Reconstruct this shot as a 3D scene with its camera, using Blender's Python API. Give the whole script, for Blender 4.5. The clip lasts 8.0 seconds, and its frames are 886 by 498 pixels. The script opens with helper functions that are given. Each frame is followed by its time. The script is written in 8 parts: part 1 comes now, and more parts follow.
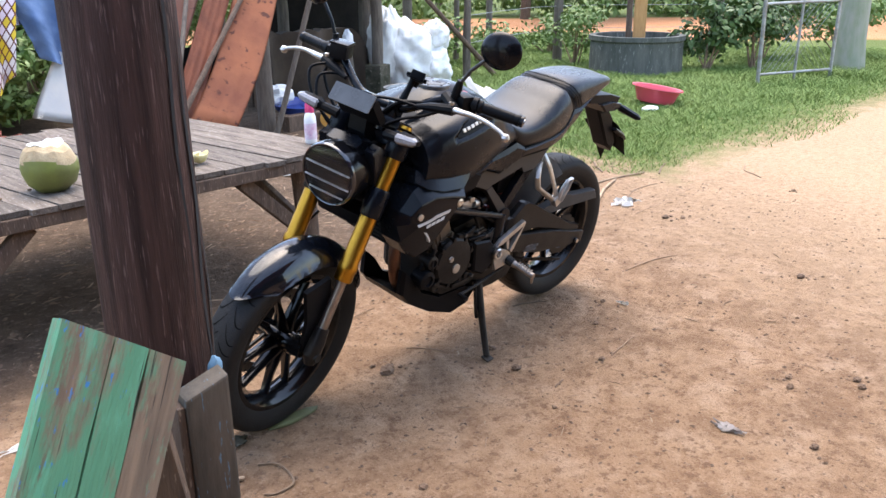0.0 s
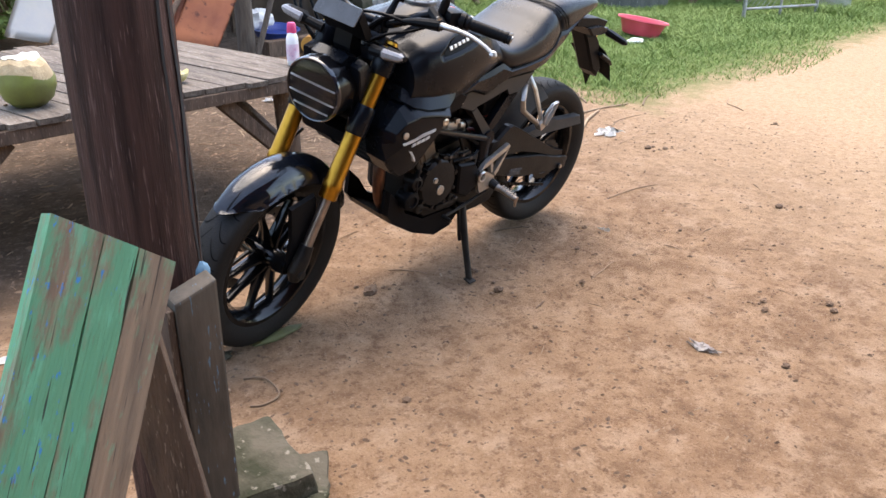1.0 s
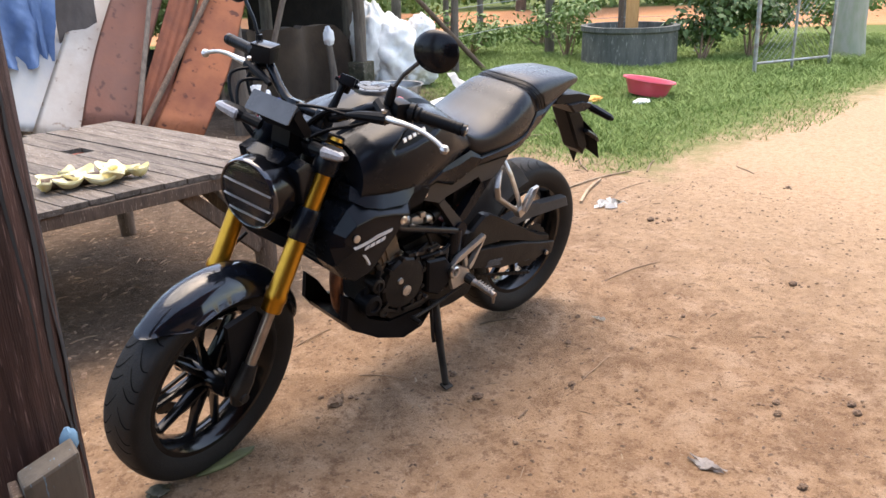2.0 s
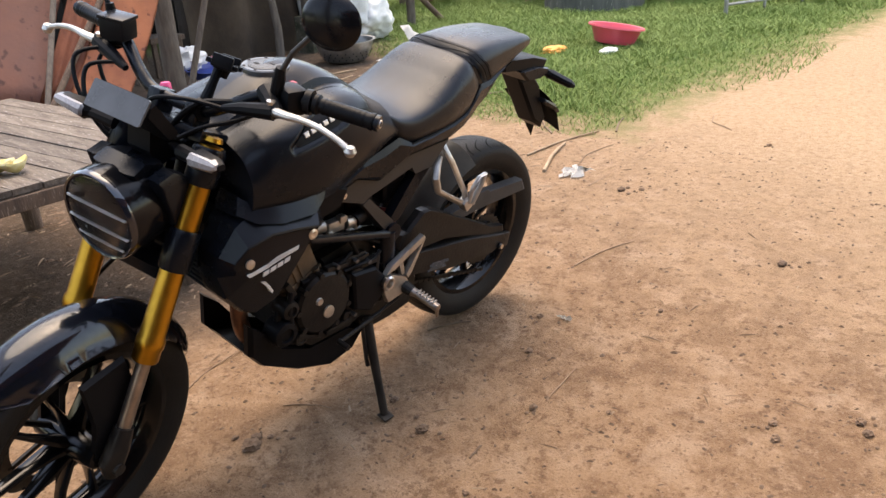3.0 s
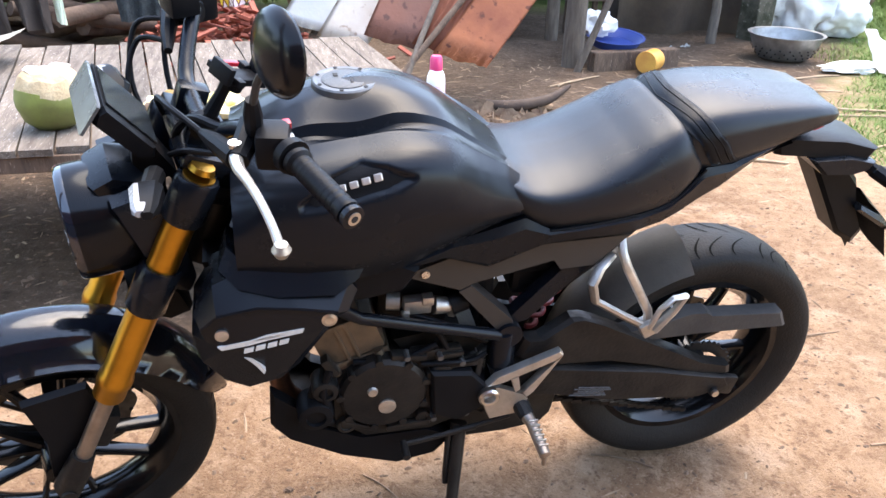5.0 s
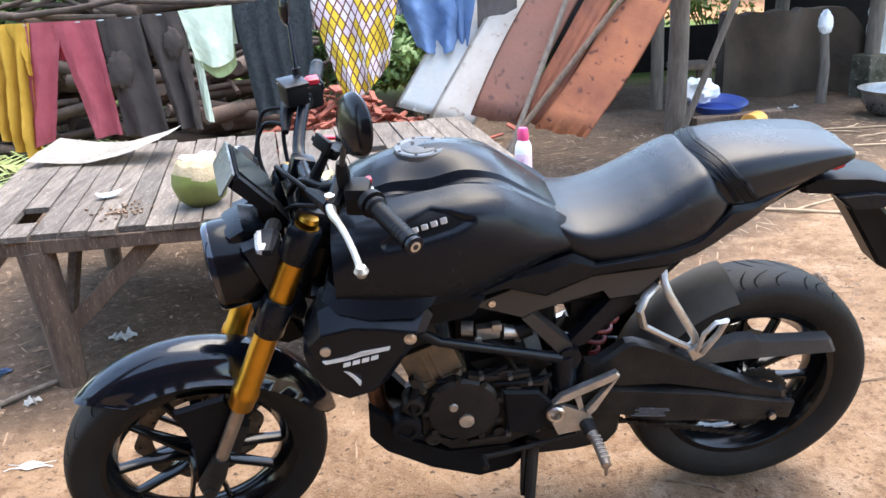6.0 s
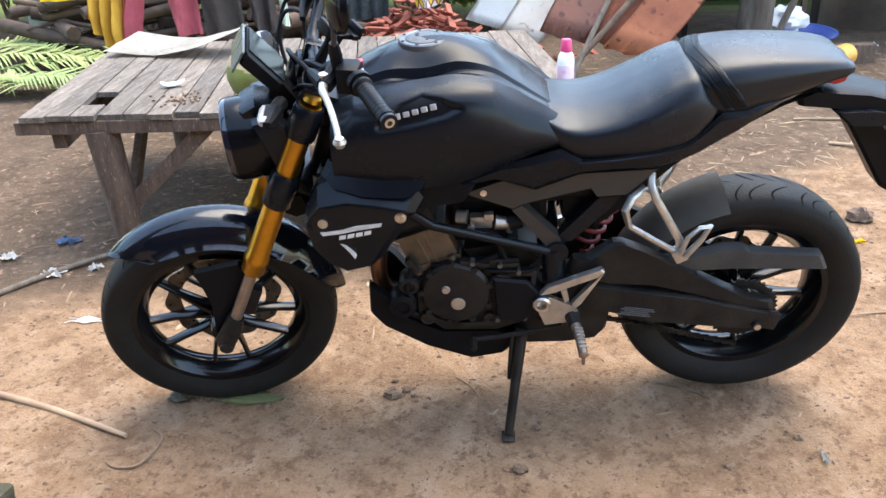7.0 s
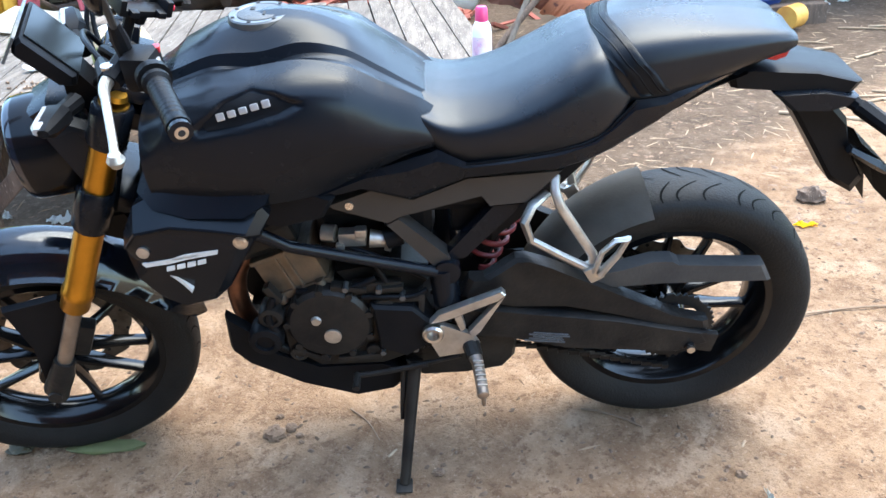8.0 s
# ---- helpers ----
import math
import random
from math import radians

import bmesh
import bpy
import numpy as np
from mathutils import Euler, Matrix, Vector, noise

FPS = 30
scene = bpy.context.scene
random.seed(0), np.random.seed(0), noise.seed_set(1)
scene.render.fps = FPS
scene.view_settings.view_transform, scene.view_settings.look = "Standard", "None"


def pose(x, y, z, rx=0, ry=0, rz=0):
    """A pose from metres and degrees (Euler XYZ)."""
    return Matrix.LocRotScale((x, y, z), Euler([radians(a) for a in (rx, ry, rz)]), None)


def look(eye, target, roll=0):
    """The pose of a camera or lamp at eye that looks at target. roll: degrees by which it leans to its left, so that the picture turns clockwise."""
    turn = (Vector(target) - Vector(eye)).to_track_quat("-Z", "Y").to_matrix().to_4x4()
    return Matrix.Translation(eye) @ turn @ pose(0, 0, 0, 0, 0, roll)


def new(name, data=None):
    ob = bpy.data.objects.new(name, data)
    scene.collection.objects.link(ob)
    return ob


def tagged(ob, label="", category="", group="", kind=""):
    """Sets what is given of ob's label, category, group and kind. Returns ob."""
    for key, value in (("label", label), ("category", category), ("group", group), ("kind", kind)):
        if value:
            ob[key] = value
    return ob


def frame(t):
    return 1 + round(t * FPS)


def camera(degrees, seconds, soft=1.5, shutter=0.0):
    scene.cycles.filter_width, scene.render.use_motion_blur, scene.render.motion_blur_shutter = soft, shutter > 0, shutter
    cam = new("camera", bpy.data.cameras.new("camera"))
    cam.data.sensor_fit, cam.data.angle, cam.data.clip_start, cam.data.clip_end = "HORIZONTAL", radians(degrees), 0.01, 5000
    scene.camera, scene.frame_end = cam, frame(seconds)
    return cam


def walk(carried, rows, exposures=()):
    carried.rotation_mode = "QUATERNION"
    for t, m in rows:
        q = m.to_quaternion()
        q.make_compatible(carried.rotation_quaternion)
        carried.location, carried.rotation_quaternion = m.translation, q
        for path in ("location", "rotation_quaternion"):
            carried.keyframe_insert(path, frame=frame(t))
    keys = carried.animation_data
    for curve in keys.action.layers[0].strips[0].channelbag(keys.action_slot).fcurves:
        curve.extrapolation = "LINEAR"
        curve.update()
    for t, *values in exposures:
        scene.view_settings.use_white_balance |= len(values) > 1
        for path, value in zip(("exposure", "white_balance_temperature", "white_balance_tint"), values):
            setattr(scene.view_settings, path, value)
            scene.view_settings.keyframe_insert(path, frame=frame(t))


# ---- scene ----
cam = camera(58.2, 8.0)
PATH = [
    (0, (-1.905, -1.972, 1.343), (-0.561, -0.645, 0.684), -0.4),
    (0.5, (-1.935, -1.981, 1.309), (-0.579, -0.708, 0.574), 0.5),
    (1, (-1.936, -1.981, 1.297), (-0.598, -0.732, 0.491), 0.9),
    (1.5, (-1.819, -1.983, 1.315), (-0.476, -0.686, 0.597), -0.3),
    (1.7, (-1.722, -1.975, 1.329), (-0.4, -0.628, 0.668), -1.2),
    (2.8, (-1.272, -1.682, 1.335), (0.096, -0.438, 0.574), -3.0),
    (3, (-1.169, -1.667, 1.319), (0.17, -0.411, 0.526), -3.2),
    (3.5, (-0.9, -1.614, 1.357), (0.271, -0.203, 0.561), -1.8),
    (4, (-0.659, -1.487, 1.35), (0.396, 0.028, 0.58), -1.5),
    (4.5, (-0.38, -1.438, 1.309), (0.394, 0.238, 0.54), 3.1),
    (5, (-0.249, -1.455, 1.333), (0.176, 0.294, 0.463), 1.7),
    (5.2, (-0.237, -1.502, 1.344), (0.132, 0.258, 0.469), 1.6),
    (6.3, (-0.096, -1.846, 1.376), (-0.048, 0.048, 0.736), -3.4),
    (6.5, (-0.02, -1.881, 1.369), (-0.01, 0.009, 0.714), -1.8),
    (7, (0.017, -1.912, 1.326), (-0.085, -0.103, 0.479), -2.1),
    (7.5, (0.043, -1.869, 1.285), (-0.086, -0.111, 0.339), -5.6),
    (8, (0.197, -1.552, 1.267), (0.18, 0.222, 0.344), -2.8),
]
walk(cam, [(t, look(eye, target, roll)) for t, eye, target, roll in PATH],
     [(0, 2.61, 7200, 12), (1, 2.53, 7500, 12), (1.5, 2.60, 7550, 13), (3, 2.37, 8700, 14), (3.5, 2.61, 8450, 15), (4, 2.72, 8150, 14), (4.5, 2.84, 7800, 13), (5, 3.15, 7200, 11), (6.5, 2.94, 7100, 7), (7, 2.94, 7100, 6), (7.5, 3.00, 6850, 5), (8, 3.29, 6400, 0)])

# ---- light ----
world = bpy.data.worlds.new("world")
scene.world = world
world.use_nodes = True
_wn = world.node_tree.nodes
_sky = _wn.new("ShaderNodeTexSky")
_sky.sky_type = "NISHITA"
_sky.sun_disc = False
_sky.sun_elevation = radians(70)
_sky.sun_rotation = radians(60)
_sky.air_density, _sky.dust_density, _sky.ozone_density = 1.0, 1.5, 1.5
_wn["Background"].inputs[1].default_value = 0.15
world.node_tree.links.new(_sky.outputs[0], _wn["Background"].inputs[0])
sun = new("sun", bpy.data.lights.new("sun", "SUN"))
sun.data.energy, sun.data.angle, sun.data.color = 0.6, radians(50), (1.0, 0.95, 0.88)
sun.matrix_world = look((1.8, 3.0, 9.6), (0, 0, 0))


# ---- materials ----
def mat(name, base, rough=0.6, metal=0.0, var=None, scale=8.0, amount=0.5, bump=0.0, bscale=60.0,
        coat=0.0, stretch=(1, 1, 1), spec=0.5, speck=None, speck_at=0.62, coords="Object", per=0.0, bias=0.0):
    """A node material: base colour, a second colour in noise patches, specks, fine relief, random per object."""
    m = bpy.data.materials.new(name)
    m.use_nodes = True
    nt = m.node_tree
    n, l = nt.nodes, nt.links
    b = n["Principled BSDF"]
    b.inputs["Roughness"].default_value = rough
    b.inputs["Metallic"].default_value = metal
    b.inputs["Coat Weight"].default_value = coat
    b.inputs["Coat Roughness"].default_value = 0.06
    b.inputs["Specular IOR Level"].default_value = spec
    tc = n.new("ShaderNodeTexCoord")
    mp = n.new("ShaderNodeMapping")
    mp.inputs["Scale"].default_value = stretch
    l.new(tc.outputs[coords], mp.inputs[0])
    col = n.new("ShaderNodeRGB")
    col.outputs[0].default_value = (*base, 1)
    out = col.outputs[0]
    if var:
        ns = n.new("ShaderNodeTexNoise")
        ns.inputs["Scale"].default_value, ns.inputs["Detail"].default_value = scale, 6.0
        ns.inputs["Roughness"].default_value = 0.62
        l.new(mp.outputs[0], ns.inputs["Vector"])
        rp = n.new("ShaderNodeValToRGB")
        rp.color_ramp.elements[0].position = 0.5 + bias - 0.22 * (1.2 - amount)
        rp.color_ramp.elements[1].position = 0.5 + bias + 0.22 * (1.2 - amount)
        l.new(ns.outputs[0], rp.inputs[0])
        mx = n.new("ShaderNodeMix")
        mx.data_type = "RGBA"
        l.new(rp.outputs[0], mx.inputs[0])
        l.new(out, mx.inputs[6])
        mx.inputs[7].default_value = (*var, 1)
        out = mx.outputs[2]
        rr = n.new("ShaderNodeMapRange")
        rr.inputs[3].default_value, rr.inputs[4].default_value = max(0.02, rough - 0.08), min(1, rough + 0.12)
        l.new(ns.outputs[0], rr.inputs[0])
        l.new(rr.outputs[0], b.inputs["Roughness"])
    if speck:
        n2 = n.new("ShaderNodeTexNoise")
        n2.inputs["Scale"].default_value, n2.inputs["Detail"].default_value = scale * 6, 5.0
        l.new(mp.outputs[0], n2.inputs["Vector"])
        r2 = n.new("ShaderNodeValToRGB")
        r2.color_ramp.elements[0].position, r2.color_ramp.elements[1].position = speck_at, speck_at + 0.07
        l.new(n2.outputs[0], r2.inputs[0])
        m2 = n.new("ShaderNodeMix")
        m2.data_type = "RGBA"
        l.new(r2.outputs[0], m2.inputs[0])
        l.new(out, m2.inputs[6])
        m2.inputs[7].default_value = (*speck, 1)
        out = m2.outputs[2]
    if per:
        oi = n.new("ShaderNodeObjectInfo")
        hv = n.new("ShaderNodeHueSaturation")
        mr = n.new("ShaderNodeMapRange")
        mr.inputs[3].default_value, mr.inputs[4].default_value = 1 - per, 1 + per
        l.new(oi.outputs["Random"], mr.inputs[0])
        l.new(mr.outputs[0], hv.inputs["Value"])
        l.new(out, hv.inputs["Color"])
        out = hv.outputs[0]
    l.new(out, b.inputs["Base Color"])
    if bump:
        n3 = n.new("ShaderNodeTexNoise")
        n3.inputs["Scale"].default_value, n3.inputs["Detail"].default_value = bscale, 4.0
        l.new(mp.outputs[0], n3.inputs["Vector"])
        bp = n.new("ShaderNodeBump")
        bp.inputs["Strength"].default_value, bp.inputs["Distance"].default_value = bump, 0.01
        l.new(n3.outputs[0], bp.inputs["Height"])
        l.new(bp.outputs[0], b.inputs["Normal"])
    return m


M = {}
M["black_gloss"] = mat("black_gloss_paint", (0.005, 0.008, 0.016), 0.10, 0, (0.008, 0.010, 0.014), 5, 0.3, coat=0.8, spec=0.5)
M["black_satin"] = mat("black_satin_paint", (0.0044, 0.0058, 0.0090), 0.24, 0, (0.0052, 0.0068, 0.0096), 7, 0.4, 0.03, 300, spec=0.19)
M["black_plastic"] = mat("black_plastic", (0.0036, 0.0042, 0.0056), 0.36, 0, (0.0075, 0.0075, 0.0083), 9, 0.4, 0.08, 400, spec=0.09)
M["dusty_black"] = mat("dusty_black_metal", (0.0048, 0.0052, 0.0064), 0.36, 0.0, (0.024, 0.0205, 0.017), 11, 0.35, 0.1, 120, spec=0.18)
M["seat"] = mat("seat_vinyl", (0.0050, 0.0070, 0.0105), 0.27, 0, (0.0062, 0.0086, 0.0124), 6, 0.4, 0.14, 700, spec=0.29)
M["rubber"] = mat("tyre_rubber", (0.0070, 0.0070, 0.0074), 0.58, 0, (0.0145, 0.0135, 0.0125), 9, 0.4, 0.15, 200, spec=0.20)
M["groove"] = mat("tread_groove_dark", (0.003, 0.003, 0.003), 0.9, spec=0.1)
M["gold"] = mat("gold_anodised", (0.52, 0.265, 0.036), 0.33, 1.0, (0.42, 0.21, 0.026), 20, 0.3)
M["chrome"] = mat("bright_steel", (0.62, 0.60, 0.57), 0.28, 1.0, (0.45, 0.42, 0.39), 30, 0.4)
M["alu"] = mat("cast_aluminium", (0.56, 0.54, 0.51), 0.40, 0.9, (0.40, 0.37, 0.33), 24, 0.4, 0.1, 200)
M["bronze"] = mat("bronze_grey_frame", (0.024, 0.0215, 0.020), 0.5, 0.1, (0.032, 0.028, 0.025), 12, 0.4, 0.04, 300)
M["cylinder"] = mat("heat_tinted_cylinder", (0.16, 0.12, 0.085), 0.5, 0.6, (0.10, 0.08, 0.06), 22, 0.4, 0.1, 200)
M["header"] = mat("heat_browned_pipe", (0.20, 0.09, 0.05), 0.42, 0.8, (0.09, 0.05, 0.035), 25, 0.5)
M["red"] = mat("red_plastic", (0.42, 0.015, 0.03), 0.35)
M["tail_red"] = mat("tail_lens_red", (0.35, 0.01, 0.012), 0.15)
M["spring"] = mat("red_spring", (0.16, 0.02, 0.02), 0.45)
M["lens"] = mat("clear_indicator_lens", (0.30, 0.30, 0.31), 0.25, 0.1, (0.20, 0.20, 0.21), 30, 0.4)
M["white_mark"] = mat("pale_decal", (0.62, 0.62, 0.60), 0.4, 0, (0.48, 0.48, 0.46), 40, 0.4)
M["silver_mark"] = mat("silver_badge", (0.60, 0.60, 0.62), 0.3, 0.7)
M["screen"] = mat("dark_display", (0.010, 0.012, 0.013), 0.22, 0, spec=0.3)
M["reflector"] = mat("headlamp_reflector", (0.50, 0.51, 0.53), 0.25, 0.1, (0.16, 0.165, 0.17), 22, 0.5)
M["lamp_bar"] = mat("headlamp_bar", (0.62, 0.62, 0.62), 0.35, 0.1, (0.36, 0.37, 0.38), 18, 0.5)
M["guard_grey"] = mat("dusty_grey_guard", (0.026, 0.026, 0.027), 0.6, 0, (0.055, 0.051, 0.047), 10, 0.4, 0.1, 150, spec=0.3)
M["mirror_shell"] = mat("glossy_black_shell", (0.004, 0.004, 0.005), 0.16, 0, (0.006, 0.006, 0.007), 6, 0.3, spec=0.2)
M["cap_metal"] = mat("dull_grey_cap", (0.115, 0.118, 0.12), 0.36, 0.6, (0.08, 0.08, 0.08), 40, 0.4)
M["cap_dark"] = mat("dark_grey_cap", (0.060, 0.063, 0.066), 0.45, 0.3, (0.045, 0.047, 0.05), 60, 0.4, 0.25, 900)
M["visor"] = mat("smoky_grey_visor", (0.085, 0.093, 0.10), 0.24, 0, (0.06, 0.065, 0.07), 20, 0.4, spec=0.3)
M["mirror"] = mat("mirror_glass", (0.02, 0.02, 0.022), 0.04, 0.3)
M["dark"] = mat("dark_recess", (0.01, 0.01, 0.011), 0.8)
M["disc_steel"] = mat("browned_disc_steel", (0.20, 0.175, 0.145), 0.40, 0.85, (0.11, 0.09, 0.07), 30, 0.5)
M["slider"] = mat("worn_slider_steel", (0.36, 0.31, 0.27), 0.36, 0.9, (0.24, 0.20, 0.17), 22, 0.4)
M["rim"] = mat("black_rim", (0.0020, 0.0024, 0.0034), 0.13, 0, (0.0040, 0.0040, 0.0042), 14, 0.3, spec=0.30)

_g = bpy.data.materials.new("clear_glass")
_g.use_nodes = True
_b = _g.node_tree.nodes["Principled BSDF"]
_b.inputs["Transmission Weight"].default_value = 1.0
_b.inputs["Roughness"].default_value = 0.03
_b.inputs["IOR"].default_value = 1.3
M["glass"] = _g


# ---- shape helpers ----
def part(name, bm, material, parent=None, label="", smooth=None):
    """Link a bmesh as one mesh object under a thing or a part. smooth: angle in degrees below which edges are shaded smooth."""
    bmesh.ops.recalc_face_normals(bm, faces=bm.faces)
    if smooth:
        lim = radians(smooth)
        for f in bm.faces:
            f.smooth = True
        for e in bm.edges:
            if len(e.link_faces) == 2 and e.calc_face_angle(0) > lim:
                e.smooth = False
    me = bpy.data.meshes.new(name)
    bm.to_mesh(me)
    bm.free()
    me.materials.append(M[material] if isinstance(material, str) else material)
    ob = new(name, me)
    if parent is not None:
        ob.parent = parent
    if label:
        ob["label"] = label
    return ob


def thing(name, label, category, m=None, group="", kind=""):
    ob = new(name)
    ob.empty_display_size = 0.1
    if m is not None:
        ob.matrix_basis = m
    return tagged(ob, label, category, group, kind)


def V(*a):
    return Vector(a)


def add_box(bm, c, s, rot=None, bevel=0.0, taper=1.0):
    """A box at c of size s; taper scales the top."""
    m = Matrix.Translation(c) @ (rot.to_4x4() if rot is not None else Matrix())
    vs = []
    for z in (-0.5, 0.5):
        k = taper if z > 0 else 1.0
        for x, y in ((-0.5, -0.5), (0.5, -0.5), (0.5, 0.5), (-0.5, 0.5)):
            vs.append(bm.verts.new(m @ Vector((x * s[0] * k, y * s[1] * k, z * s[2]))))
    fs = [bm.faces.new([vs[i] for i in q]) for q in ((3, 2, 1, 0), (4, 5, 6, 7), (0, 1, 5, 4), (1, 2, 6, 5), (2, 3, 7, 6), (3, 0, 4, 7))]
    if bevel:
        bmesh.ops.bevel(bm, geom=list({e for f in fs for e in f.edges}), offset=bevel, segments=2, affect="EDGES", profile=0.6)


def ring_frame(d):
    d = d.normalized()
    u = d.cross(V(0, 0, 1))
    if u.length < 1e-3:
        u = d.cross(V(1, 0, 0))
    u.normalize()
    return u, d.cross(u).normalized()


def add_tube(bm, pts, r, n=10, caps=True, smooth_steps=0, squash=1.0):
    """A tube through points; r a radius or a list of them."""
    pts = [Vector(p) for p in pts]
    rs = list(r) if isinstance(r, (list, tuple)) else [r] * len(pts)
    if smooth_steps and len(pts) > 2:
        np_, nr = [], []
        for i in range(len(pts) - 1):
            p0, p1, p2, p3 = pts[max(0, i - 1)], pts[i], pts[i + 1], pts[min(len(pts) - 1, i + 2)]
            for k in range(smooth_steps):
                t = k / smooth_steps
                np_.append(0.5 * ((2 * p1) + (p2 - p0) * t + (2 * p0 - 5 * p1 + 4 * p2 - p3) * t * t + (3 * p1 - p0 - 3 * p2 + p3) * t ** 3))
                nr.append(rs[i] + (rs[i + 1] - rs[i]) * t)
        pts, rs = np_ + [pts[-1]], nr + [rs[-1]]
    rings, u = [], None
    for i, p in enumerate(pts):
        d = (pts[min(i + 1, len(pts) - 1)] - pts[max(i - 1, 0)]).normalized()
        if u is None:
            u, v = ring_frame(d)
        else:
            u = (u - d * u.dot(d)).normalized()
            v = d.cross(u).normalized()
        rings.append([bm.verts.new(p + (u * math.cos(a) + v * math.sin(a) * squash) * rs[i]) for a in (2 * math.pi * k / n for k in range(n))])
    for a, b in zip(rings, rings[1:]):
        for k in range(n):
            bm.faces.new((a[k], a[(k + 1) % n], b[(k + 1) % n], b[k]))
    if caps:
        bm.faces.new(rings[0][::-1])
        bm.faces.new(rings[-1])


def add_lathe(bm, prof, n=32, m=Matrix(), closed=False):
    """Turn a profile of (radius, height) about local z."""
    rings = [[bm.verts.new(m @ Vector((r * math.cos(a), r * math.sin(a), h))) for a in (2 * math.pi * k / n for k in range(n))] for r, h in prof]
    pairs = list(zip(rings, rings[1:])) + ([(rings[-1], rings[0])] if closed else [])
    for a, b in pairs:
        for k in range(n):
            bm.faces.new((a[k], a[(k + 1) % n], b[(k + 1) % n], b[k]))
    if not closed:
        for rr, (r, h) in ((rings[0], prof[0]), (rings[-1], prof[-1])):
            if r > 1e-4:
                bm.faces.new(rr)


def add_plate(bm, poly, ys, insets=None, bow=None):
    """A panel from a side outline (x, z): one ring at each y in ys, drawn in towards its middle by insets (scale factors)."""
    cx = sum(p[0] for p in poly) / len(poly)
    cz = sum(p[1] for p in poly) / len(poly)
    insets = insets or [1.0] * len(ys)
    rings = []
    for y, k in zip(ys, insets):
        ring = []
        for x, z in poly:
            X, Z = cx + (x - cx) * k, cz + (z - cz) * k
            ring.append(bm.verts.new((X, y * (bow(X) if bow else 1.0), Z)))
        rings.append(ring)
    n = len(poly)
    for a, b in zip(rings, rings[1:]):
        for k in range(n):
            bm.faces.new((a[k], a[(k + 1) % n], b[(k + 1) % n], b[k]))
    bm.faces.new(rings[0][::-1])
    bm.faces.new(rings[-1])


def cubic(xs, rows, x):
    """Catmull-Rom through rows placed at xs."""
    i = max(0, min(len(xs) - 2, int(np.searchsorted(xs, x, side="right")) - 1))
    t = (x - xs[i]) / (xs[i + 1] - xs[i])
    p = [np.array(rows[max(0, min(len(rows) - 1, j))], float) for j in (i - 1, i, i + 1, i + 2)]
    return 0.5 * (2 * p[1] + (p[2] - p[0]) * t + (2 * p[0] - 5 * p[1] + 4 * p[2] - p[3]) * t * t + (3 * p[1] - p[0] - 3 * p[2] + p[3]) * t ** 3)


def add_strip(bm, rows, cap=True):
    """A skin over rows of points, each row as long as the next; the first and last columns are closed if cap."""
    vs = [[bm.verts.new(p) for p in row] for row in rows]
    for a, b in zip(vs, vs[1:]):
        for k in range(len(a) - 1):
            bm.faces.new((a[k], a[k + 1], b[k + 1], b[k]))
    if cap:
        bm.faces.new([r[0] for r in vs])
        bm.faces.new([r[-1] for r in vs])


def add_creased_loft(bm, xs, halves, sharp, steps=30, fine=4, push=None):
    """A symmetric body along x from half sections [(y, z)], rounded across but creased at the points numbered in sharp."""
    cuts = sorted({0, len(halves[0]) - 1, *sharp})
    rings = []
    for i in range(steps + 1):
        x = xs[0] + (xs[-1] - xs[0]) * i / steps
        h = list(cubic(xs, halves, x))
        half = []
        for a, b in zip(cuts, cuts[1:]):
            piece, m = h[a:b + 1], (b - a) * fine
            half += [cubic(list(range(len(piece))), piece, k / fine) for k in range(m)]
        half.append(h[-1])
        if push:
            half = [push(x, y, z) for y, z in half]
        full = [(y, z) for y, z in half] + [(-y, z) for y, z in half[-2:0:-1]]
        rings.append([bm.verts.new((x, y, z)) for y, z in full])
    n = len(rings[0])
    for a, b in zip(rings, rings[1:]):
        for k in range(n):
            bm.faces.new((a[k], a[(k + 1) % n], b[(k + 1) % n], b[k]))
        for c in sharp:
            for k in (c * fine, n - c * fine):
                bm.edges.get((a[k], b[k])).smooth = False
    for ring in (rings[0][::-1], rings[-1]):
        f = bm.faces.new(ring)
        for e in f.edges:
            e.smooth = False


def BM():
    return bmesh.new()


AXIS_Y = Matrix.Rotation(radians(90), 4, "X")

# ---- materials of the yard ----
M["plank"] = mat("weathered_grey_planks", (0.150, 0.120, 0.092), 0.85, 0, (0.066, 0.048, 0.035), 5, 0.5, 0.5, 30, stretch=(9, 1, 9), speck=(0.30, 0.27, 0.24), per=0.24, coords="Object")
M["old_wood"] = mat("old_brown_timber", (0.130, 0.083, 0.054), 0.85, 0, (0.066, 0.042, 0.029), 6, 0.5, 0.5, 30, stretch=(6, 6, 1), speck=(0.24, 0.18, 0.13))
M["post"] = mat("dark_red_brown_post", (0.072, 0.036, 0.029), 0.6, 0, (0.026, 0.013, 0.0105), 5, 0.6, 0.35, 40, spec=0.2, stretch=(9, 9, 0.5), speck=(0.125, 0.075, 0.065), speck_at=0.60)
M["grey_wood"] = mat("grey_bleached_pole", (0.150, 0.120, 0.092), 0.85, 0, (0.085, 0.066, 0.052), 7, 0.5, 0.5, 40, stretch=(5, 5, 0.8))
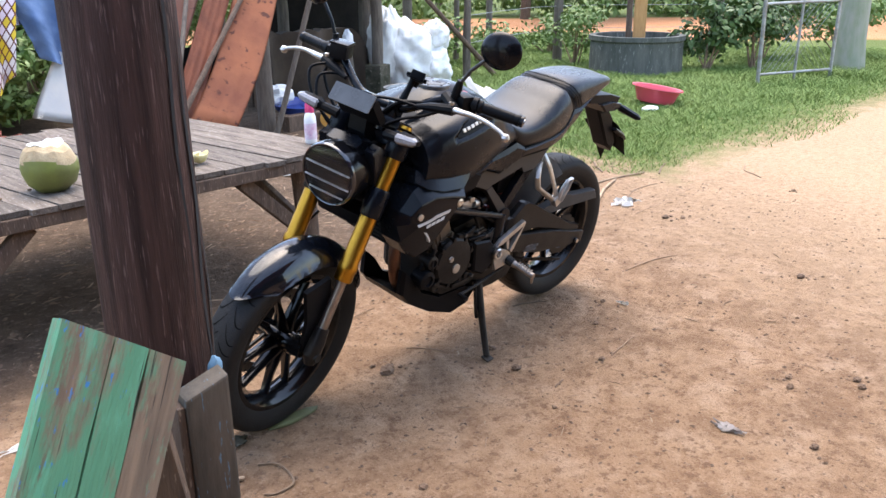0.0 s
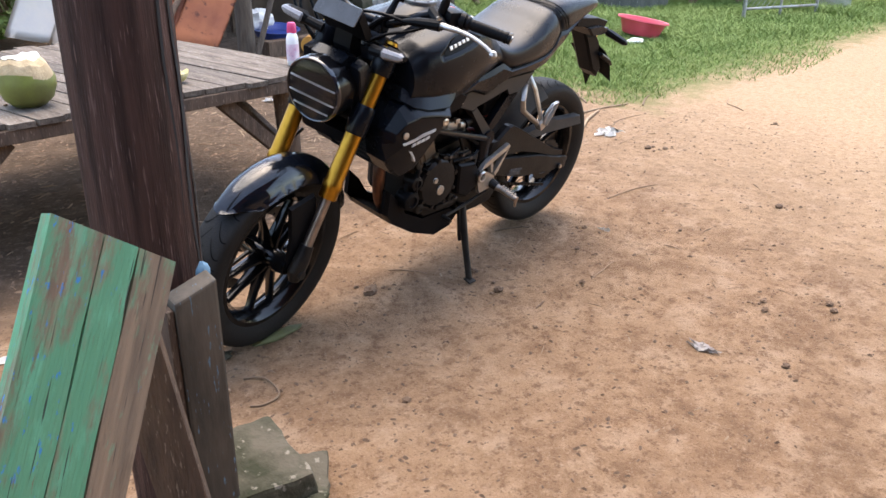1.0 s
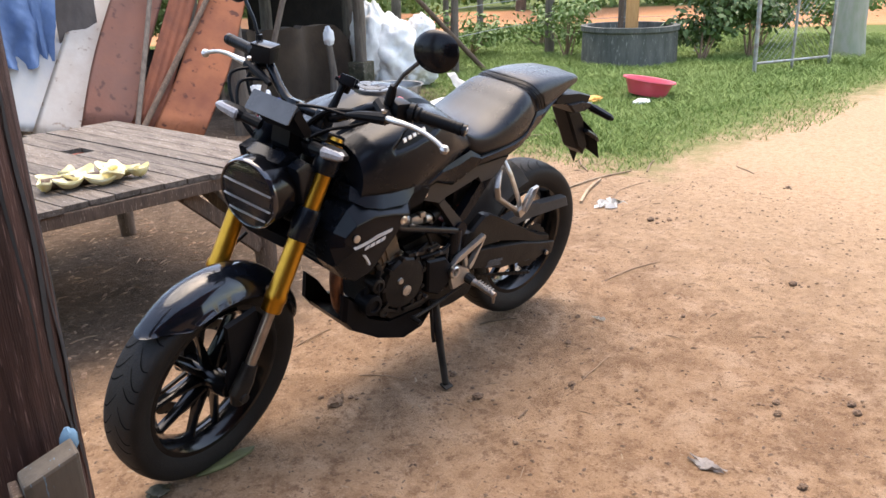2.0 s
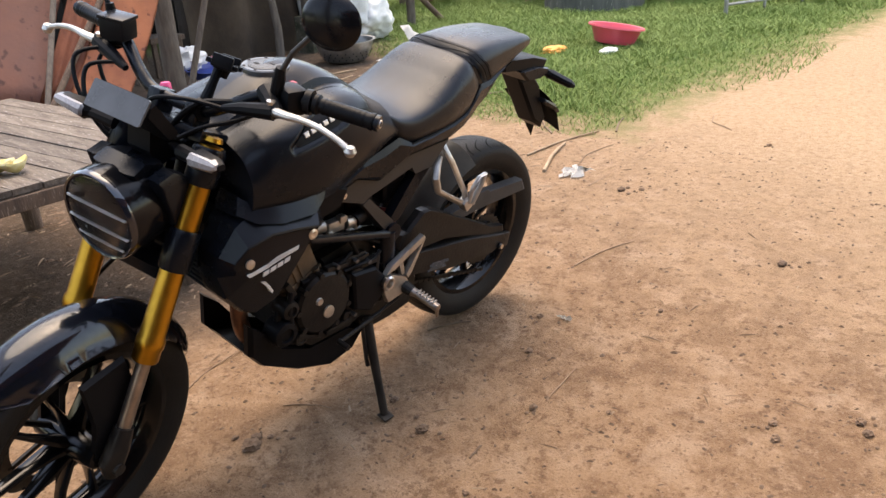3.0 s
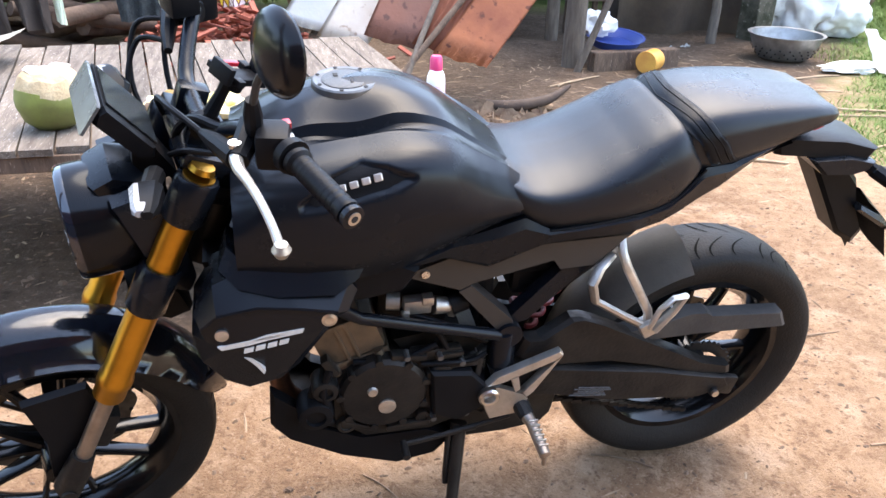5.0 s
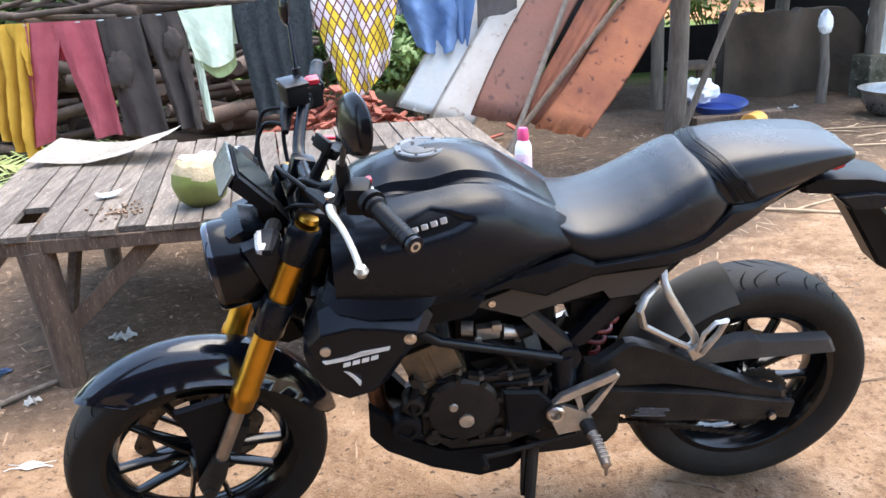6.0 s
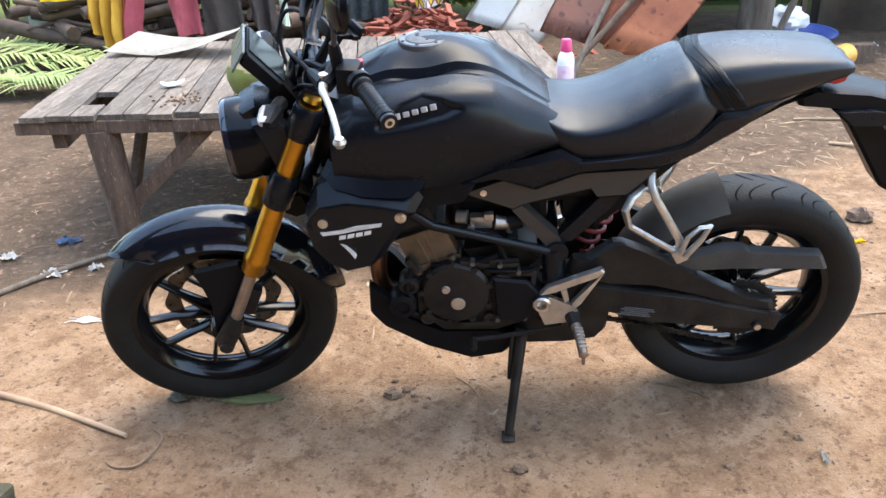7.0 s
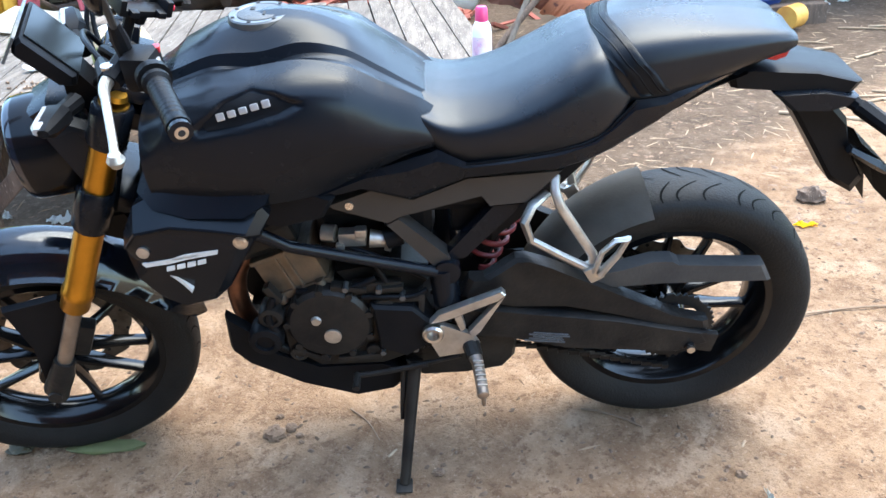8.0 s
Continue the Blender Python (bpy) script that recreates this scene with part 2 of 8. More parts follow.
def flaked(name, cover, blue):
    """Old board: bare grained wood under flaked green paint with remains of blue, and dark checks along the grain."""
    m = mat(name, (0.260, 0.182, 0.120), 0.78, 0, (0.140, 0.100, 0.068), 7, 0.5, 0.5, 34, stretch=(6, 6, 0.5))
    n, l = m.node_tree.nodes, m.node_tree.links
    b = n["Principled BSDF"]
    out = b.inputs["Base Color"].links[0].from_socket
    tc = n.new("ShaderNodeTexCoord")
    for col, stretch, scale, detail, lo, soft, part_of in (
            ((0.070, 0.300, 0.165), (2.6, 2.6, 0.8), 5.0, 9.0, 0.5 - cover, 0.12, 0.85),
            ((0.120, 0.390, 0.240), (4, 4, 1.0), 9.0, 6.0, 0.60 - cover * 0.4, 0.10, 0.55),
            ((0.025, 0.20, 0.50), (3, 3, 1.0), 24.0, 7.0, blue, 0.04, 0.9),
            ((0.150, 0.105, 0.070), (4, 4, 0.6), 13.0, 8.0, 0.60, 0.05, 0.75),
            ((0.016, 0.012, 0.010), (9, 9, 0.35), 9.0, 3.0, 0.64, 0.03, 0.9)):
        mp = n.new("ShaderNodeMapping")
        mp.inputs["Scale"].default_value = stretch
        mp.inputs["Location"].default_value = (scale, lo * 7, detail)
        l.new(tc.outputs["Object"], mp.inputs[0])
        ns = n.new("ShaderNodeTexNoise")
        ns.inputs["Scale"].default_value, ns.inputs["Detail"].default_value = scale, detail
        ns.inputs["Roughness"].default_value = 0.66
        l.new(mp.outputs[0], ns.inputs["Vector"])
        mr = n.new("ShaderNodeMapRange")
        mr.inputs[1].default_value, mr.inputs[2].default_value, mr.inputs[4].default_value = lo, lo + soft, part_of
        l.new(ns.outputs[0], mr.inputs[0])
        mx = n.new("ShaderNodeMix")
        mx.data_type = "RGBA"
        l.new(mr.outputs[0], mx.inputs[0])
        l.new(out, mx.inputs[6])
        mx.inputs[7].default_value = (*col, 1)
        out = mx.outputs[2]
    l.new(out, b.inputs["Base Color"])
    return m


M["green_paint"] = flaked("flaking_green_paint", 0.125, 0.605)
M["worn_green"] = flaked("worn_green_paint", 0.09, 0.64)
M["bare_edge"] = flaked("bare_board", -0.04, 0.69)
M["concrete"] = mat("mossy_concrete", (0.100, 0.088, 0.066), 0.95, 0, (0.040, 0.042, 0.026), 7, 0.7, 0.8, 40, spec=0.1, speck=(0.20, 0.18, 0.145))
M["well_wall"] = mat("mossy_well_concrete", (0.115, 0.115, 0.10), 0.95, 0, (0.055, 0.06, 0.05), 3, 0.5, 0.5, 30, stretch=(3, 3, 0.7), speck=(0.24, 0.235, 0.21))
M["rust"] = mat("rusty_orange_sheet", (0.46, 0.170, 0.080), 0.75, 0.1, (0.29, 0.100, 0.058), 2.6, 0.6, 0.25, 40, speck=(0.15, 0.055, 0.038), speck_at=0.60)
M["maroon"] = mat("rusty_maroon_sheet", (0.235, 0.118, 0.092), 0.7, 0.1, (0.30, 0.135, 0.095), 2.5, 0.6, 0.25, 40, speck=(0.15, 0.075, 0.06), speck_at=0.60)
M["rust_dark"] = mat("red_brown_rust_sheet", (0.34, 0.115, 0.060), 0.75, 0.1, (0.22, 0.078, 0.048), 3.5, 0.6, 0.25, 40, stretch=(2, 2, 0.6))
M["zinc"] = mat("pale_zinc_sheet", (0.50, 0.52, 0.54), 0.5, 0.3, (0.62, 0.60, 0.55), 2.5, 0.5, 0.1, 40)
M["cream"] = mat("cream_sheet", (0.58, 0.50, 0.42), 0.6, 0, (0.72, 0.68, 0.62), 3, 0.5, 0.1, 40, speck=(0.40, 0.30, 0.23))
M["mud_wall"] = mat("brown_mud_wall", (0.080, 0.054, 0.034), 0.95, 0, (0.045, 0.030, 0.020), 2.5, 0.5, 0.5, 25)
# near-black base: the shade inside the shed is put into the colour
M["shed_dark"] = mat("shade_black_boards", (0.009, 0.008, 0.007), 0.95, 0, (0.016, 0.013, 0.011), 6, 0.5, 0.3, 30, spec=0.1)
M["tub"] = mat("dull_aluminium", (0.32, 0.32, 0.31), 0.45, 0.85, (0.20, 0.195, 0.19), 10, 0.5, 0.1, 60)
M["sack"] = mat("white_woven_sack", (0.78, 0.78, 0.76), 0.6, 0, (0.62, 0.61, 0.58), 9, 0.4, 0.4, 160)
M["white_board"] = mat("off_white_board", (0.50, 0.46, 0.40), 0.8, 0, (0.38, 0.34, 0.28), 6, 0.5, 0.3, 60, speck=(0.30, 0.25, 0.19))
M["coco_green"] = mat("coconut_husk", (0.20, 0.23, 0.045), 0.5, 0, (0.12, 0.12, 0.035), 5, 0.5, 0.1, 60, speck=(0.14, 0.085, 0.035))
M["coco_flesh"] = mat("cut_coconut", (0.50, 0.39, 0.235), 0.8, 0, (0.36, 0.26, 0.14), 22, 0.4, 0.4, 90)
M["coco_yellow"] = mat("coconut_chips", (0.62, 0.52, 0.20), 0.7, 0, (0.72, 0.66, 0.46), 16, 0.5, 0.3, 90, per=0.15)
M["white_plastic"] = mat("white_plastic", (0.78, 0.78, 0.78), 0.35, 0, (0.72, 0.71, 0.70), 10, 0.4)
M["pink_plastic"] = mat("pink_plastic", (0.62, 0.05, 0.16), 0.35)
M["basin_red"] = mat("red_plastic_basin", (0.62, 0.075, 0.105), 0.38, 0, (0.52, 0.06, 0.085), 6, 0.4)
M["blue_plastic"] = mat("blue_plastic", (0.02, 0.05, 0.22), 0.4, 0, (0.03, 0.06, 0.25), 6, 0.4)
M["yellow_can"] = mat("faded_orange_can", (0.62, 0.33, 0.06), 0.5, 0, (0.52, 0.24, 0.05), 12, 0.5, 0.1, 60)
M["laterite"] = mat("broken_red_clay", (0.30, 0.085, 0.055), 0.9, 0, (0.20, 0.060, 0.042), 9, 0.5, 0.4, 60, per=0.25)
M["firewood"] = mat("dark_firewood", (0.10, 0.065, 0.045), 0.9, 0, (0.055, 0.036, 0.027), 8, 0.5, 0.5, 40, per=0.3)
M["leaf_a"] = mat("fresh_leaf", (0.095, 0.165, 0.030), 0.55, 0, (0.145, 0.215, 0.055), 3, 0.5)
M["leaf_b"] = mat("deep_leaf", (0.045, 0.090, 0.020), 0.5, 0, (0.075, 0.130, 0.032), 3, 0.5)
M["grass"] = mat("grass_blades", (0.132, 0.205, 0.042), 0.8, 0, (0.180, 0.245, 0.064), 0.9, 0.5, speck=(0.24, 0.23, 0.10), speck_at=0.68)
M["frond"] = mat("drying_palm_frond", (0.30, 0.33, 0.12), 0.7, 0, (0.20, 0.26, 0.08), 4, 0.5)
M["dry"] = mat("dry_litter", (0.36, 0.26, 0.16), 0.85, 0, (0.24, 0.16, 0.10), 12, 0.5, per=0.3)
M["twig"] = mat("dry_twigs", (0.19, 0.12, 0.075), 0.9, 0, (0.28, 0.19, 0.12), 12, 0.5, per=0.3)
M["clod"] = mat("earth_clods", (0.115, 0.070, 0.044), 0.95, 0, (0.20, 0.128, 0.080), 30, 0.5, 0.6, 80, per=0.25)
M["paper"] = mat("white_litter", (0.76, 0.75, 0.72), 0.7, 0, (0.64, 0.62, 0.58), 20, 0.4)
M["orange_litter"] = mat("orange_litter", (0.70, 0.30, 0.05), 0.6)
M["bark"] = mat("pale_bark", (0.27, 0.27, 0.22), 0.9, 0, (0.20, 0.23, 0.15), 4, 0.5, 0.4, 40, stretch=(4, 4, 1))
M["orange_wood"] = mat("orange_timber", (0.50, 0.27, 0.10), 0.7, 0, (0.40, 0.20, 0.07), 6, 0.5, 0.2, 40, stretch=(5, 5, 1))
M["pipe"] = mat("grey_steel_pipe", (0.33, 0.35, 0.35), 0.5, 0.6, (0.22, 0.20, 0.18), 12, 0.5)
M["wire"] = mat("clothes_wire", (0.40, 0.44, 0.42), 0.5)


def cloth_mat(name, base, var, scale=7, bump=0.25, bscale=60, speck=None):
    return mat(name, base, 0.9, 0, var, scale, 0.4, bump, bscale, spec=0.2, speck=speck)


M["c_yellow"] = cloth_mat("bright_yellow_cloth", (0.82, 0.55, 0.02), (0.74, 0.45, 0.015))
M["c_black"] = cloth_mat("black_trim_cloth", (0.018, 0.018, 0.02), (0.03, 0.03, 0.03))
M["c_mustard"] = cloth_mat("mustard_cloth", (0.56, 0.32, 0.05), (0.48, 0.26, 0.035))
M["c_magenta"] = cloth_mat("rose_red_cloth", (0.42, 0.095, 0.105), (0.33, 0.065, 0.078))
M["c_brown"] = cloth_mat("dark_brown_cloth", (0.075, 0.058, 0.048), (0.055, 0.042, 0.035))
M["c_mint"] = cloth_mat("pale_mint_cloth", (0.68, 0.73, 0.55), (0.60, 0.65, 0.46))
M["c_olive"] = cloth_mat("olive_hem_cloth", (0.36, 0.42, 0.20), (0.30, 0.36, 0.17))
M["c_lace"] = cloth_mat("charcoal_lace_cloth", (0.022, 0.025, 0.026), (0.050, 0.055, 0.055), 34, 0.9, 90, speck=(0.11, 0.115, 0.115))
M["c_denim"] = cloth_mat("denim_blue_cloth", (0.085, 0.145, 0.270), (0.15, 0.225, 0.36), 5)
M["c_grey"] = cloth_mat("taupe_grey_cloth", (0.115, 0.098, 0.088), (0.09, 0.076, 0.068))


def lattice_cloth():
    """Cloth printed with a slanted lattice of brown lines over yellow, white and pink squares."""
    m = bpy.data.materials.new("lattice_print_cloth")
    m.use_nodes = True
    n, l = m.node_tree.nodes, m.node_tree.links
    b = n["Principled BSDF"]
    b.inputs["Roughness"].default_value = 0.9
    b.inputs["Specular IOR Level"].default_value = 0.2
    tc = n.new("ShaderNodeUVMap")
    mp = n.new("ShaderNodeMapping")
    mp.inputs["Rotation"].default_value = (0, 0, radians(52))
    mp.inputs["Scale"].default_value = (15, 13, 1)
    l.new(tc.outputs[0], mp.inputs[0])
    sp = n.new("ShaderNodeSeparateXYZ")
    l.new(mp.outputs[0], sp.inputs[0])
    lines = []
    for i in (0, 1):
        fr = n.new("ShaderNodeMath")
        fr.operation = "FRACT"
        l.new(sp.outputs[i], fr.inputs[0])
        lt = n.new("ShaderNodeMath")
        lt.operation = "LESS_THAN"
        lt.inputs[1].default_value = 0.19
        l.new(fr.outputs[0], lt.inputs[0])
        lines.append(lt.outputs[0])
    mxx = n.new("ShaderNodeMath")
    mxx.operation = "MAXIMUM"
    l.new(lines[0], mxx.inputs[0])
    l.new(lines[1], mxx.inputs[1])
    fl = n.new("ShaderNodeVectorMath")
    fl.operation = "FLOOR"
    l.new(mp.outputs[0], fl.inputs[0])
    wn = n.new("ShaderNodeTexWhiteNoise")
    wn.noise_dimensions = "2D"
    l.new(fl.outputs[0], wn.inputs[0])
    rp = n.new("ShaderNodeValToRGB")
    rp.color_ramp.interpolation = "CONSTANT"
    e = rp.color_ramp.elements
    e[0].color, e[0].position = (0.74, 0.50, 0.05, 1), 0.0
    e[1].color, e[1].position = (0.76, 0.66, 0.62, 1), 0.42
    x = e.new(0.72)
    x.color = (0.70, 0.55, 0.58, 1)
    l.new(wn.outputs[0], rp.inputs[0])
    mx = n.new("ShaderNodeMix")
    mx.data_type = "RGBA"
    l.new(mxx.outputs[0], mx.inputs[0])
    l.new(rp.outputs[0], mx.inputs[6])
    mx.inputs[7].default_value = (0.15, 0.050, 0.035, 1)
    l.new(mx.outputs[2], b.inputs["Base Color"])
    return m


M["c_lattice"] = lattice_cloth()

# ---- ground ----
def ground_material():
    m = bpy.data.materials.new("dirt_and_grass_ground")
    m.use_nodes = True
    nt = m.node_tree
    n, l = nt.nodes, nt.links
    b = n["Principled BSDF"]
    b.inputs["Roughness"].default_value = 0.95
    b.inputs["Specular IOR Level"].default_value = 0.15
    geo = n.new("ShaderNodeNewGeometry")
    sep = n.new("ShaderNodeSeparateXYZ")
    l.new(geo.outputs["Position"], sep.inputs[0])

    def noise_(scale, detail=6, rough=0.6):
        t = n.new("ShaderNodeTexNoise")
        t.inputs["Scale"].default_value, t.inputs["Detail"].default_value, t.inputs["Roughness"].default_value = scale, detail, rough
        l.new(geo.outputs["Position"], t.inputs["Vector"])
        return t.outputs[0]

    def math_(op, a, b_=0.0, c=None):
        t = n.new("ShaderNodeMath")
        t.operation = op
        for i, v in enumerate((a, b_, c)):
            if v is None:
                continue
            if isinstance(v, (int, float)):
                t.inputs[i].default_value = v
            else:
                l.new(v, t.inputs[i])
        return t.outputs[0]

    def ramp(v, lo, hi):
        t = n.new("ShaderNodeMapRange")
        t.inputs[1].default_value, t.inputs[2].default_value = lo, hi
        l.new(v, t.inputs[0])
        return t.outputs[0]

    def mix(f, a, c):
        t = n.new("ShaderNodeMix")
        t.data_type = "RGBA"
        if isinstance(f, (int, float)):
            t.inputs[0].default_value = f
        else:
            l.new(f, t.inputs[0])
        for i, v in ((6, a), (7, c)):
            if isinstance(v, tuple):
                t.inputs[i].default_value = (*v, 1)
            else:
                l.new(v, t.inputs[i])
        return t.outputs[2]

    X, Y = sep.outputs[0], sep.outputs[1]
    n1, n2, n3, n4 = noise_(0.9), noise_(5.0, 8, 0.68), noise_(28.0, 6, 0.7), noise_(120.0, 4, 0.7)
    n5, n6 = noise_(12.0, 8, 0.75), noise_(60.0, 5, 0.7)
    # near dirt is kept darker, standing for the shade by the house
    dirt = mix(ramp(n1, 0.36, 0.64), (0.248, 0.150, 0.087), (0.303, 0.193, 0.115))
    dirt = mix(math_("MULTIPLY", ramp(noise_(2.1, 8, 0.7), 0.50, 0.60), 0.7), dirt, (0.179, 0.106, 0.061))
    # damp darker patches, then pale dust lying in the hollows, then grains
    dirt = mix(math_("MULTIPLY", ramp(n2, 0.52, 0.64), 0.65), dirt, (0.177, 0.102, 0.057))
    dirt = mix(math_("MULTIPLY", ramp(n5, 0.52, 0.62), 0.7), dirt, (0.161, 0.092, 0.052))
    dirt = mix(math_("MULTIPLY", ramp(n5, 0.47, 0.37), 0.65), dirt, (0.353, 0.235, 0.151))
    dirt = mix(math_("MULTIPLY", ramp(n2, 0.47, 0.37), 0.75), dirt, (0.368, 0.250, 0.164))
    dirt = mix(math_("MULTIPLY", ramp(n3, 0.55, 0.62), 0.7), dirt, (0.130, 0.073, 0.042))
    dirt = mix(math_("MULTIPLY", ramp(n6, 0.595, 0.65), 0.70), dirt, (0.112, 0.063, 0.037))
    dirt = mix(math_("MULTIPLY", ramp(n4, 0.60, 0.66), 0.6), dirt, (0.133, 0.076, 0.046))
    dirt = mix(math_("MULTIPLY", ramp(n4, 0.42, 0.34), 0.55), dirt, (0.40, 0.285, 0.20))
    # paler towards the road: the sunlit ground's brightness is put into the colour
    far = math_("ADD", math_("SUBTRACT", math_("MULTIPLY", X, 0.8), math_("MULTIPLY", Y, 0.3)), math_("MULTIPLY", math_("SUBTRACT", n2, 0.5), 1.6))
    bright_dirt = mix(ramp(n3, 0.40, 0.62), (0.475, 0.334, 0.212), (0.365, 0.248, 0.148))
    dirt = mix(math_("MULTIPLY", ramp(far, 1.1, 3.0), 0.85), dirt, bright_dirt)
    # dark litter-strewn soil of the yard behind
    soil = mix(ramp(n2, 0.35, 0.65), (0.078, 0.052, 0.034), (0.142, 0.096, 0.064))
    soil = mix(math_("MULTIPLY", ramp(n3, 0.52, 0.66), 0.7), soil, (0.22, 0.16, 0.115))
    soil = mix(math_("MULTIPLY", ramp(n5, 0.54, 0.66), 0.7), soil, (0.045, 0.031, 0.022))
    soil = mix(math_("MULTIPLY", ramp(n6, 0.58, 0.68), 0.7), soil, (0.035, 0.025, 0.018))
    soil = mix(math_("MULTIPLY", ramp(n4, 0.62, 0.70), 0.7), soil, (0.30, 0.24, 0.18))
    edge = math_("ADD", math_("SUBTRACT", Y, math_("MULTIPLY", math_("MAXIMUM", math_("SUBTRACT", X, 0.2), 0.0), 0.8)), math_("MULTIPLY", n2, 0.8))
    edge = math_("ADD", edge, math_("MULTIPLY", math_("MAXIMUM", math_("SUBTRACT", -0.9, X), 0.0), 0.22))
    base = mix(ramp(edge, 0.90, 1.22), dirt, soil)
    # grass soil
    gm = math_("ADD", math_("SUBTRACT", math_("MULTIPLY", math_("MINIMUM", X, 5.2), 0.80), 2.15), math_("MULTIPLY", math_("SUBTRACT", n2, 0.5), 1.6))
    gm = math_("MINIMUM", gm, math_("ADD", math_("SUBTRACT", Y, math_("ADD", 0.55, math_("MULTIPLY", math_("MAXIMUM", math_("SUBTRACT", X, 4.5), 0.0), -0.02))), math_("MULTIPLY", math_("SUBTRACT", n2, 0.5), 1.2)))
    gm = math_("MINIMUM", gm, math_("ADD", math_("SUBTRACT", math_("SUBTRACT", X, 2.8), math_("MULTIPLY", math_("MAXIMUM", math_("SUBTRACT", Y, 2.2), 0.0), 0.72)), math_("MULTIPLY", math_("SUBTRACT", n2, 0.5), 1.4)))
    gm = math_("MAXIMUM", gm, ramp(math_("ADD", Y, math_("MULTIPLY", X, 0.1)), 6.5, 8.0))
    grass = mix(ramp(n3, 0.35, 0.65), (0.090, 0.125, 0.032), (0.130, 0.165, 0.050))
    grass = mix(math_("MULTIPLY", ramp(n2, 0.55, 0.75), 0.6), grass, (0.20, 0.17, 0.075))
    base = mix(ramp(gm, 0.0, 0.55), base, grass)
    # laterite road across the back
    rd = math_("ADD", math_("ADD", math_("MULTIPLY", X, 0.7), math_("MULTIPLY", Y, 0.714)), math_("MULTIPLY", n1, 0.6))
    road = math_("MULTIPLY", ramp(rd, 13.6, 14.2), ramp(rd, 22.6, 21.8))
    base = mix(road, base, mix(ramp(n2, 0.3, 0.7), (0.46, 0.205, 0.095), (0.55, 0.27, 0.14)))
    l.new(base, b.inputs["Base Color"])
    bp = n.new("ShaderNodeBump")
    bp.inputs["Strength"].default_value, bp.inputs["Distance"].default_value = 0.75, 0.025
    h = math_("ADD", math_("ADD", math_("MULTIPLY", n3, 0.8), math_("MULTIPLY", n5, 1.2)), math_("ADD", math_("MULTIPLY", n4, 0.35), math_("MULTIPLY", n6, 0.5)))
    l.new(h, bp.inputs["Height"])
    l.new(bp.outputs[0], b.inputs["Normal"])
    return m


def ground_z(x, y):
    near = max(0.0, 1.0 - math.hypot(x, y) / 14.0)
    p = Vector((x * 0.9, y * 0.9, 0.3))
    mound = 0.014 * math.exp(-((x - 0.7) ** 2 + y * y * 2) / 0.12)
    return mound + near * (0.018 * noise.noise(p) + 0.009 * noise.noise(p * 3.7) + 0.005 * noise.noise(p * 11.0)) - 0.004


def build_ground():
    xs = [-400, -150, -60, -25, -12, -7, -5] + list(np.linspace(-4, 6, 240)) + [6.4, 7, 8, 9, 10, 12, 14, 17, 20, 25, 32, 45, 70, 150, 400]
    ys = [-400, -150, -60, -25, -12, -6, -4] + list(np.linspace(-3, 6, 220)) + [6.4, 7, 8, 9, 10, 12, 14, 17, 20, 25, 32, 45, 70, 150, 400]
    verts = [(x, y, ground_z(x, y)) for y in ys for x in xs]
    w = len(xs)
    faces = [(j * w + i, j * w + i + 1, (j + 1) * w + i + 1, (j + 1) * w + i) for j in range(len(ys) - 1) for i in range(w - 1)]
    me = bpy.data.meshes.new("ground")
    me.from_pydata(verts, [], faces)
    me.polygons.foreach_set("use_smooth", [True] * len(faces))
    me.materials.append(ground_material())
    return tagged(new("ground", me), "bare sandy brown dirt yard with grass and a red dirt road", "ground", kind="structure")


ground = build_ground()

# ---- motorcycle: x to its tail, -y its left side, leaning on its side stand ----
bike = thing("motorcycle", "black motorcycle with gold forks leaning on its side stand", "motorcycle",
             Matrix.Rotation(radians(9.0), 4, "X"))
PIVOT = V(-0.327, -0.016, 0.95)
STEER = Matrix.Translation(PIVOT) @ Matrix.Rotation(radians(14.0), 4, V(math.sin(radians(25)), 0, math.cos(radians(25)))) @ Matrix.Translation(V(-0.327, 0, 0.95)).inverted()


def steered(name, bm, material, parent, label="", smooth=35):
    bm.transform(STEER)
    return part(name, bm, material, parent, label, smooth)


def tyre_profile(R, w, rim):
    """Half-round motorcycle tyre section as (radius, across)."""
    out = []
    for k in range(15):
        a = -1 + 2 * k / 14
        h = w / 2 * math.sin(a * math.pi / 2)
        r = R - (R - rim) * 0.46 * (1 - math.sqrt(max(0.0, 1 - (abs(a) ** 1.6) * 0.97)))
        out.append((r, h))
    out = [(rim, -w * 0.36), (rim + (R - rim) * 0.3, -w * 0.47)] + out + [(rim + (R - rim) * 0.3, w * 0.47), (rim, w * 0.36)]
    return out


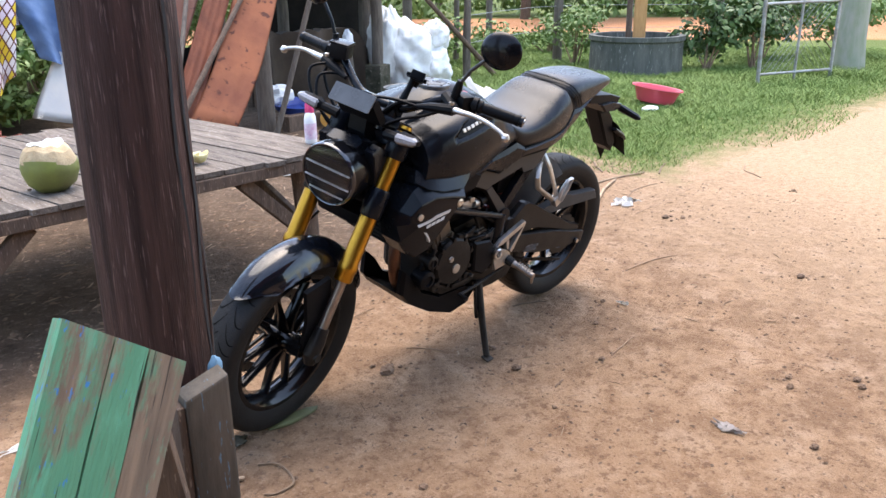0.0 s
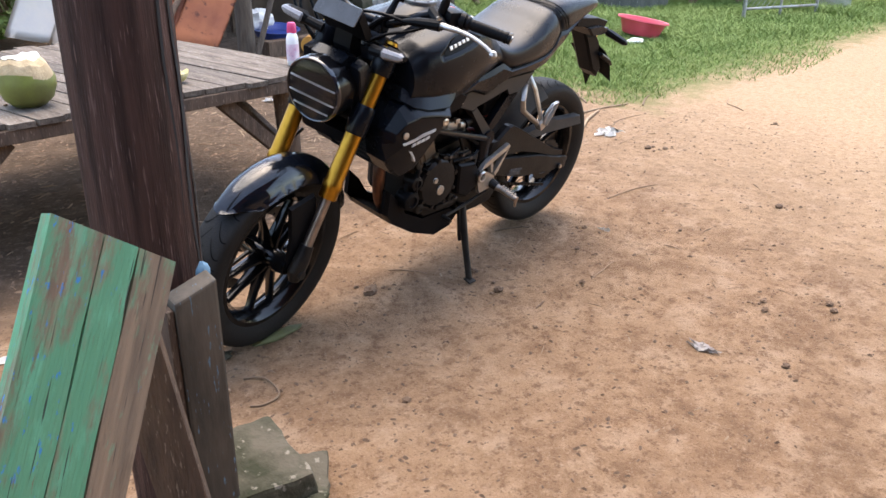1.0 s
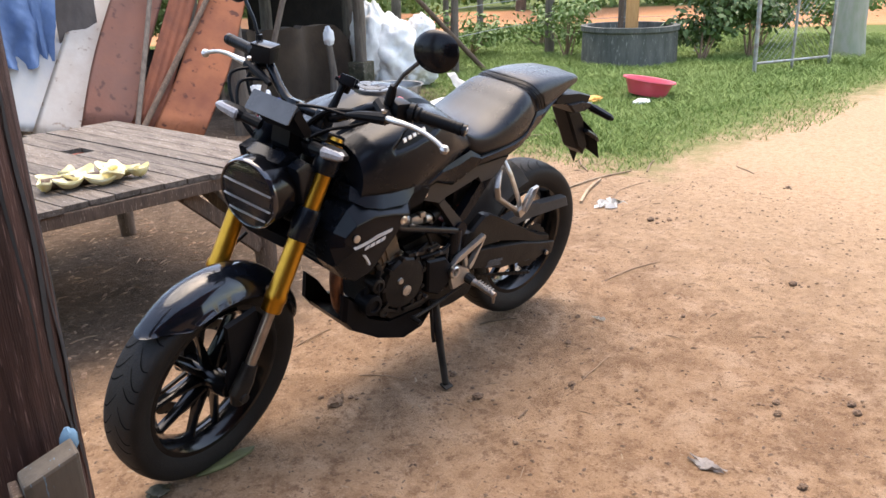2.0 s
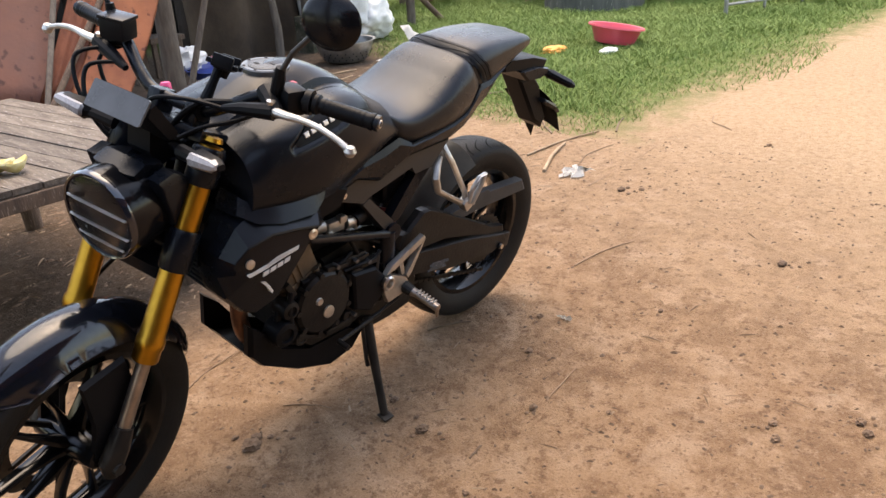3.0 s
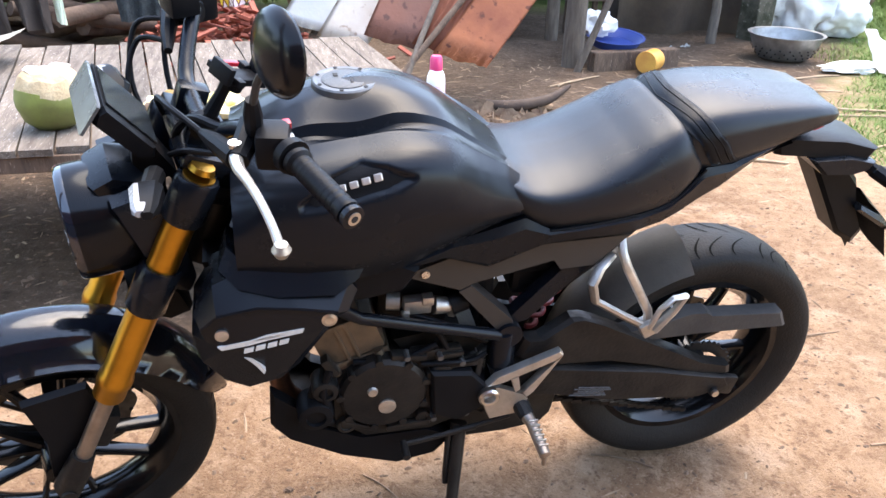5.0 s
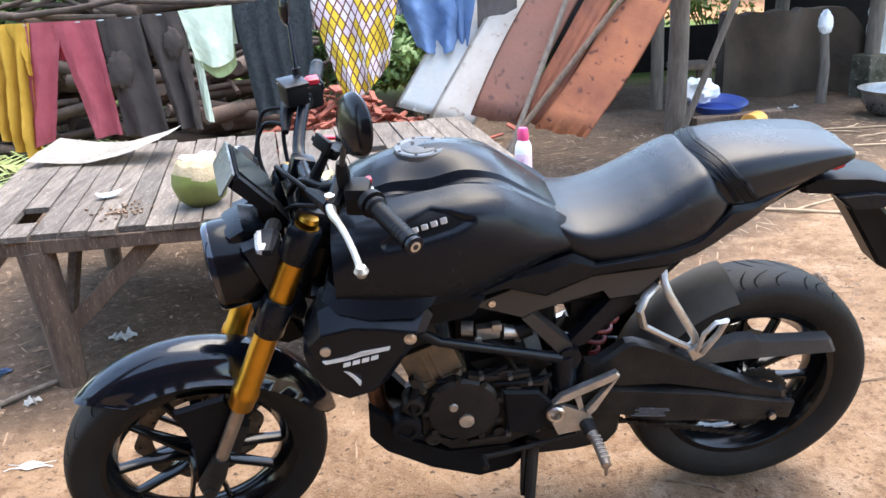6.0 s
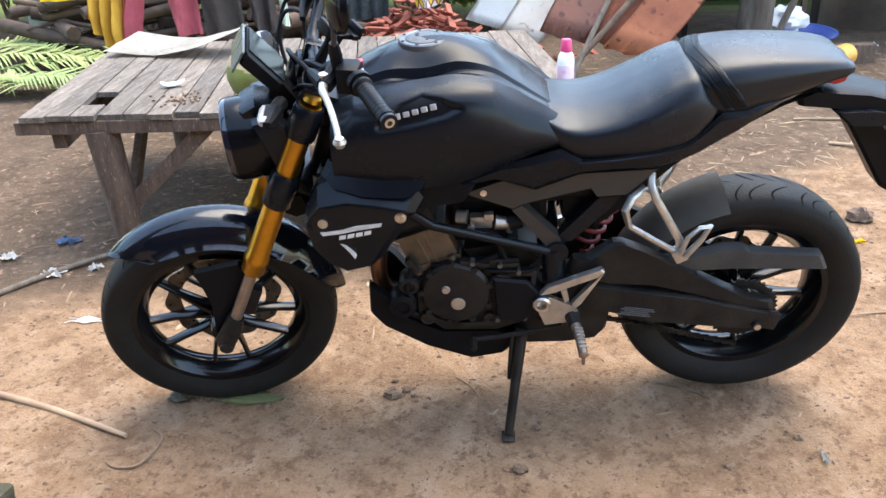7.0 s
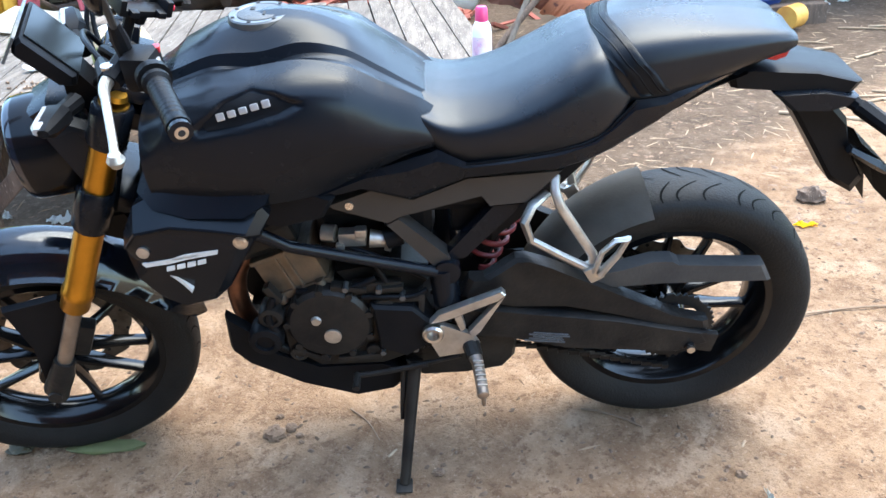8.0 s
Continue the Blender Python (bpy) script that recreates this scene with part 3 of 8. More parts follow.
def wheel(name, centre, R, w, rim, rim_w, xf, label, disc_y, spokes=10, phase=0.0):
    """A wheel with tyre, rim, hub, spokes and brake disc as its parts."""
    base = Matrix.Translation(centre) @ AXIS_Y
    bm = BM()
    add_lathe(bm, [(0.012, -0.09), (0.028, -0.085), (0.034, -0.05), (0.034, 0.05), (0.028, 0.085), (0.012, 0.09)], 20, base)
    bm.transform(xf)
    hub = part(name, bm, "rim", bike, label, 35)
    bm = BM()
    add_lathe(bm, tyre_profile(R, w, rim), 72, base, closed=True)
    bm.transform(xf)
    tyre = part("tyre", bm, "rubber", hub, "worn dusty black rubber tyre", 40)
    bm = BM()
    add_lathe(bm, [(rim + 0.004, -rim_w / 2), (rim + 0.004, -rim_w / 2 + 0.006), (rim - 0.008, -rim_w / 2 + 0.012), (rim - 0.026, -rim_w * 0.28), (rim - 0.030, 0),
                   (rim - 0.026, rim_w * 0.28), (rim - 0.008, rim_w / 2 - 0.012), (rim + 0.004, rim_w / 2 - 0.006), (rim + 0.004, rim_w / 2),
                   (rim - 0.012, rim_w / 2), (rim - 0.036, rim_w * 0.2), (rim - 0.038, 0), (rim - 0.036, -rim_w * 0.2), (rim - 0.012, -rim_w / 2)], 64, base, closed=True)
    bm.transform(xf)
    part("rim", bm, "rim", hub, "black cast rim", 40)
    for k in range(spokes):
        mid_a, side = phase + 2 * math.pi * (k // 2) / (spokes // 2), 1 if k % 2 else -1
        a, a0 = mid_a + side * 0.25, mid_a + side * 0.42
        bm = BM()
        rows = []
        for f, rr, wd, dp in ((0.0, 0.026, 0.011, 0.026), (0.25, 0.062, 0.0085, 0.021), (0.6, 0.125, 0.0065, 0.015), (0.92, rim - 0.040, 0.0065, 0.014), (1.0, rim - 0.026, 0.010, 0.020)):
            t = a0 + (a - a0) * min(1.0, f * 1.25)
            u, v = V(math.cos(t), math.sin(t), 0), V(-math.sin(t), math.cos(t), 0)
            rows.append([base @ (u * rr + v * (wd * p) + V(0, 0, dp * q)) for p, q in ((-0.55, -1), (0.55, -1), (1, -0.35), (1, 0.35), (0.55, 1), (-0.55, 1), (-1, 0.35), (-1, -0.35), (-0.55, -1))])
        add_strip(bm, rows, cap=False)
        bmesh.ops.remove_doubles(bm, verts=list(bm.verts), dist=1e-5)
        bm.transform(xf)
        part("spoke", bm, "rim", hub, "", 30)
    # wave brake disc with ventilation holes
    bm = BM()
    front = rim_w < 0.1
    n, ro, ri = 96, 0.150 if front else 0.105, 0.112 if front else 0.066
    rings = []
    for h in (-0.002, 0.002):
        rings.append([[bm.verts.new(base @ V(rr * math.cos(t), rr * math.sin(t), disc_y + h)) for t in (2 * math.pi * k / n for k in range(n))
                       for rr in [(ro + 0.006 * math.cos(10 * t)) if q else ri]] for q in (0, 1)])
    for k in range(n):
        j = (k + 1) % n
        bm.faces.new((rings[0][0][k], rings[0][0][j], rings[0][1][j], rings[0][1][k]))
        bm.faces.new((rings[1][0][k], rings[1][1][k], rings[1][1][j], rings[1][0][j]))
        bm.faces.new((rings[0][1][k], rings[0][1][j], rings[1][1][j], rings[1][1][k]))
        bm.faces.new((rings[0][0][k], rings[1][0][k], rings[1][0][j], rings[0][0][j]))
    bm.transform(xf)
    disc = part("brake_disc", bm, "disc_steel", hub, "wave brake disc of drilled steel", 30)
    for k in range(30):
        t = 2 * math.pi * k / 30
        rr = (ri + ro) / 2 + (0.012 if k % 2 else -0.012)
        bm = BM()
        add_lathe(bm, [(0.0045, -0.0028), (0.0045, 0.0028)], 8, base @ Matrix.Translation((rr * math.cos(t), rr * math.sin(t), disc_y)))
        bm.transform(xf)
        part("disc_hole", bm, "dark", disc)
    for k in range(6):
        t = 2 * math.pi * k / 6
        bm = BM()
        add_tube(bm, [base @ V(0.03 * math.cos(t), 0.03 * math.sin(t), disc_y * 0.85), base @ V((ri + 0.004) * math.cos(t + 0.25), (ri + 0.004) * math.sin(t + 0.25), disc_y)], 0.007, 6)
        bm.transform(xf)
        part("disc_carrier", bm, "dusty_black", disc, "", 40)
    # curved tread grooves cut across the shoulders
    for k in range(36):
        for side in (-1, 1):
            bm = BM()
            t0 = 2 * math.pi * k / 36 + (0.09 if side > 0 else 0)
            L_, row = 7, []
            for i in range(L_ + 1):
                f = i / L_
                h = side * w * (0.06 + 0.36 * f)
                a = abs(h) / (w / 2)
                rr = R - (R - rim) * 0.46 * (1 - math.sqrt(max(0.0, 1 - (2 / math.pi * math.asin(min(1, a))) ** 1.6 * 0.97))) + 0.0006
                t = t0 + 0.16 * math.sin(f * 1.9) * (1 if k % 3 else 0.55)
                wd = 0.0095 * (1 - 0.5 * abs(2 * f - 1))
                row.append([bm.verts.new(base @ V(rr * math.cos(t + q * wd), rr * math.sin(t + q * wd), h)) for q in (-1, 1)])
            for p, q in zip(row, row[1:]):
                bm.faces.new((p[0], p[1], q[1], q[0]))
            bm.transform(xf)
            part("tread_groove", bm, "groove", tyre)
    return hub


I4 = Matrix()
front_wheel = wheel("front_wheel", V(-0.683, 0, 0.302), 0.304, 0.115, 0.226, 0.085, STEER, "front wheel with ten black spokes", -0.055, phase=0.87)
rear_wheel = wheel("rear_wheel", V(0.666, 0.016, 0.338), 0.306, 0.150, 0.216, 0.112, I4, "wide rear wheel with black spokes", -0.07, phase=0.1)

# rear sprocket and chain on the left
bm = BM()
ctr = V(0.664, -0.072, 0.330)
n = 80
for rr0, rr1 in ((0.062, 0.086),):
    ro = [[bm.verts.new(ctr + V(r * math.cos(t), yy, r * math.sin(t))) for t in (2 * math.pi * k / n for k in range(n)) for r in [rr if q == 0 else rr + (0.004 if (int(t / (2 * math.pi) * n)) % 2 else -0.003)]]
          for yy in (-0.003, 0.003) for q, rr in ((0, rr0), (1, rr1))]
    for a, b in ((0, 1), (1, 3), (3, 2), (2, 0)):
        for k in range(n):
            j = (k + 1) % n
            bm.faces.new((ro[a][k], ro[a][j], ro[b][j], ro[b][k]))
part("rear_sprocket", bm, "dusty_black", bike, "steel rear sprocket", 30)
for z0, z1 in ((0.462, 0.392), (0.375, 0.222)):
    bm = BM()
    for i in range(44):
        f = i / 43
        add_box(bm, (0.16 + 0.50 * f, -0.082, z0 + (z1 - z0) * f if z0 > 0.4 else 0.352 + (0.222 - 0.352) * f), (0.0125, 0.012 if i % 2 else 0.007, 0.010))
    part("chain_run", bm, "dusty_black", bike, "greasy steel drive chain")

# forks, clamps and front mudguard
RAKE = V(math.sin(radians(25)), 0, math.cos(radians(25)))


def fork_at(z, y):
    return V(-0.6775 + (z - 0.293) * math.tan(radians(25)) + 0.006, y, z)


for sy in (-1, 1):
    y = sy * 0.108
    bm = BM()
    add_lathe(bm, [(0.0, 0), (0.026, 0), (0.028, 0.004), (0.028, 0.03), (0.0305, 0.034), (0.0305, 0.05), (0.027, 0.058), (0.0255, 0.30), (0.025, 0.475), (0.0, 0.475)], 24,
              Matrix.Translation(fork_at(0.513, y)) @ RAKE.to_track_quat("Z", "Y").to_matrix().to_4x4())
    tube = steered("fork_tube", bm, "gold", bike, "gold anodised upper fork tube")
    bm = BM()
    add_tube(bm, [fork_at(0.952, y), fork_at(0.960, y)], [0.021, 0.018], 16)
    steered("fork_cap", bm, "gold", tube)
    bm = BM()
    add_tube(bm, [fork_at(0.345, y), fork_at(0.52, y)], 0.0155, 16)
    steered("fork_slider", bm, "slider", bike, "bare steel fork slider")
    bm = BM()
    add_tube(bm, [fork_at(0.372, y), fork_at(0.33, y), V(-0.676, y, 0.293), V(-0.679, y, 0.262)], [0.021, 0.026, 0.027, 0.017], 12)
    add_tube(bm, [V(-0.6775, y - 0.03, 0.293), V(-0.6775, y + 0.03, 0.293)], 0.014, 12)
    steered("axle_clamp", bm, "dusty_black", bike)
    # guard plate from the mudguard down the leg
    bm = BM()
    add_plate(bm, [(-0.71, 0.52), (-0.60, 0.53), (-0.585, 0.47), (-0.625, 0.36), (-0.655, 0.30), (-0.70, 0.30), (-0.69, 0.40)], [y - sy * 0.03, y - sy * 0.018], [1, 0.95])
    steered("fork_guard", bm, "black_plastic", bike)
for z, r, name in ((0.742, 0.045, "lower_fork_clamp"), (0.905, 0.04, "upper_fork_clamp")):
    bm = BM()
    for sy in (-1, 1):
        p = fork_at(z, sy * 0.108)
        add_tube(bm, [p - RAKE * r, p - RAKE * (r - 0.006), p + RAKE * (r - 0.006), p + RAKE * r], [0.031, 0.034, 0.034, 0.031], 20)
        add_lathe(bm, [(0.0, 0.0), (0.009, 0), (0.009, 0.008), (0.0, 0.008)], 10, Matrix.Translation(p + V(-0.024, sy * 0.022, -0.02)) @ Matrix.Rotation(radians(90 * sy), 4, "X"))
    p = fork_at(z, 0) + V(0.035, 0, -0.012)
    add_box(bm, p, (0.07, 0.19, 0.036), Matrix.Rotation(radians(25), 3, "Y"), 0.008)
    steered(name, bm, "black_satin", bike)
bm = BM()
add_tube(bm, [V(-0.37, 0, 0.70), V(-0.295, 0, 0.90)], 0.032, 16)
part("steering_head", bm, "dusty_black", bike, "", 40)

bm = BM()
R0, rows = 0.330, []
for i in range(37):
    f = i / 36
    a = radians(133 - 128 * f)              # from nose over the top to the tail
    wd = 0.076 - 0.012 * max(0, 0.15 - f) / 0.15
    wd = wd if f < 0.82 else wd * (1 - ((f - 0.82) / 0.18) ** 1.6 * 0.85)
    row = []
    for k in range(-6, 7):
        t = k / 6
        rr = R0 + 0.004 - 0.066 * abs(t) ** 2.6 * (1.0 if f < 0.6 else 1.0 - (f - 0.6) * 1.5)
        a_ = a - radians(16) * abs(t) ** 2.2 * (1 - f) ** 4
        row.append(bm.verts.new((-0.683 + rr * math.cos(a_), wd * t, 0.302 + rr * math.sin(a_))))
    rows.append(row)
for a, b in zip(rows, rows[1:]):
    for k in range(12):
        bm.faces.new((a[k], a[k + 1], b[k + 1], b[k]))
bmesh.ops.solidify(bm, geom=list(bm.faces), thickness=0.004)
steered("front_mudguard", bm, "black_gloss", bike, "glossy black front mudguard with pale sky shine", 60)
# headlamp
HM = Matrix.Translation((-0.552, 0, 0.818)) @ Matrix.Rotation(radians(-90 - 3), 4, "Y") @ Matrix.Scale(0.85, 4)
bm = BM()
add_lathe(bm, [(0.103, 0.012), (0.110, 0.010), (0.113, -0.004), (0.113, -0.03), (0.111, -0.07), (0.10, -0.115), (0.075, -0.15), (0.04, -0.165), (0.0, -0.167)], 40, HM)
head = steered("headlamp", bm, "mirror_shell", bike, "round headlamp in a glossy black bowl with two light bars", 40)
bm = BM()
add_lathe(bm, [(0.100, 0.0), (0.104, 0.014), (0.108, 0.016), (0.112, 0.010), (0.112, 0.0)], 40, HM, closed=True)
steered("headlamp_rim", bm, "black_gloss", head)
bm = BM()
add_lathe(bm, [(0.0, -0.012), (0.06, -0.008), (0.104, 0.004)], 36, HM)
steered("reflector", bm, "reflector", head, "grey faceted reflector")
for zz, hh, mt, dz in ((0.0, 0.030, "black_satin", 0.004), (0.026, 0.005, "lamp_bar", 0.010), (-0.026, 0.005, "lamp_bar", 0.010), (-0.066, 0.006, "lamp_bar", 0.008), (0.062, 0.004, "black_satin", 0.006)):
    bm = BM()
    w_ = 2 * math.sqrt(0.1 ** 2 - zz ** 2) * 0.93
    add_box(bm, HM @ V(zz, 0, dz), (0.014, w_ * 0.88, hh * 0.88), None, 0.0015)
    steered("light_bar", bm, mt, head)
for yy in (-0.045, 0.0, 0.045):
    bm = BM()
    add_lathe(bm, [(0.0, 0.002), (0.012, 0.004), (0.016, 0.010), (0.018, 0.010), (0.020, -0.004)], 16, HM @ Matrix.Translation((-0.046, yy, 0)))
    steered("lamp_cell", bm, "lamp_bar", head, "", 40)
bm = BM()
add_lathe(bm, [(0.0, 0.026), (0.05, 0.024), (0.085, 0.018), (0.106, 0.010), (0.106, 0.007), (0.085, 0.014), (0.05, 0.020), (0.0, 0.022)], 40, HM)
lens = steered("lens", bm, "glass", head)
lens.visible_shadow = False
for sy in (-1, 1):
    bm = BM()
    add_plate(bm, [(-0.50, 0.905), (-0.46, 0.915), (-0.41, 0.885), (-0.40, 0.79), (-0.43, 0.71), (-0.455, 0.72), (-0.465, 0.79)], [sy * 0.07, sy * 0.098, sy * 0.104], [1, 0.97, 0.85])
    steered("headlamp_bracket", bm, "black_satin", head)
bm = BM()
add_plate(bm, [(-0.525, 0.912), (-0.49, 0.928), (-0.44, 0.912), (-0.43, 0.87), (-0.515, 0.89)], [-0.055, -0.04, 0.04, 0.055], [0.85, 1, 1, 0.85])
steered("headlamp_cowl", bm, "black_satin", head)
bm = BM()
add_plate(bm, [(-0.50, 0.70), (-0.42, 0.70), (-0.40, 0.64), (-0.44, 0.63), (-0.49, 0.66)], [-0.08, -0.06, 0.06, 0.08], [0.85, 1, 1, 0.85])
steered("horn_cover", bm, "black_plastic", bike)

# meter pod
bm = BM()
add_plate(bm, [(-0.492, 1.052), (-0.480, 1.058), (-0.420, 0.978), (-0.424, 0.962), (-0.446, 0.966), (-0.500, 1.034)], [-0.076, -0.068, 0.062, 0.070], [0.88, 1, 1, 0.88])
meter = steered("meter", bm, "black_plastic", bike, "slim rectangular digital meter above the headlamp", 20)
bm = BM()
add_plate(bm, [(-0.4760, 1.0545), (-0.4745, 1.0560), (-0.4155, 0.9775), (-0.4170, 0.9760)], [-0.056, 0.056])
steered("display", bm, "screen", meter)
bm = BM()
add_plate(bm, [(-0.5010, 1.031), (-0.4930, 1.0525), (-0.4950, 1.0530), (-0.5030, 1.0315)], [-0.058, 0.058])
steered("meter_edge", bm, "bronze", meter, "grey front edge of the meter")
bm = BM()
add_plate(bm, [(-0.520, 1.020), (-0.488, 1.0640), (-0.484, 1.0610), (-0.516, 1.0170)], [-0.076, -0.072, 0.062, 0.066], [0.9, 1, 1, 0.9])
steered("visor", bm, "visor", meter, "smoky grey visor over the meter")
bm = BM()
add_plate(bm, [(-0.450, 0.985), (-0.425, 0.965), (-0.39, 0.90), (-0.43, 0.89), (-0.455, 0.93)], [-0.03, 0.03])
steered("meter_bracket", bm, "black_plastic", meter)

def add_wedge(bm, p, q, rows):
    """A tapered four-sided body from p to q; rows of (way along, half depth, half height)."""
    d = (q - p).normalized()
    u = V(1, 0, 0)
    u = (u - d * u.dot(d)).normalized()
    v = d.cross(u).normalized()
    rings = []
    for f, a, b in rows:
        c = p.lerp(q, f)
        rings.append([bm.verts.new(c + u * (a * s) + v * (b * t)) for s, t in ((-1, -0.45), (-0.55, -1), (0.55, -1), (1, -0.45), (1, 0.45), (0.55, 1), (-0.55, 1), (-1, 0.45))])
    for a, b in zip(rings, rings[1:]):
        for k in range(8):
            bm.faces.new((a[k], a[(k + 1) % 8], b[(k + 1) % 8], b[k]))
    bm.faces.new(rings[0][::-1])
    bm.faces.new(rings[-1])


# front indicators
for sy in (-1, 1):
    bm = BM()
    add_tube(bm, [V(-0.43, sy * 0.09, 0.945), V(-0.445, sy * 0.14, 0.955)], [0.016, 0.014], 10)
    stalk = steered("indicator", bm, "black_plastic", bike, "indicator on a short stalk")
    bm = BM()
    add_wedge(bm, V(-0.444, sy * 0.136, 0.956), V(-0.458, sy * 0.218, 0.969), ((0, 0.012, 0.012), (0.16, 0.021, 0.018), (0.8, 0.015, 0.014), (1, 0.008, 0.006)))
    steered("indicator_housing", bm, "black_plastic", stalk)
    bm = BM()
    add_wedge(bm, V(-0.4545, sy * 0.1445, 0.960), V(-0.466, sy * 0.214, 0.971), ((0, 0.013, 0.010), (0.06, 0.0175, 0.0145), (0.85, 0.0125, 0.0110), (1, 0.007, 0.005)))
    steered("indicator_lens", bm, "lens", stalk, "clear indicator lens")

# handlebar with grips, levers, mirrors
bm = BM()
add_tube(bm, [V(-0.235, -0.405, 1.055), V(-0.26, -0.30, 1.062), V(-0.30, -0.20, 1.066), V(-0.335, -0.115, 1.02), V(-0.345, -0.06, 0.998), V(-0.345, 0.06, 0.998),
              V(-0.335, 0.115, 1.02), V(-0.30, 0.20, 1.066), V(-0.26, 0.30, 1.062), V(-0.235, 0.405, 1.055)], 0.0135, 12, smooth_steps=5)
bar = steered("handlebar", bm, "black_satin", bike, "black tapered handlebar")
bm = BM()
for sy in (-1, 1):
    add_box(bm, (-0.346, sy * 0.05, 0.985), (0.05, 0.034, 0.05), Matrix.Rotation(radians(20), 3, "Y"), 0.008)
add_box(bm, (-0.35, 0, 0.948), (0.085, 0.20, 0.028), Matrix.Rotation(radians(25), 3, "Y"), 0.008)
steered("bar_clamp", bm, "black_satin", bar)
for sy in (-1, 1):
    bm = BM()
    g0, g1 = V(-0.268, sy * 0.275, 1.063), V(-0.237, sy * 0.40, 1.056)
    add_tube(bm, [g0.lerp(g1, f) for f in (0, 0.04, 0.1, 0.14, 0.5, 0.92, 0.95, 1.0)], [0.016, 0.0205, 0.0205, 0.0158, 0.0166, 0.0160, 0.0178, 0.0172], 18)
    grip = steered("grip", bm, "black_plastic", bar, "ribbed rubber grip")
    bm = BM()
    for i in range(9):
        p = g0.lerp(g1, 0.2 + 0.08 * i)
        add_lathe(bm, [(0.0160, -0.0035), (0.0169, 0), (0.0160, 0.0035)], 16, Matrix.Translation(p) @ (g1 - g0).to_track_quat("Z", "Y").to_matrix().to_4x4())
    steered("grip_rib", bm, "black_plastic", grip)
    bm = BM()
    d = (g1 - g0).normalized()
    add_tube(bm, [g1, g1 + d * 0.004, g1 + d * 0.011, g1 + d * 0.012], [0.015, 0.0165, 0.0165, 0.010], 16)
    weight = steered("bar_end", bm, "black_satin", grip)
    bm = BM()
    add_tube(bm, [g1 + d * 0.0115, g1 + d * 0.0135], 0.0095, 14)
    steered("bar_end_bolt", bm, "chrome", grip, "bright bar end ring")
    bm = BM()
    add_tube(bm, [g1 + d * 0.013, g1 + d * 0.0142], 0.005, 10)
    steered("bolt_socket", bm, "dark", grip)
    # switch housing
    bm = BM()
    add_box(bm, (-0.285, sy * 0.235, 1.062), (0.046, 0.052, 0.055), Matrix.Rotation(radians(sy * 20), 3, "Z"), 0.010)
    add_tube(bm, [V(-0.272, sy * 0.262, 1.063), V(-0.268, sy * 0.275, 1.063)], 0.025, 16)
    sw = steered("switch_housing", bm, "black_plastic", bar)
    bm = BM()
    if sy > 0:
        add_box(bm, (-0.275, 0.232, 1.095), (0.026, 0.030, 0.012), None, 0.003)
        add_tube(bm, [V(-0.285, 0.232, 1.085), V(-0.285, 0.232, 1.098)], 0.014, 12)
    else:
        add_box(bm, (-0.262, -0.222, 1.083), (0.010, 0.014, 0.010), None, 0.002)
    steered("switch_button", bm, "red", sw, "red switch button")
    bm = BM()
    add_box(bm, (-0.262, sy * 0.242, 1.072), (0.008, 0.012, 0.012), None, 0.002)
    add_box(bm, (-0.263, sy * 0.226, 1.055), (0.008, 0.016, 0.009), None, 0.002)
    steered("switch", bm, "lens", sw)
    # lever perch and lever
    bm = BM()
    add_tube(bm, [V(-0.30, sy * 0.185, 1.066), V(-0.315, sy * 0.21, 1.06), V(-0.335, sy * 0.240, 1.05)], [0.02, 0.018, 0.016], 10)
    add_tube(bm, [V(-0.335, sy * 0.235, 1.05), V(-0.352, sy * 0.17, 1.04), V(-0.36, sy * 0.13, 1.03)], [0.017, 0.013, 0.007], 10)
    perch = steered("lever_perch", bm, "black_plastic", bar)
    bm = BM()
    add_tube(bm, [V(-0.335, sy * 0.225, 1.052), V(-0.340, sy * 0.265, 1.055), V(-0.336, sy * 0.30, 1.056), V(-0.331, sy * 0.34, 1.052), V(-0.327, sy * 0.38, 1.040), V(-0.326, sy * 0.402, 1.030)],
             [0.011, 0.0085, 0.0065, 0.006, 0.006, 0.0065], 10, smooth_steps=4, squash=1.0)
    add_lathe(bm, [(0.0, -0.0125), (0.008, -0.0095), (0.0125, 0), (0.008, 0.0095), (0.0, 0.0125)], 14, Matrix.Translation((-0.325, sy * 0.408, 1.027)))
    steered("lever", bm, "alu", perch, "polished ball-ended lever")
    bm = BM()
    add_tube(bm, [V(-0.335, sy * 0.228, 1.045), V(-0.335, sy * 0.228, 1.071)], 0.009, 12)
    steered("pivot_bolt", bm, "chrome", perch)
    # mirror
    bm = BM()
    add_tube(bm, [V(-0.305, sy * 0.215, 1.075), V(-0.307, sy * 0.222, 1.105), V(-0.308, sy * 0.226, 1.13)], [0.012, 0.013, 0.009], 10)
    mir = steered("mirror", bm, "black_plastic", bike, "round black rear-view mirror on a thin stem")
    bm = BM()
    add_tube(bm, [V(-0.308, sy * 0.226, 1.12), V(-0.306, sy * 0.25, 1.165), V(-0.303, sy * 0.285, 1.205)], 0.0055, 8)
    steered("mirror_stem", bm, "black_satin" if sy > 0 else "bronze", mir)
    fm = Matrix.Translation((-0.300, sy * 0.325, 1.243)) @ Matrix.Rotation(radians(sy * -11), 4, "Z") @ Matrix.Rotation(radians(90 + 8), 4, "Y") @ Matrix.Diagonal((0.9, 1.04, 1, 1))
    bm = BM()
    add_lathe(bm, [(0.0, -0.016), (0.02, -0.015), (0.042, -0.010), (0.053, -0.003), (0.0565, 0.004), (0.055, 0.008), (0.050, 0.006)], 36, fm)
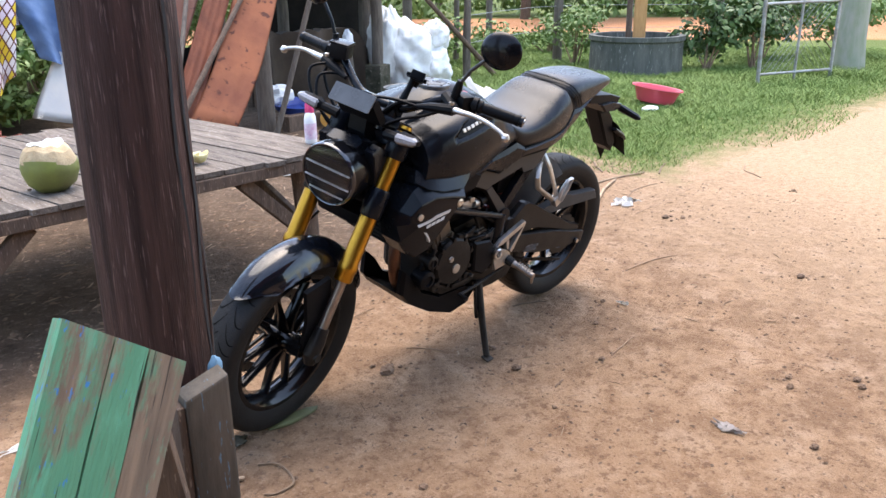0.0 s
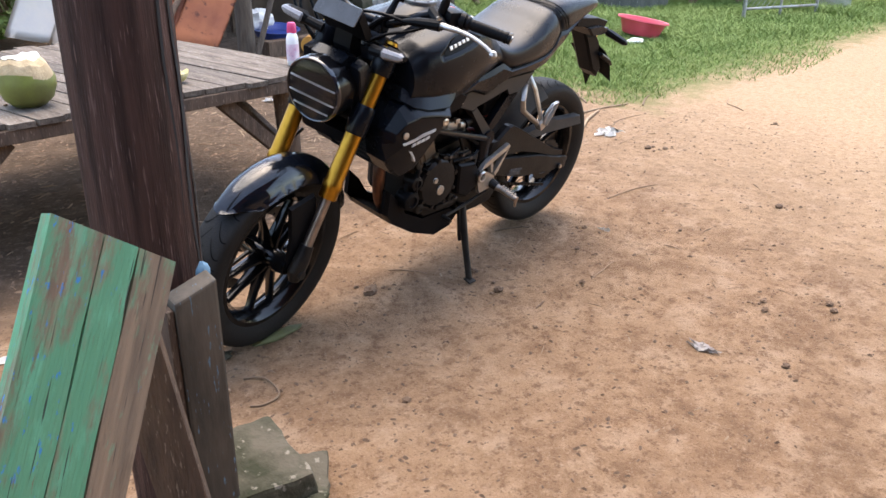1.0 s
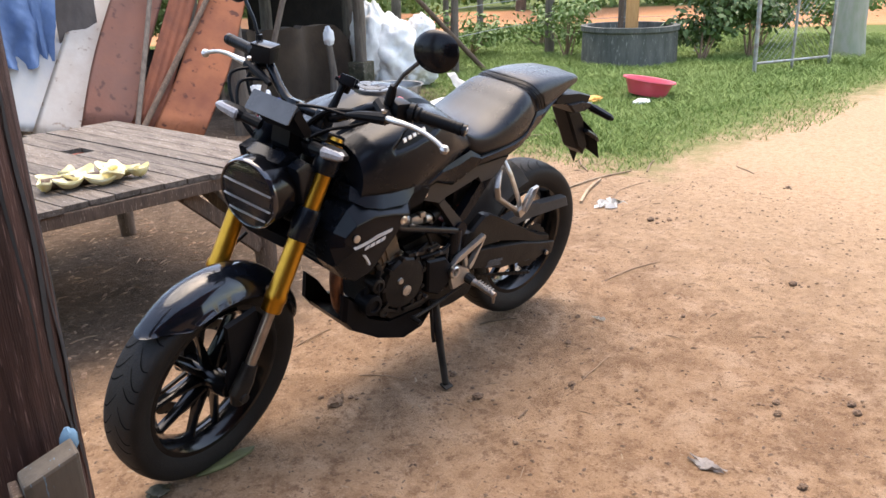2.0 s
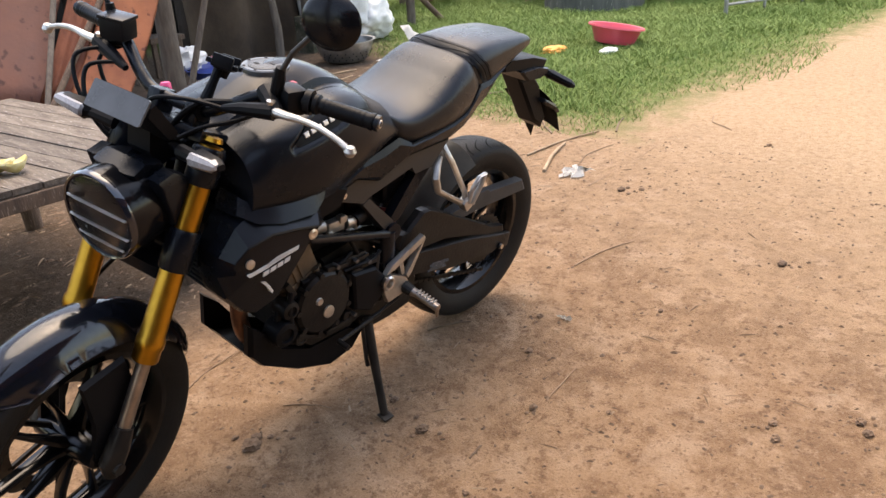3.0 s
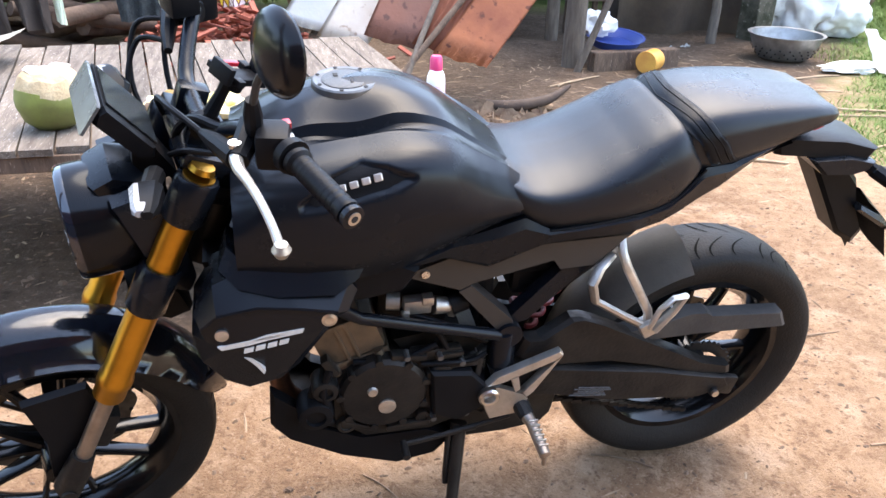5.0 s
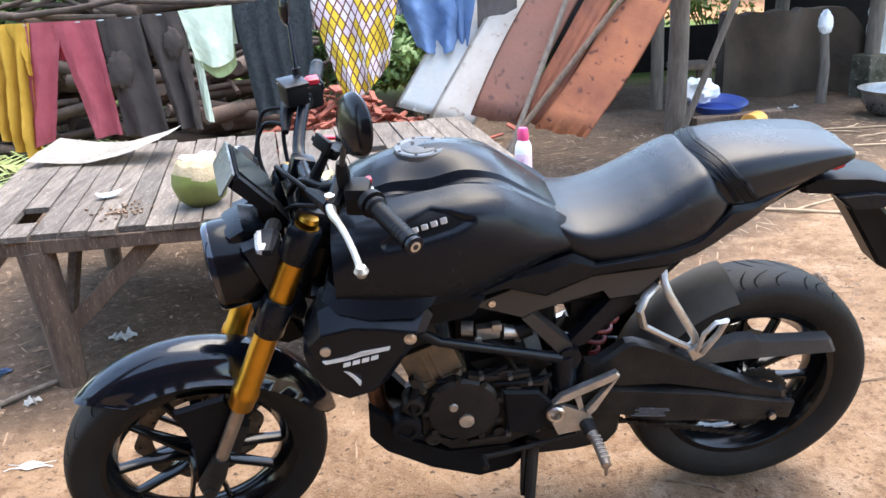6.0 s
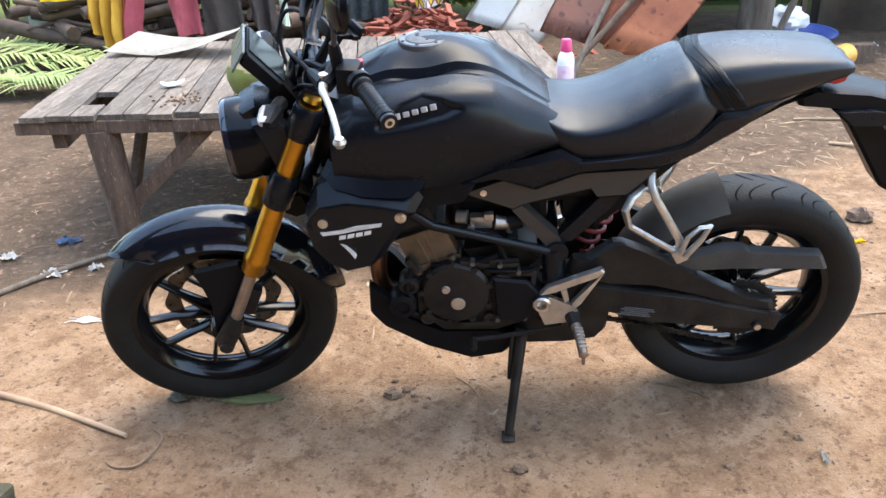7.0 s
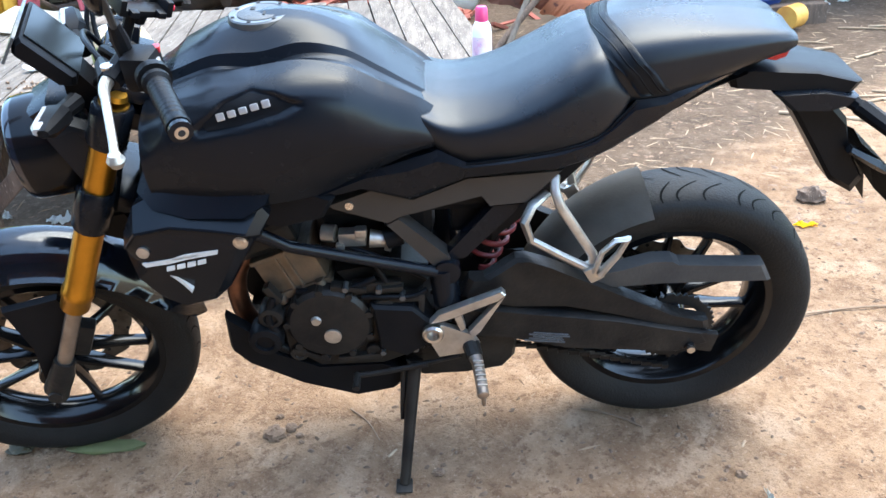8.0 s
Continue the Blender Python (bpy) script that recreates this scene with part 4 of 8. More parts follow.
    steered("mirror_shell", bm, "mirror_shell", mir, "glossy round mirror shell")
    bm = BM()
    add_lathe(bm, [(0.0, 0.0055), (0.0505, 0.0055), (0.0505, 0.0035), (0.0, 0.0035)], 32, fm)
    steered("mirror_glass", bm, "mirror", mir)

# brake fluid reservoir on the right bar
bm = BM()
add_box(bm, (-0.325, 0.185, 1.092), (0.050, 0.058, 0.042), Matrix.Rotation(radians(12), 3, "Z"), 0.006)
reservoir = steered("brake_reservoir", bm, "black_plastic", bar, "square black brake fluid reservoir", 30)
bm = BM()
add_box(bm, (-0.325, 0.185, 1.116), (0.054, 0.062, 0.008), Matrix.Rotation(radians(12), 3, "Z"), 0.003)
steered("reservoir_lid", bm, "black_satin", reservoir, "", 30)
# phone holder on the handlebar
bm = BM()
add_tube(bm, [V(-0.345, -0.055, 1.0), V(-0.345, -0.07, 1.0)], 0.024, 14)
add_tube(bm, [V(-0.335, -0.063, 1.02), V(-0.315, -0.066, 1.055), V(-0.30, -0.07, 1.085)], [0.012, 0.009, 0.011], 10)
holder = steered("phone_holder", bm, "black_plastic", bike, "empty black phone holder clamped on the handlebar")
pm = Matrix.Translation((-0.290, -0.072, 1.078)) @ Matrix.Rotation(radians(24), 4, "Y") @ Matrix.Rotation(radians(28), 4, "Z") @ Matrix.Scale(0.74, 4)
bm = BM()
add_box(bm, (0, 0, 0), (0.094, 0.046, 0.016), None, 0.004)
for sx in (-1, 1):
    add_box(bm, (sx * 0.052, 0, 0.014), (0.014, 0.056, 0.036), None, 0.004)
    add_box(bm, (sx * 0.040, 0.032, 0.008), (0.022, 0.024, 0.014), None, 0.003)
    add_box(bm, (sx * 0.030, -0.030, 0.006), (0.018, 0.020, 0.014), None, 0.003)
add_tube(bm, [(0, 0, -0.006), (0.0, 0, -0.03)], [0.018, 0.013], 12)
bm.transform(pm)
steered("holder_cradle", bm, "black_plastic", holder)
bm = BM()
add_box(bm, (0.0, 0.034, 0.012), (0.040, 0.012, 0.010), None, 0.003)
bm.transform(pm)
steered("holder_latch", bm, "red", holder, "red latch of the phone holder")
bm = BM()
add_tube(bm, [(0.056, 0.0, 0.01), (0.075, 0.004, 0.004)], [0.010, 0.008], 10)
bm.transform(pm)
steered("holder_knob", bm, "red", holder, "red knob of the phone holder")

# cables and hoses round the steering head
CABLES = [
    [(-0.352, 0.15, 1.035), (-0.40, 0.20, 1.02), (-0.43, 0.16, 0.94), (-0.40, 0.08, 0.85), (-0.36, 0.04, 0.78)],
    [(-0.340, 0.205, 1.05), (-0.395, 0.24, 1.03), (-0.42, 0.19, 0.95), (-0.40, 0.10, 0.86), (-0.42, 0.06, 0.72)],
    [(-0.300, 0.19, 1.05), (-0.35, 0.22, 1.02), (-0.36, 0.16, 0.93), (-0.33, 0.09, 0.86)],
    [(-0.36, -0.13, 1.03), (-0.39, -0.06, 1.035), (-0.40, 0.02, 1.01), (-0.38, 0.07, 0.93), (-0.34, 0.07, 0.85)],
    [(-0.300, -0.19, 1.05), (-0.335, -0.13, 1.035), (-0.365, -0.07, 1.02), (-0.385, -0.02, 0.96), (-0.36, 0.02, 0.88)],
    [(-0.305, -0.20, 1.035), (-0.345, -0.15, 1.005), (-0.38, -0.10, 0.985), (-0.40, -0.05, 0.95)],
]
for i, c in enumerate(CABLES):
    bm = BM()
    add_tube(bm, c, 0.0048 if i != 4 else 0.007, 8, smooth_steps=6)
    steered("cable", bm, "black_plastic", bike)
bm = BM()
add_tube(bm, [(-0.45, 0.10, 0.62), (-0.52, 0.12, 0.56), (-0.60, 0.125, 0.47), (-0.62, 0.12, 0.40)], 0.005, 8, smooth_steps=6)
steered("brake_hose", bm, "black_plastic", bike)
bm = BM()
add_box(bm, (-0.60, -0.075, 0.40), (0.055, 0.035, 0.085), Matrix.Rotation(radians(25), 3, "Y"), 0.008)
steered("brake_caliper", bm, "dusty_black", bike)

# fuel tank: a domed plateau round the filler, a gully and a ridge line on each side, then shoulder and flank
TX = [-0.30, -0.25, -0.18, -0.10, -0.03, 0.04, 0.10, 0.15, 0.20]
TANK = (   # crown, plateau edge, its foot, ridge, shoulder, its outer turn, widest, lower flank, bottom edge
    (.945, .070, .936, .930, .105, .926, .160, .908, .186, .882, .200, .850, .195, .800, .175, .765),
    (.978, .085, .964, .950, .112, .946, .165, .936, .193, .912, .207, .870, .203, .810, .180, .753),
    (1.010, .087, .988, .971, .115, .966, .167, .956, .199, .931, .214, .880, .208, .810, .182, .750),
    (1.029, .088, .991, .969, .117, .979, .167, .969, .199, .943, .213, .885, .205, .810, .178, .752),
    (1.024, .082, 1.001, .985, .117, .986, .163, .976, .194, .949, .207, .885, .192, .812, .165, .757),
    (.995, .078, .984, .975, .116, .972, .156, .961, .183, .931, .194, .875, .177, .818, .152, .779),
    (.949, .072, .945, .938, .112, .938, .145, .920, .167, .889, .174, .855, .164, .827, .146, .803),
    (.910, .062, .908, .903, .104, .908, .128, .893, .148, .870, .154, .850, .151, .836, .142, .822),
    (.874, .050, .873, .869, .090, .871, .112, .861, .130, .848, .136, .840, .135, .834, .130, .824),
)
TH = [[(0, c), (p * 0.5, c - (c - pz) * 0.22), (p, pz), (p + 0.008, fz), (ry - 0.013, fz + (rz - fz) * 0.25 - 0.002), (ry, rz), (sy_, sz), (oy, oz), (wy, wz), (ly, lz), (by, bz), (by * 0.6, bz - 0.006), (0, bz - 0.006)]
      for c, p, pz, fz, ry, rz, sy_, sz, oy, oz, wy, wz, ly, lz, by, bz in TANK]
BADGE = [(-0.203, 0.912), (-0.152, 0.950), (-0.105, 0.966), (-0.066, 0.962), (-0.020, 0.944), (-0.052, 0.930), (-0.135, 0.911), (-0.196, 0.902)]


def inside_by(x, z, poly):
    """How far (x, z) lies inside a convex outline; negative outside."""
    cx, cz = sum(p[0] for p in poly) / len(poly), sum(p[1] for p in poly) / len(poly)
    best = 1e9
    for (x0, z0), (x1, z1) in zip(poly, poly[1:] + poly[:1]):
        nx, nz = z1 - z0, x0 - x1
        k = math.hypot(nx, nz)
        side = 1 if nx * (cx - x0) + nz * (cz - z0) > 0 else -1
        best = min(best, side * (nx * (x - x0) + nz * (z - z0)) / k)
    return best


def pocket(x, y, z):
    """The tank's flank pressed in where the badge sits."""
    if y < 0.13 or z < 0.89:
        return y, z
    d = min(1.0, max(0.0, (inside_by(x, z, BADGE) + 0.003) / 0.009))
    d = d * d * (3 - 2 * d)
    return y - 0.0085 * d, z - 0.0010 * d


bm = BM()
add_creased_loft(bm, TX, TH, (2, 3, 4, 5, 10), 150, 10, pocket)
tank = part("fuel_tank", bm, "black_satin", bike, "matt black sculpted fuel tank with creased shoulders", 179)


def tank_skin(x, z, sy, lift):
    """A point on the tank's flank at (x, z)."""
    h = cubic(TX, TH, x)
    pts = [cubic(list(range(6)), list(h[5:11]), 0.025 * k) for k in range(200)]
    best = min(pts, key=lambda p: abs(p[1] - z))
    y = pocket(x, best[0], z)[0]
    return V(x, sy * (y + lift * 0.94), z + lift * 0.34)


bm = BM()
cm = Matrix.Translation((-0.108, 0, 1.0185)) @ Matrix.Rotation(radians(-1), 4, "Y")
add_lathe(bm, [(0.0, 0.006), (0.041, 0.006), (0.043, 0.0075), (0.052, 0.0075), (0.0545, 0.005), (0.056, -0.006)], 48, cm)
cap = part("filler_cap", bm, "cap_metal", tank, "brushed metal filler cap", 30)
for k in range(7):
    a = 2 * math.pi * k / 7
    bm = BM()
    add_lathe(bm, [(0.0, 0.0), (0.0035, 0), (0.0035, 0.002), (0.0, 0.002)], 8, cm @ Matrix.Translation((0.0475 * math.cos(a), 0.0475 * math.sin(a), 0.0068)))
    part("cap_bolt", bm, "dark", cap)
bm = BM()
add_lathe(bm, [(0.0, 0.0088), (0.036, 0.0085), (0.0385, 0.0072), (0.0385, 0.005)], 40, cm)
part("cap_flap", bm, "cap_dark", cap, "dull grey flap of the cap", 30)
bm = BM()
add_box(bm, cm @ V(0.010, -0.012, 0.0085), (0.005, 0.017, 0.003), None, 0.001)
add_box(bm, cm @ V(-0.014, 0.014, 0.0085), (0.008, 0.013, 0.003), None, 0.001)
part("keyhole_cover", bm, "dark", cap)
for sy in (-1, 1):
    # badge pocket
    ring = [V(*BADGE[i], 0).lerp(V(*BADGE[(i + 1) % 8], 0), j / 5) for i in range(8) for j in range(5)]
    mid = sum(ring, V(0, 0, 0)) / len(ring)
    bm = BM()
    rings = [[bm.verts.new(tank_skin(p.x, p.y, sy, 0.0012)) for p in (mid.lerp(q, k) for q in ring)] for k in (0.80, 0.6, 0.4, 0.2)]
    for p, q in zip(rings, rings[1:]):
        for k in range(40):
            bm.faces.new((p[k], p[(k + 1) % 40], q[(k + 1) % 40], q[k]))
    bm.faces.new(rings[-1])
    recess = part("badge_recess", bm, "black_plastic", tank, "dark sunken badge panel", 60)
    for i in range(5):
        bm = BM()
        add_box(bm, tank_skin(-0.155 + 0.0185 * i, 0.929 + 0.0043 * i, sy, 0.0022), (0.0135, 0.0032, 0.0125 if i in (0, 4) else 0.011), Matrix.Rotation(radians(-12), 3, "Y") @ Matrix.Rotation(radians(sy * 18), 3, "X"), 0.002)
        part("badge_bar", bm, "silver_mark", recess, "silver badge bar")
    # lower flare of the tank: a ledge that leans outwards
    up = [(-0.315, 0.822, 0.165), (-0.285, 0.800, 0.190), (-0.22, 0.789, 0.196), (-0.14, 0.790, 0.194), (-0.096, 0.793, 0.190)]
    lo = [(-0.330, 0.790, 0.180), (-0.300, 0.772, 0.212), (-0.24, 0.757, 0.221), (-0.150, 0.750, 0.218), (-0.112, 0.766, 0.200)]
    bm = BM()
    add_strip(bm, [[(x, sy * 0.10, z) for x, z, y in up], [(x, sy * y, z) for x, z, y in up], [(x, sy * y, z) for x, z, y in lo], [(x, sy * (y - 0.006), z - 0.006) for x, z, y in lo],
                   [(x + 0.01, sy * (y - 0.04), z - 0.012) for x, z, y in lo], [(x, sy * 0.10, z - 0.012) for x, z, y in lo]])
    part("tank_flare", bm, "black_satin", tank, "", 25)
    # dark inner cover between flare, shroud and frame
    bm = BM()
    add_plate(bm, [(-0.17, 0.790), (-0.04, 0.762), (0.00, 0.745), (-0.025, 0.705), (-0.10, 0.690), (-0.155, 0.70), (-0.19, 0.745)], [sy * 0.09, sy * 0.155, sy * 0.165], [1, 1, 0.9])
    part("inner_cover", bm, "black_plastic", tank, "", 25)

# radiator shrouds with plain decals
SHROUD_TOP = [(-0.378, 0.705), (-0.342, 0.766), (-0.300, 0.788), (-0.235, 0.774), (-0.125, 0.755), (-0.112, 0.735)]
SHROUD_STEP = [(-0.366, 0.697), (-0.338, 0.731), (-0.275, 0.742), (-0.21, 0.733), (-0.148, 0.720), (-0.128, 0.712)]
SHROUD_LOW = [(-0.360, 0.672), (-0.330, 0.660), (-0.285, 0.652), (-0.235, 0.660), (-0.175, 0.682), (-0.145, 0.697)]
SHROUD_END = [(-0.384, 0.650), (-0.372, 0.600), (-0.338, 0.553), (-0.300, 0.531), (-0.245, 0.545), (-0.212, 0.575)]
for sy in (-1, 1):
    bm = BM()
    rows = [[(x, sy * 0.10, z) for x, z in SHROUD_TOP]]
    for line, y, dz in ((SHROUD_TOP, 0.188, 0), (SHROUD_STEP, 0.226, 0.004), (SHROUD_STEP, 0.2275, 0), (SHROUD_STEP, 0.2215, -0.006), (SHROUD_LOW, 0.2215, 0.006), (SHROUD_LOW, 0.218, -0.004), (SHROUD_END, 0.186, 0.008), (SHROUD_END, 0.176, 0)):
        rows.append([(x, sy * (y - (0.012 if k == 0 else 0.016 if k == 5 and y > 0.2 else 0.0)), z + dz) for k, (x, z) in enumerate(line)])
    rows.append([(x, sy * 0.10, z) for x, z in SHROUD_END])
    add_strip(bm, rows)
    sh = part("radiator_shroud", bm, "black_satin", bike, "angular black radiator shroud with a pale decal", 22)
    bm = BM()
    add_lathe(bm, [(0.0, 0.0), (0.013, 0), (0.013, 0.006), (0.008, 0.008), (0.0, 0.006)], 16, Matrix.Translation((-0.162, sy * 0.2165, 0.703)) @ Matrix.Rotation(radians(90 * (1 if sy < 0 else -1)), 4, "X"))
    part("shroud_bolt_glint", bm, "chrome", sh)
    # front disc stands for a crescent reflection in a dimple, built as a bolt
    bm = BM()
    add_lathe(bm, [(0.0, 0.0), (0.011, 0), (0.011, 0.004), (0.0, 0.006)], 16, Matrix.Translation((-0.333, sy * 0.2210, 0.692)) @ Matrix.Rotation(radians(90 * (1 if sy < 0 else -1)), 4, "X"))
    part("shroud_bolt_glint", bm, "alu", sh)
    bm = BM()
    for poly in ([(-0.342, 0.668), (-0.336, 0.660), (-0.292, 0.6655), (-0.262, 0.673), (-0.206, 0.682), (-0.203, 0.691), (-0.262, 0.6845), (-0.29, 0.6755)],
                 [(-0.288, 0.6725), (-0.255, 0.677), (-0.240, 0.6800), (-0.242, 0.6830), (-0.262, 0.6800), (-0.288, 0.6752)],
                 [(-0.300, 0.659), (-0.285, 0.662), (-0.287, 0.652), (-0.302, 0.649)], [(-0.281, 0.6625), (-0.266, 0.6655), (-0.268, 0.6555), (-0.283, 0.6525)],
                 [(-0.262, 0.666), (-0.247, 0.669), (-0.249, 0.659), (-0.264, 0.656)], [(-0.243, 0.670), (-0.228, 0.673), (-0.230, 0.663), (-0.245, 0.660)]):
        add_plate(bm, poly, [sy * 0.2195, sy * 0.2228])
    part("decal", bm, "white_mark", sh, "pale stripes and bars of a decal")
    # pale sliver painted in for a bright glint on the left shroud
    if sy < 0:
        bm = BM()
        add_plate(bm, [(-0.303, 0.632), (-0.290, 0.628), (-0.279, 0.613), (-0.270, 0.596), (-0.273, 0.590), (-0.284, 0.609), (-0.294, 0.622)], [-0.198, -0.2125])
        part("glint_mark", bm, "white_mark", sh, "pale sliver painted as a bright glint")
bm = BM()
add_box(bm, (-0.315, 0, 0.635), (0.035, 0.24, 0.18), None, 0.006)
radiator = part("radiator", bm, "dusty_black", bike, "dark finned radiator")
for i in range(12):
    bm = BM()
    add_box(bm, (-0.335, 0, 0.555 + 0.0135 * i), (0.006, 0.22, 0.003))
    part("radiator_fin", bm, "black_plastic", radiator)
bm = BM()
add_plate(bm, [(-0.36, 0.75), (-0.24, 0.76), (-0.20, 0.66), (-0.25, 0.57), (-0.32, 0.56)], [-0.10, 0.10])
part("inner_panel", bm, "black_plastic", bike)

# seats
SX = [0.134, 0.158, 0.192, 0.236, 0.30, 0.37, 0.43, 0.47, 0.50, 0.51]


def seat_section(z, w, b):
    return [(0, z), (w * 0.45, z - 0.003), (w * 0.78, z - 0.014), (w * 0.955, z * 0.70 + b * 0.30), (w, z * 0.48 + b * 0.52), (w * 0.985, b * 0.78 + z * 0.22), (w * 0.915, b), (0, b)]


bm = BM()
add_creased_loft(bm, SX, [seat_section(*a) for a in ((0.906, 0.116, 0.880), (0.900, 0.136, 0.842), (0.889, 0.147, 0.812), (0.887, 0.153, 0.797), (0.902, 0.156, 0.802), (0.934, 0.156, 0.811), (0.966, 0.150, 0.821), (0.974, 0.143, 0.834), (0.930, 0.131, 0.862), (0.908, 0.120, 0.880))], (6,), 44, 5)
part("rider_seat", bm, "seat", bike, "black vinyl rider seat", 179)


def pillion_section(z, w, b):
    return [(0, z), (w * 0.45, z - 0.004), (w * 0.82, z - (z - b) * 0.14), (w * 0.975, z - (z - b) * 0.34), (w, z - (z - b) * 0.52), (w * 0.975, z - (z - b) * 0.80), (w * 0.90, b), (0, b)]


PX = [0.435, 0.468, 0.505, 0.55, 0.61, 0.68, 0.735, 0.775, 0.788]
PH = [pillion_section(*a) for a in ((0.950, 0.085, 0.895), (0.983, 0.116, 0.884), (0.996, 0.124, 0.878), (1.002, 0.125, 0.884), (1.003, 0.120, 0.900), (0.999, 0.112, 0.922), (0.993, 0.103, 0.938), (0.984, 0.093, 0.946), (0.976, 0.084, 0.950))]
bm = BM()
add_creased_loft(bm, PX, PH, (6,), 44, 5)
pill = part("pillion_seat", bm, "seat", bike, "black vinyl pillion seat with a strap", 179)


def on_pillion(t, dx, lift):
    """A point on the pillion seat's skin, t from -1 to 1 across."""
    x = 0.436 + dx + 0.090 * abs(t) ** 1.4
    h = cubic(PX, PH, x)
    k = min(5.4, abs(t) * 5.4)
    y, z = cubic(list(range(7)), list(h[:7]), k)
    n = V(0, y * 3.0, 0.12).normalized()
    return V(x, math.copysign(y, t) if abs(t) > 1e-6 else 0.0, z) + V(0, math.copysign(n.y, t), n.z) * lift


bm = BM()
rows = [[bm.verts.new(on_pillion(k / 14, 0.002 + 0.050 * j / 7, (0.0035, 0.0065, 0.0060, 0.0045, 0.0062, 0.0046, 0.0058, -0.001)[j])) for j in range(8)] for k in range(-14, 15)]
for p, q in zip(rows, rows[1:]):
    for j in range(7):
        bm.faces.new((p[j], p[j + 1], q[j + 1], q[j]))
bmesh.ops.solidify(bm, geom=list(bm.faces), thickness=0.003)
strap = part("seat_strap", bm, "seat", pill, "broad stitched seat strap", 60)
for dx in (0.0215, 0.037):
    bm = BM()
    add_tube(bm, [on_pillion(k / 14, dx, 0.0052) for k in range(-14, 15)], 0.0014, 6)
    part("seam", bm, "black_plastic", strap, "", 60)

# side and tail covers
COVER = (   # upper edge x, z; lower edge x, z; half width
    (-0.045, 0.751, -0.030, 0.741, 0.165), (0.06, 0.786, 0.046, 0.748, 0.151), (0.13, 0.805, 0.130, 0.719, 0.148), (0.185, 0.822, 0.180, 0.740, 0.149), (0.232, 0.796, 0.23, 0.761, 0.150),
    (0.304, 0.801, 0.306, 0.767, 0.149), (0.40, 0.813, 0.39, 0.766, 0.144), (0.458, 0.829, 0.45, 0.781, 0.138), (0.497, 0.864, 0.49, 0.798, 0.132), (0.520, 0.888, 0.52, 0.816, 0.127),
    (0.576, 0.890, 0.56, 0.836, 0.120), (0.62, 0.905, 0.605, 0.868, 0.112), (0.66, 0.917, 0.645, 0.893, 0.103), (0.695, 0.926, 0.685, 0.908, 0.094))
for sy in (-1, 1):
    bm = BM()
    add_strip(bm, [[(ux, sy * (w - 0.05), uz) for ux, uz, lx, lz, w in COVER], [(ux, sy * (w - 0.007), uz) for ux, uz, lx, lz, w in COVER],
                   [(ux * 0.78 + lx * 0.22, sy * w, uz * 0.78 + lz * 0.22) for ux, uz, lx, lz, w in COVER], [(ux * 0.12 + lx * 0.88, sy * (w - 0.008), uz * 0.12 + lz * 0.88) for ux, uz, lx, lz, w in COVER],
                   [(lx, sy * (w - 0.014), lz) for ux, uz, lx, lz, w in COVER], [(lx, sy * (w - 0.05), lz) for ux, uz, lx, lz, w in COVER]])
    part("side_cover", bm, "black_satin", bike, "black tail and side cover", 22)
    bm = BM()
    add_tube(bm, [(ux, sy * (w - 0.004), uz - 0.001) for ux, uz, lx, lz, w in COVER[4:10]], 0.0026, 6, smooth_steps=4)
    part("cover_edge", bm, "black_plastic", bike, "", 60)
bm = BM()
add_plate(bm, [(0.750, 0.944), (0.786, 0.946), (0.793, 0.942), (0.788, 0.926), (0.768, 0.918), (0.750, 0.922)], [-0.060, -0.054, 0.054, 0.060], [0.8, 1, 1, 0.8])
part("tail_lamp", bm, "tail_red", bike, "red tail lamp")

# frame
frame_parts = [
    ([(-0.027, 0.706), (0.056, 0.736), (0.132, 0.711), (0.236, 0.752), (0.41, 0.760), (0.372, 0.720), (0.345, 0.694), (0.278, 0.690), (0.262, 0.713), (0.103, 0.673), (0.080, 0.660), (-0.02, 0.698)], "bronze"),
    ([(0.080, 0.660), (0.103, 0.673), (0.195, 0.578), (0.202, 0.560), (0.165, 0.556)], "bronze"),
    ([(0.195, 0.560), (0.192, 0.580), (0.283, 0.687), (0.340, 0.690), (0.225, 0.566)], "black_satin"),
]
for sy in (-1, 1):
    for poly, paint in frame_parts:
        bm = BM()
        add_plate(bm, poly, [sy * 0.085, sy * 0.113 if paint == "bronze" else sy * 0.106, sy * 0.1225 if paint == "bronze" else sy * 0.114], [1, 1, 0.955])
        part("frame_plate", bm, paint, bike, "bronze-grey frame plate" if paint == "bronze" else "black frame brace", 20)
    bm = BM()
    add_tube(bm, [(-0.165, sy * 0.175, 0.700), (-0.10, sy * 0.138, 0.630), (0.17, sy * 0.125, 0.546)], [0.014, 0.0115, 0.012], 12)
    add_tube(bm, [(-0.16, sy * 0.165, 0.706), (-0.03, sy * 0.115, 0.708)], 0.013, 10)
    add_tube(bm, [(0.19, sy * 0.105, 0.545), (0.19, sy * 0.132, 0.545)], 0.026, 16)
    add_tube(bm, [(0.18, sy * 0.11, 0.55), (0.19, sy * 0.10, 0.43), (0.15, sy * 0.10, 0.34)], [0.028, 0.03, 0.025], 10)
    part("frame_tube", bm, "black_satin", bike, "black frame tube", 40)
    bm = BM()
    add_lathe(bm, [(0.0, 0), (0.008, 0), (0.008, 0.005), (0.0, 0.005)], 10, Matrix.Translation((0.018, sy * 0.121, 0.705)) @ Matrix.Rotation(radians(-90 * sy), 4, "X"))
    part("frame_bolt", bm, "chrome", bike)

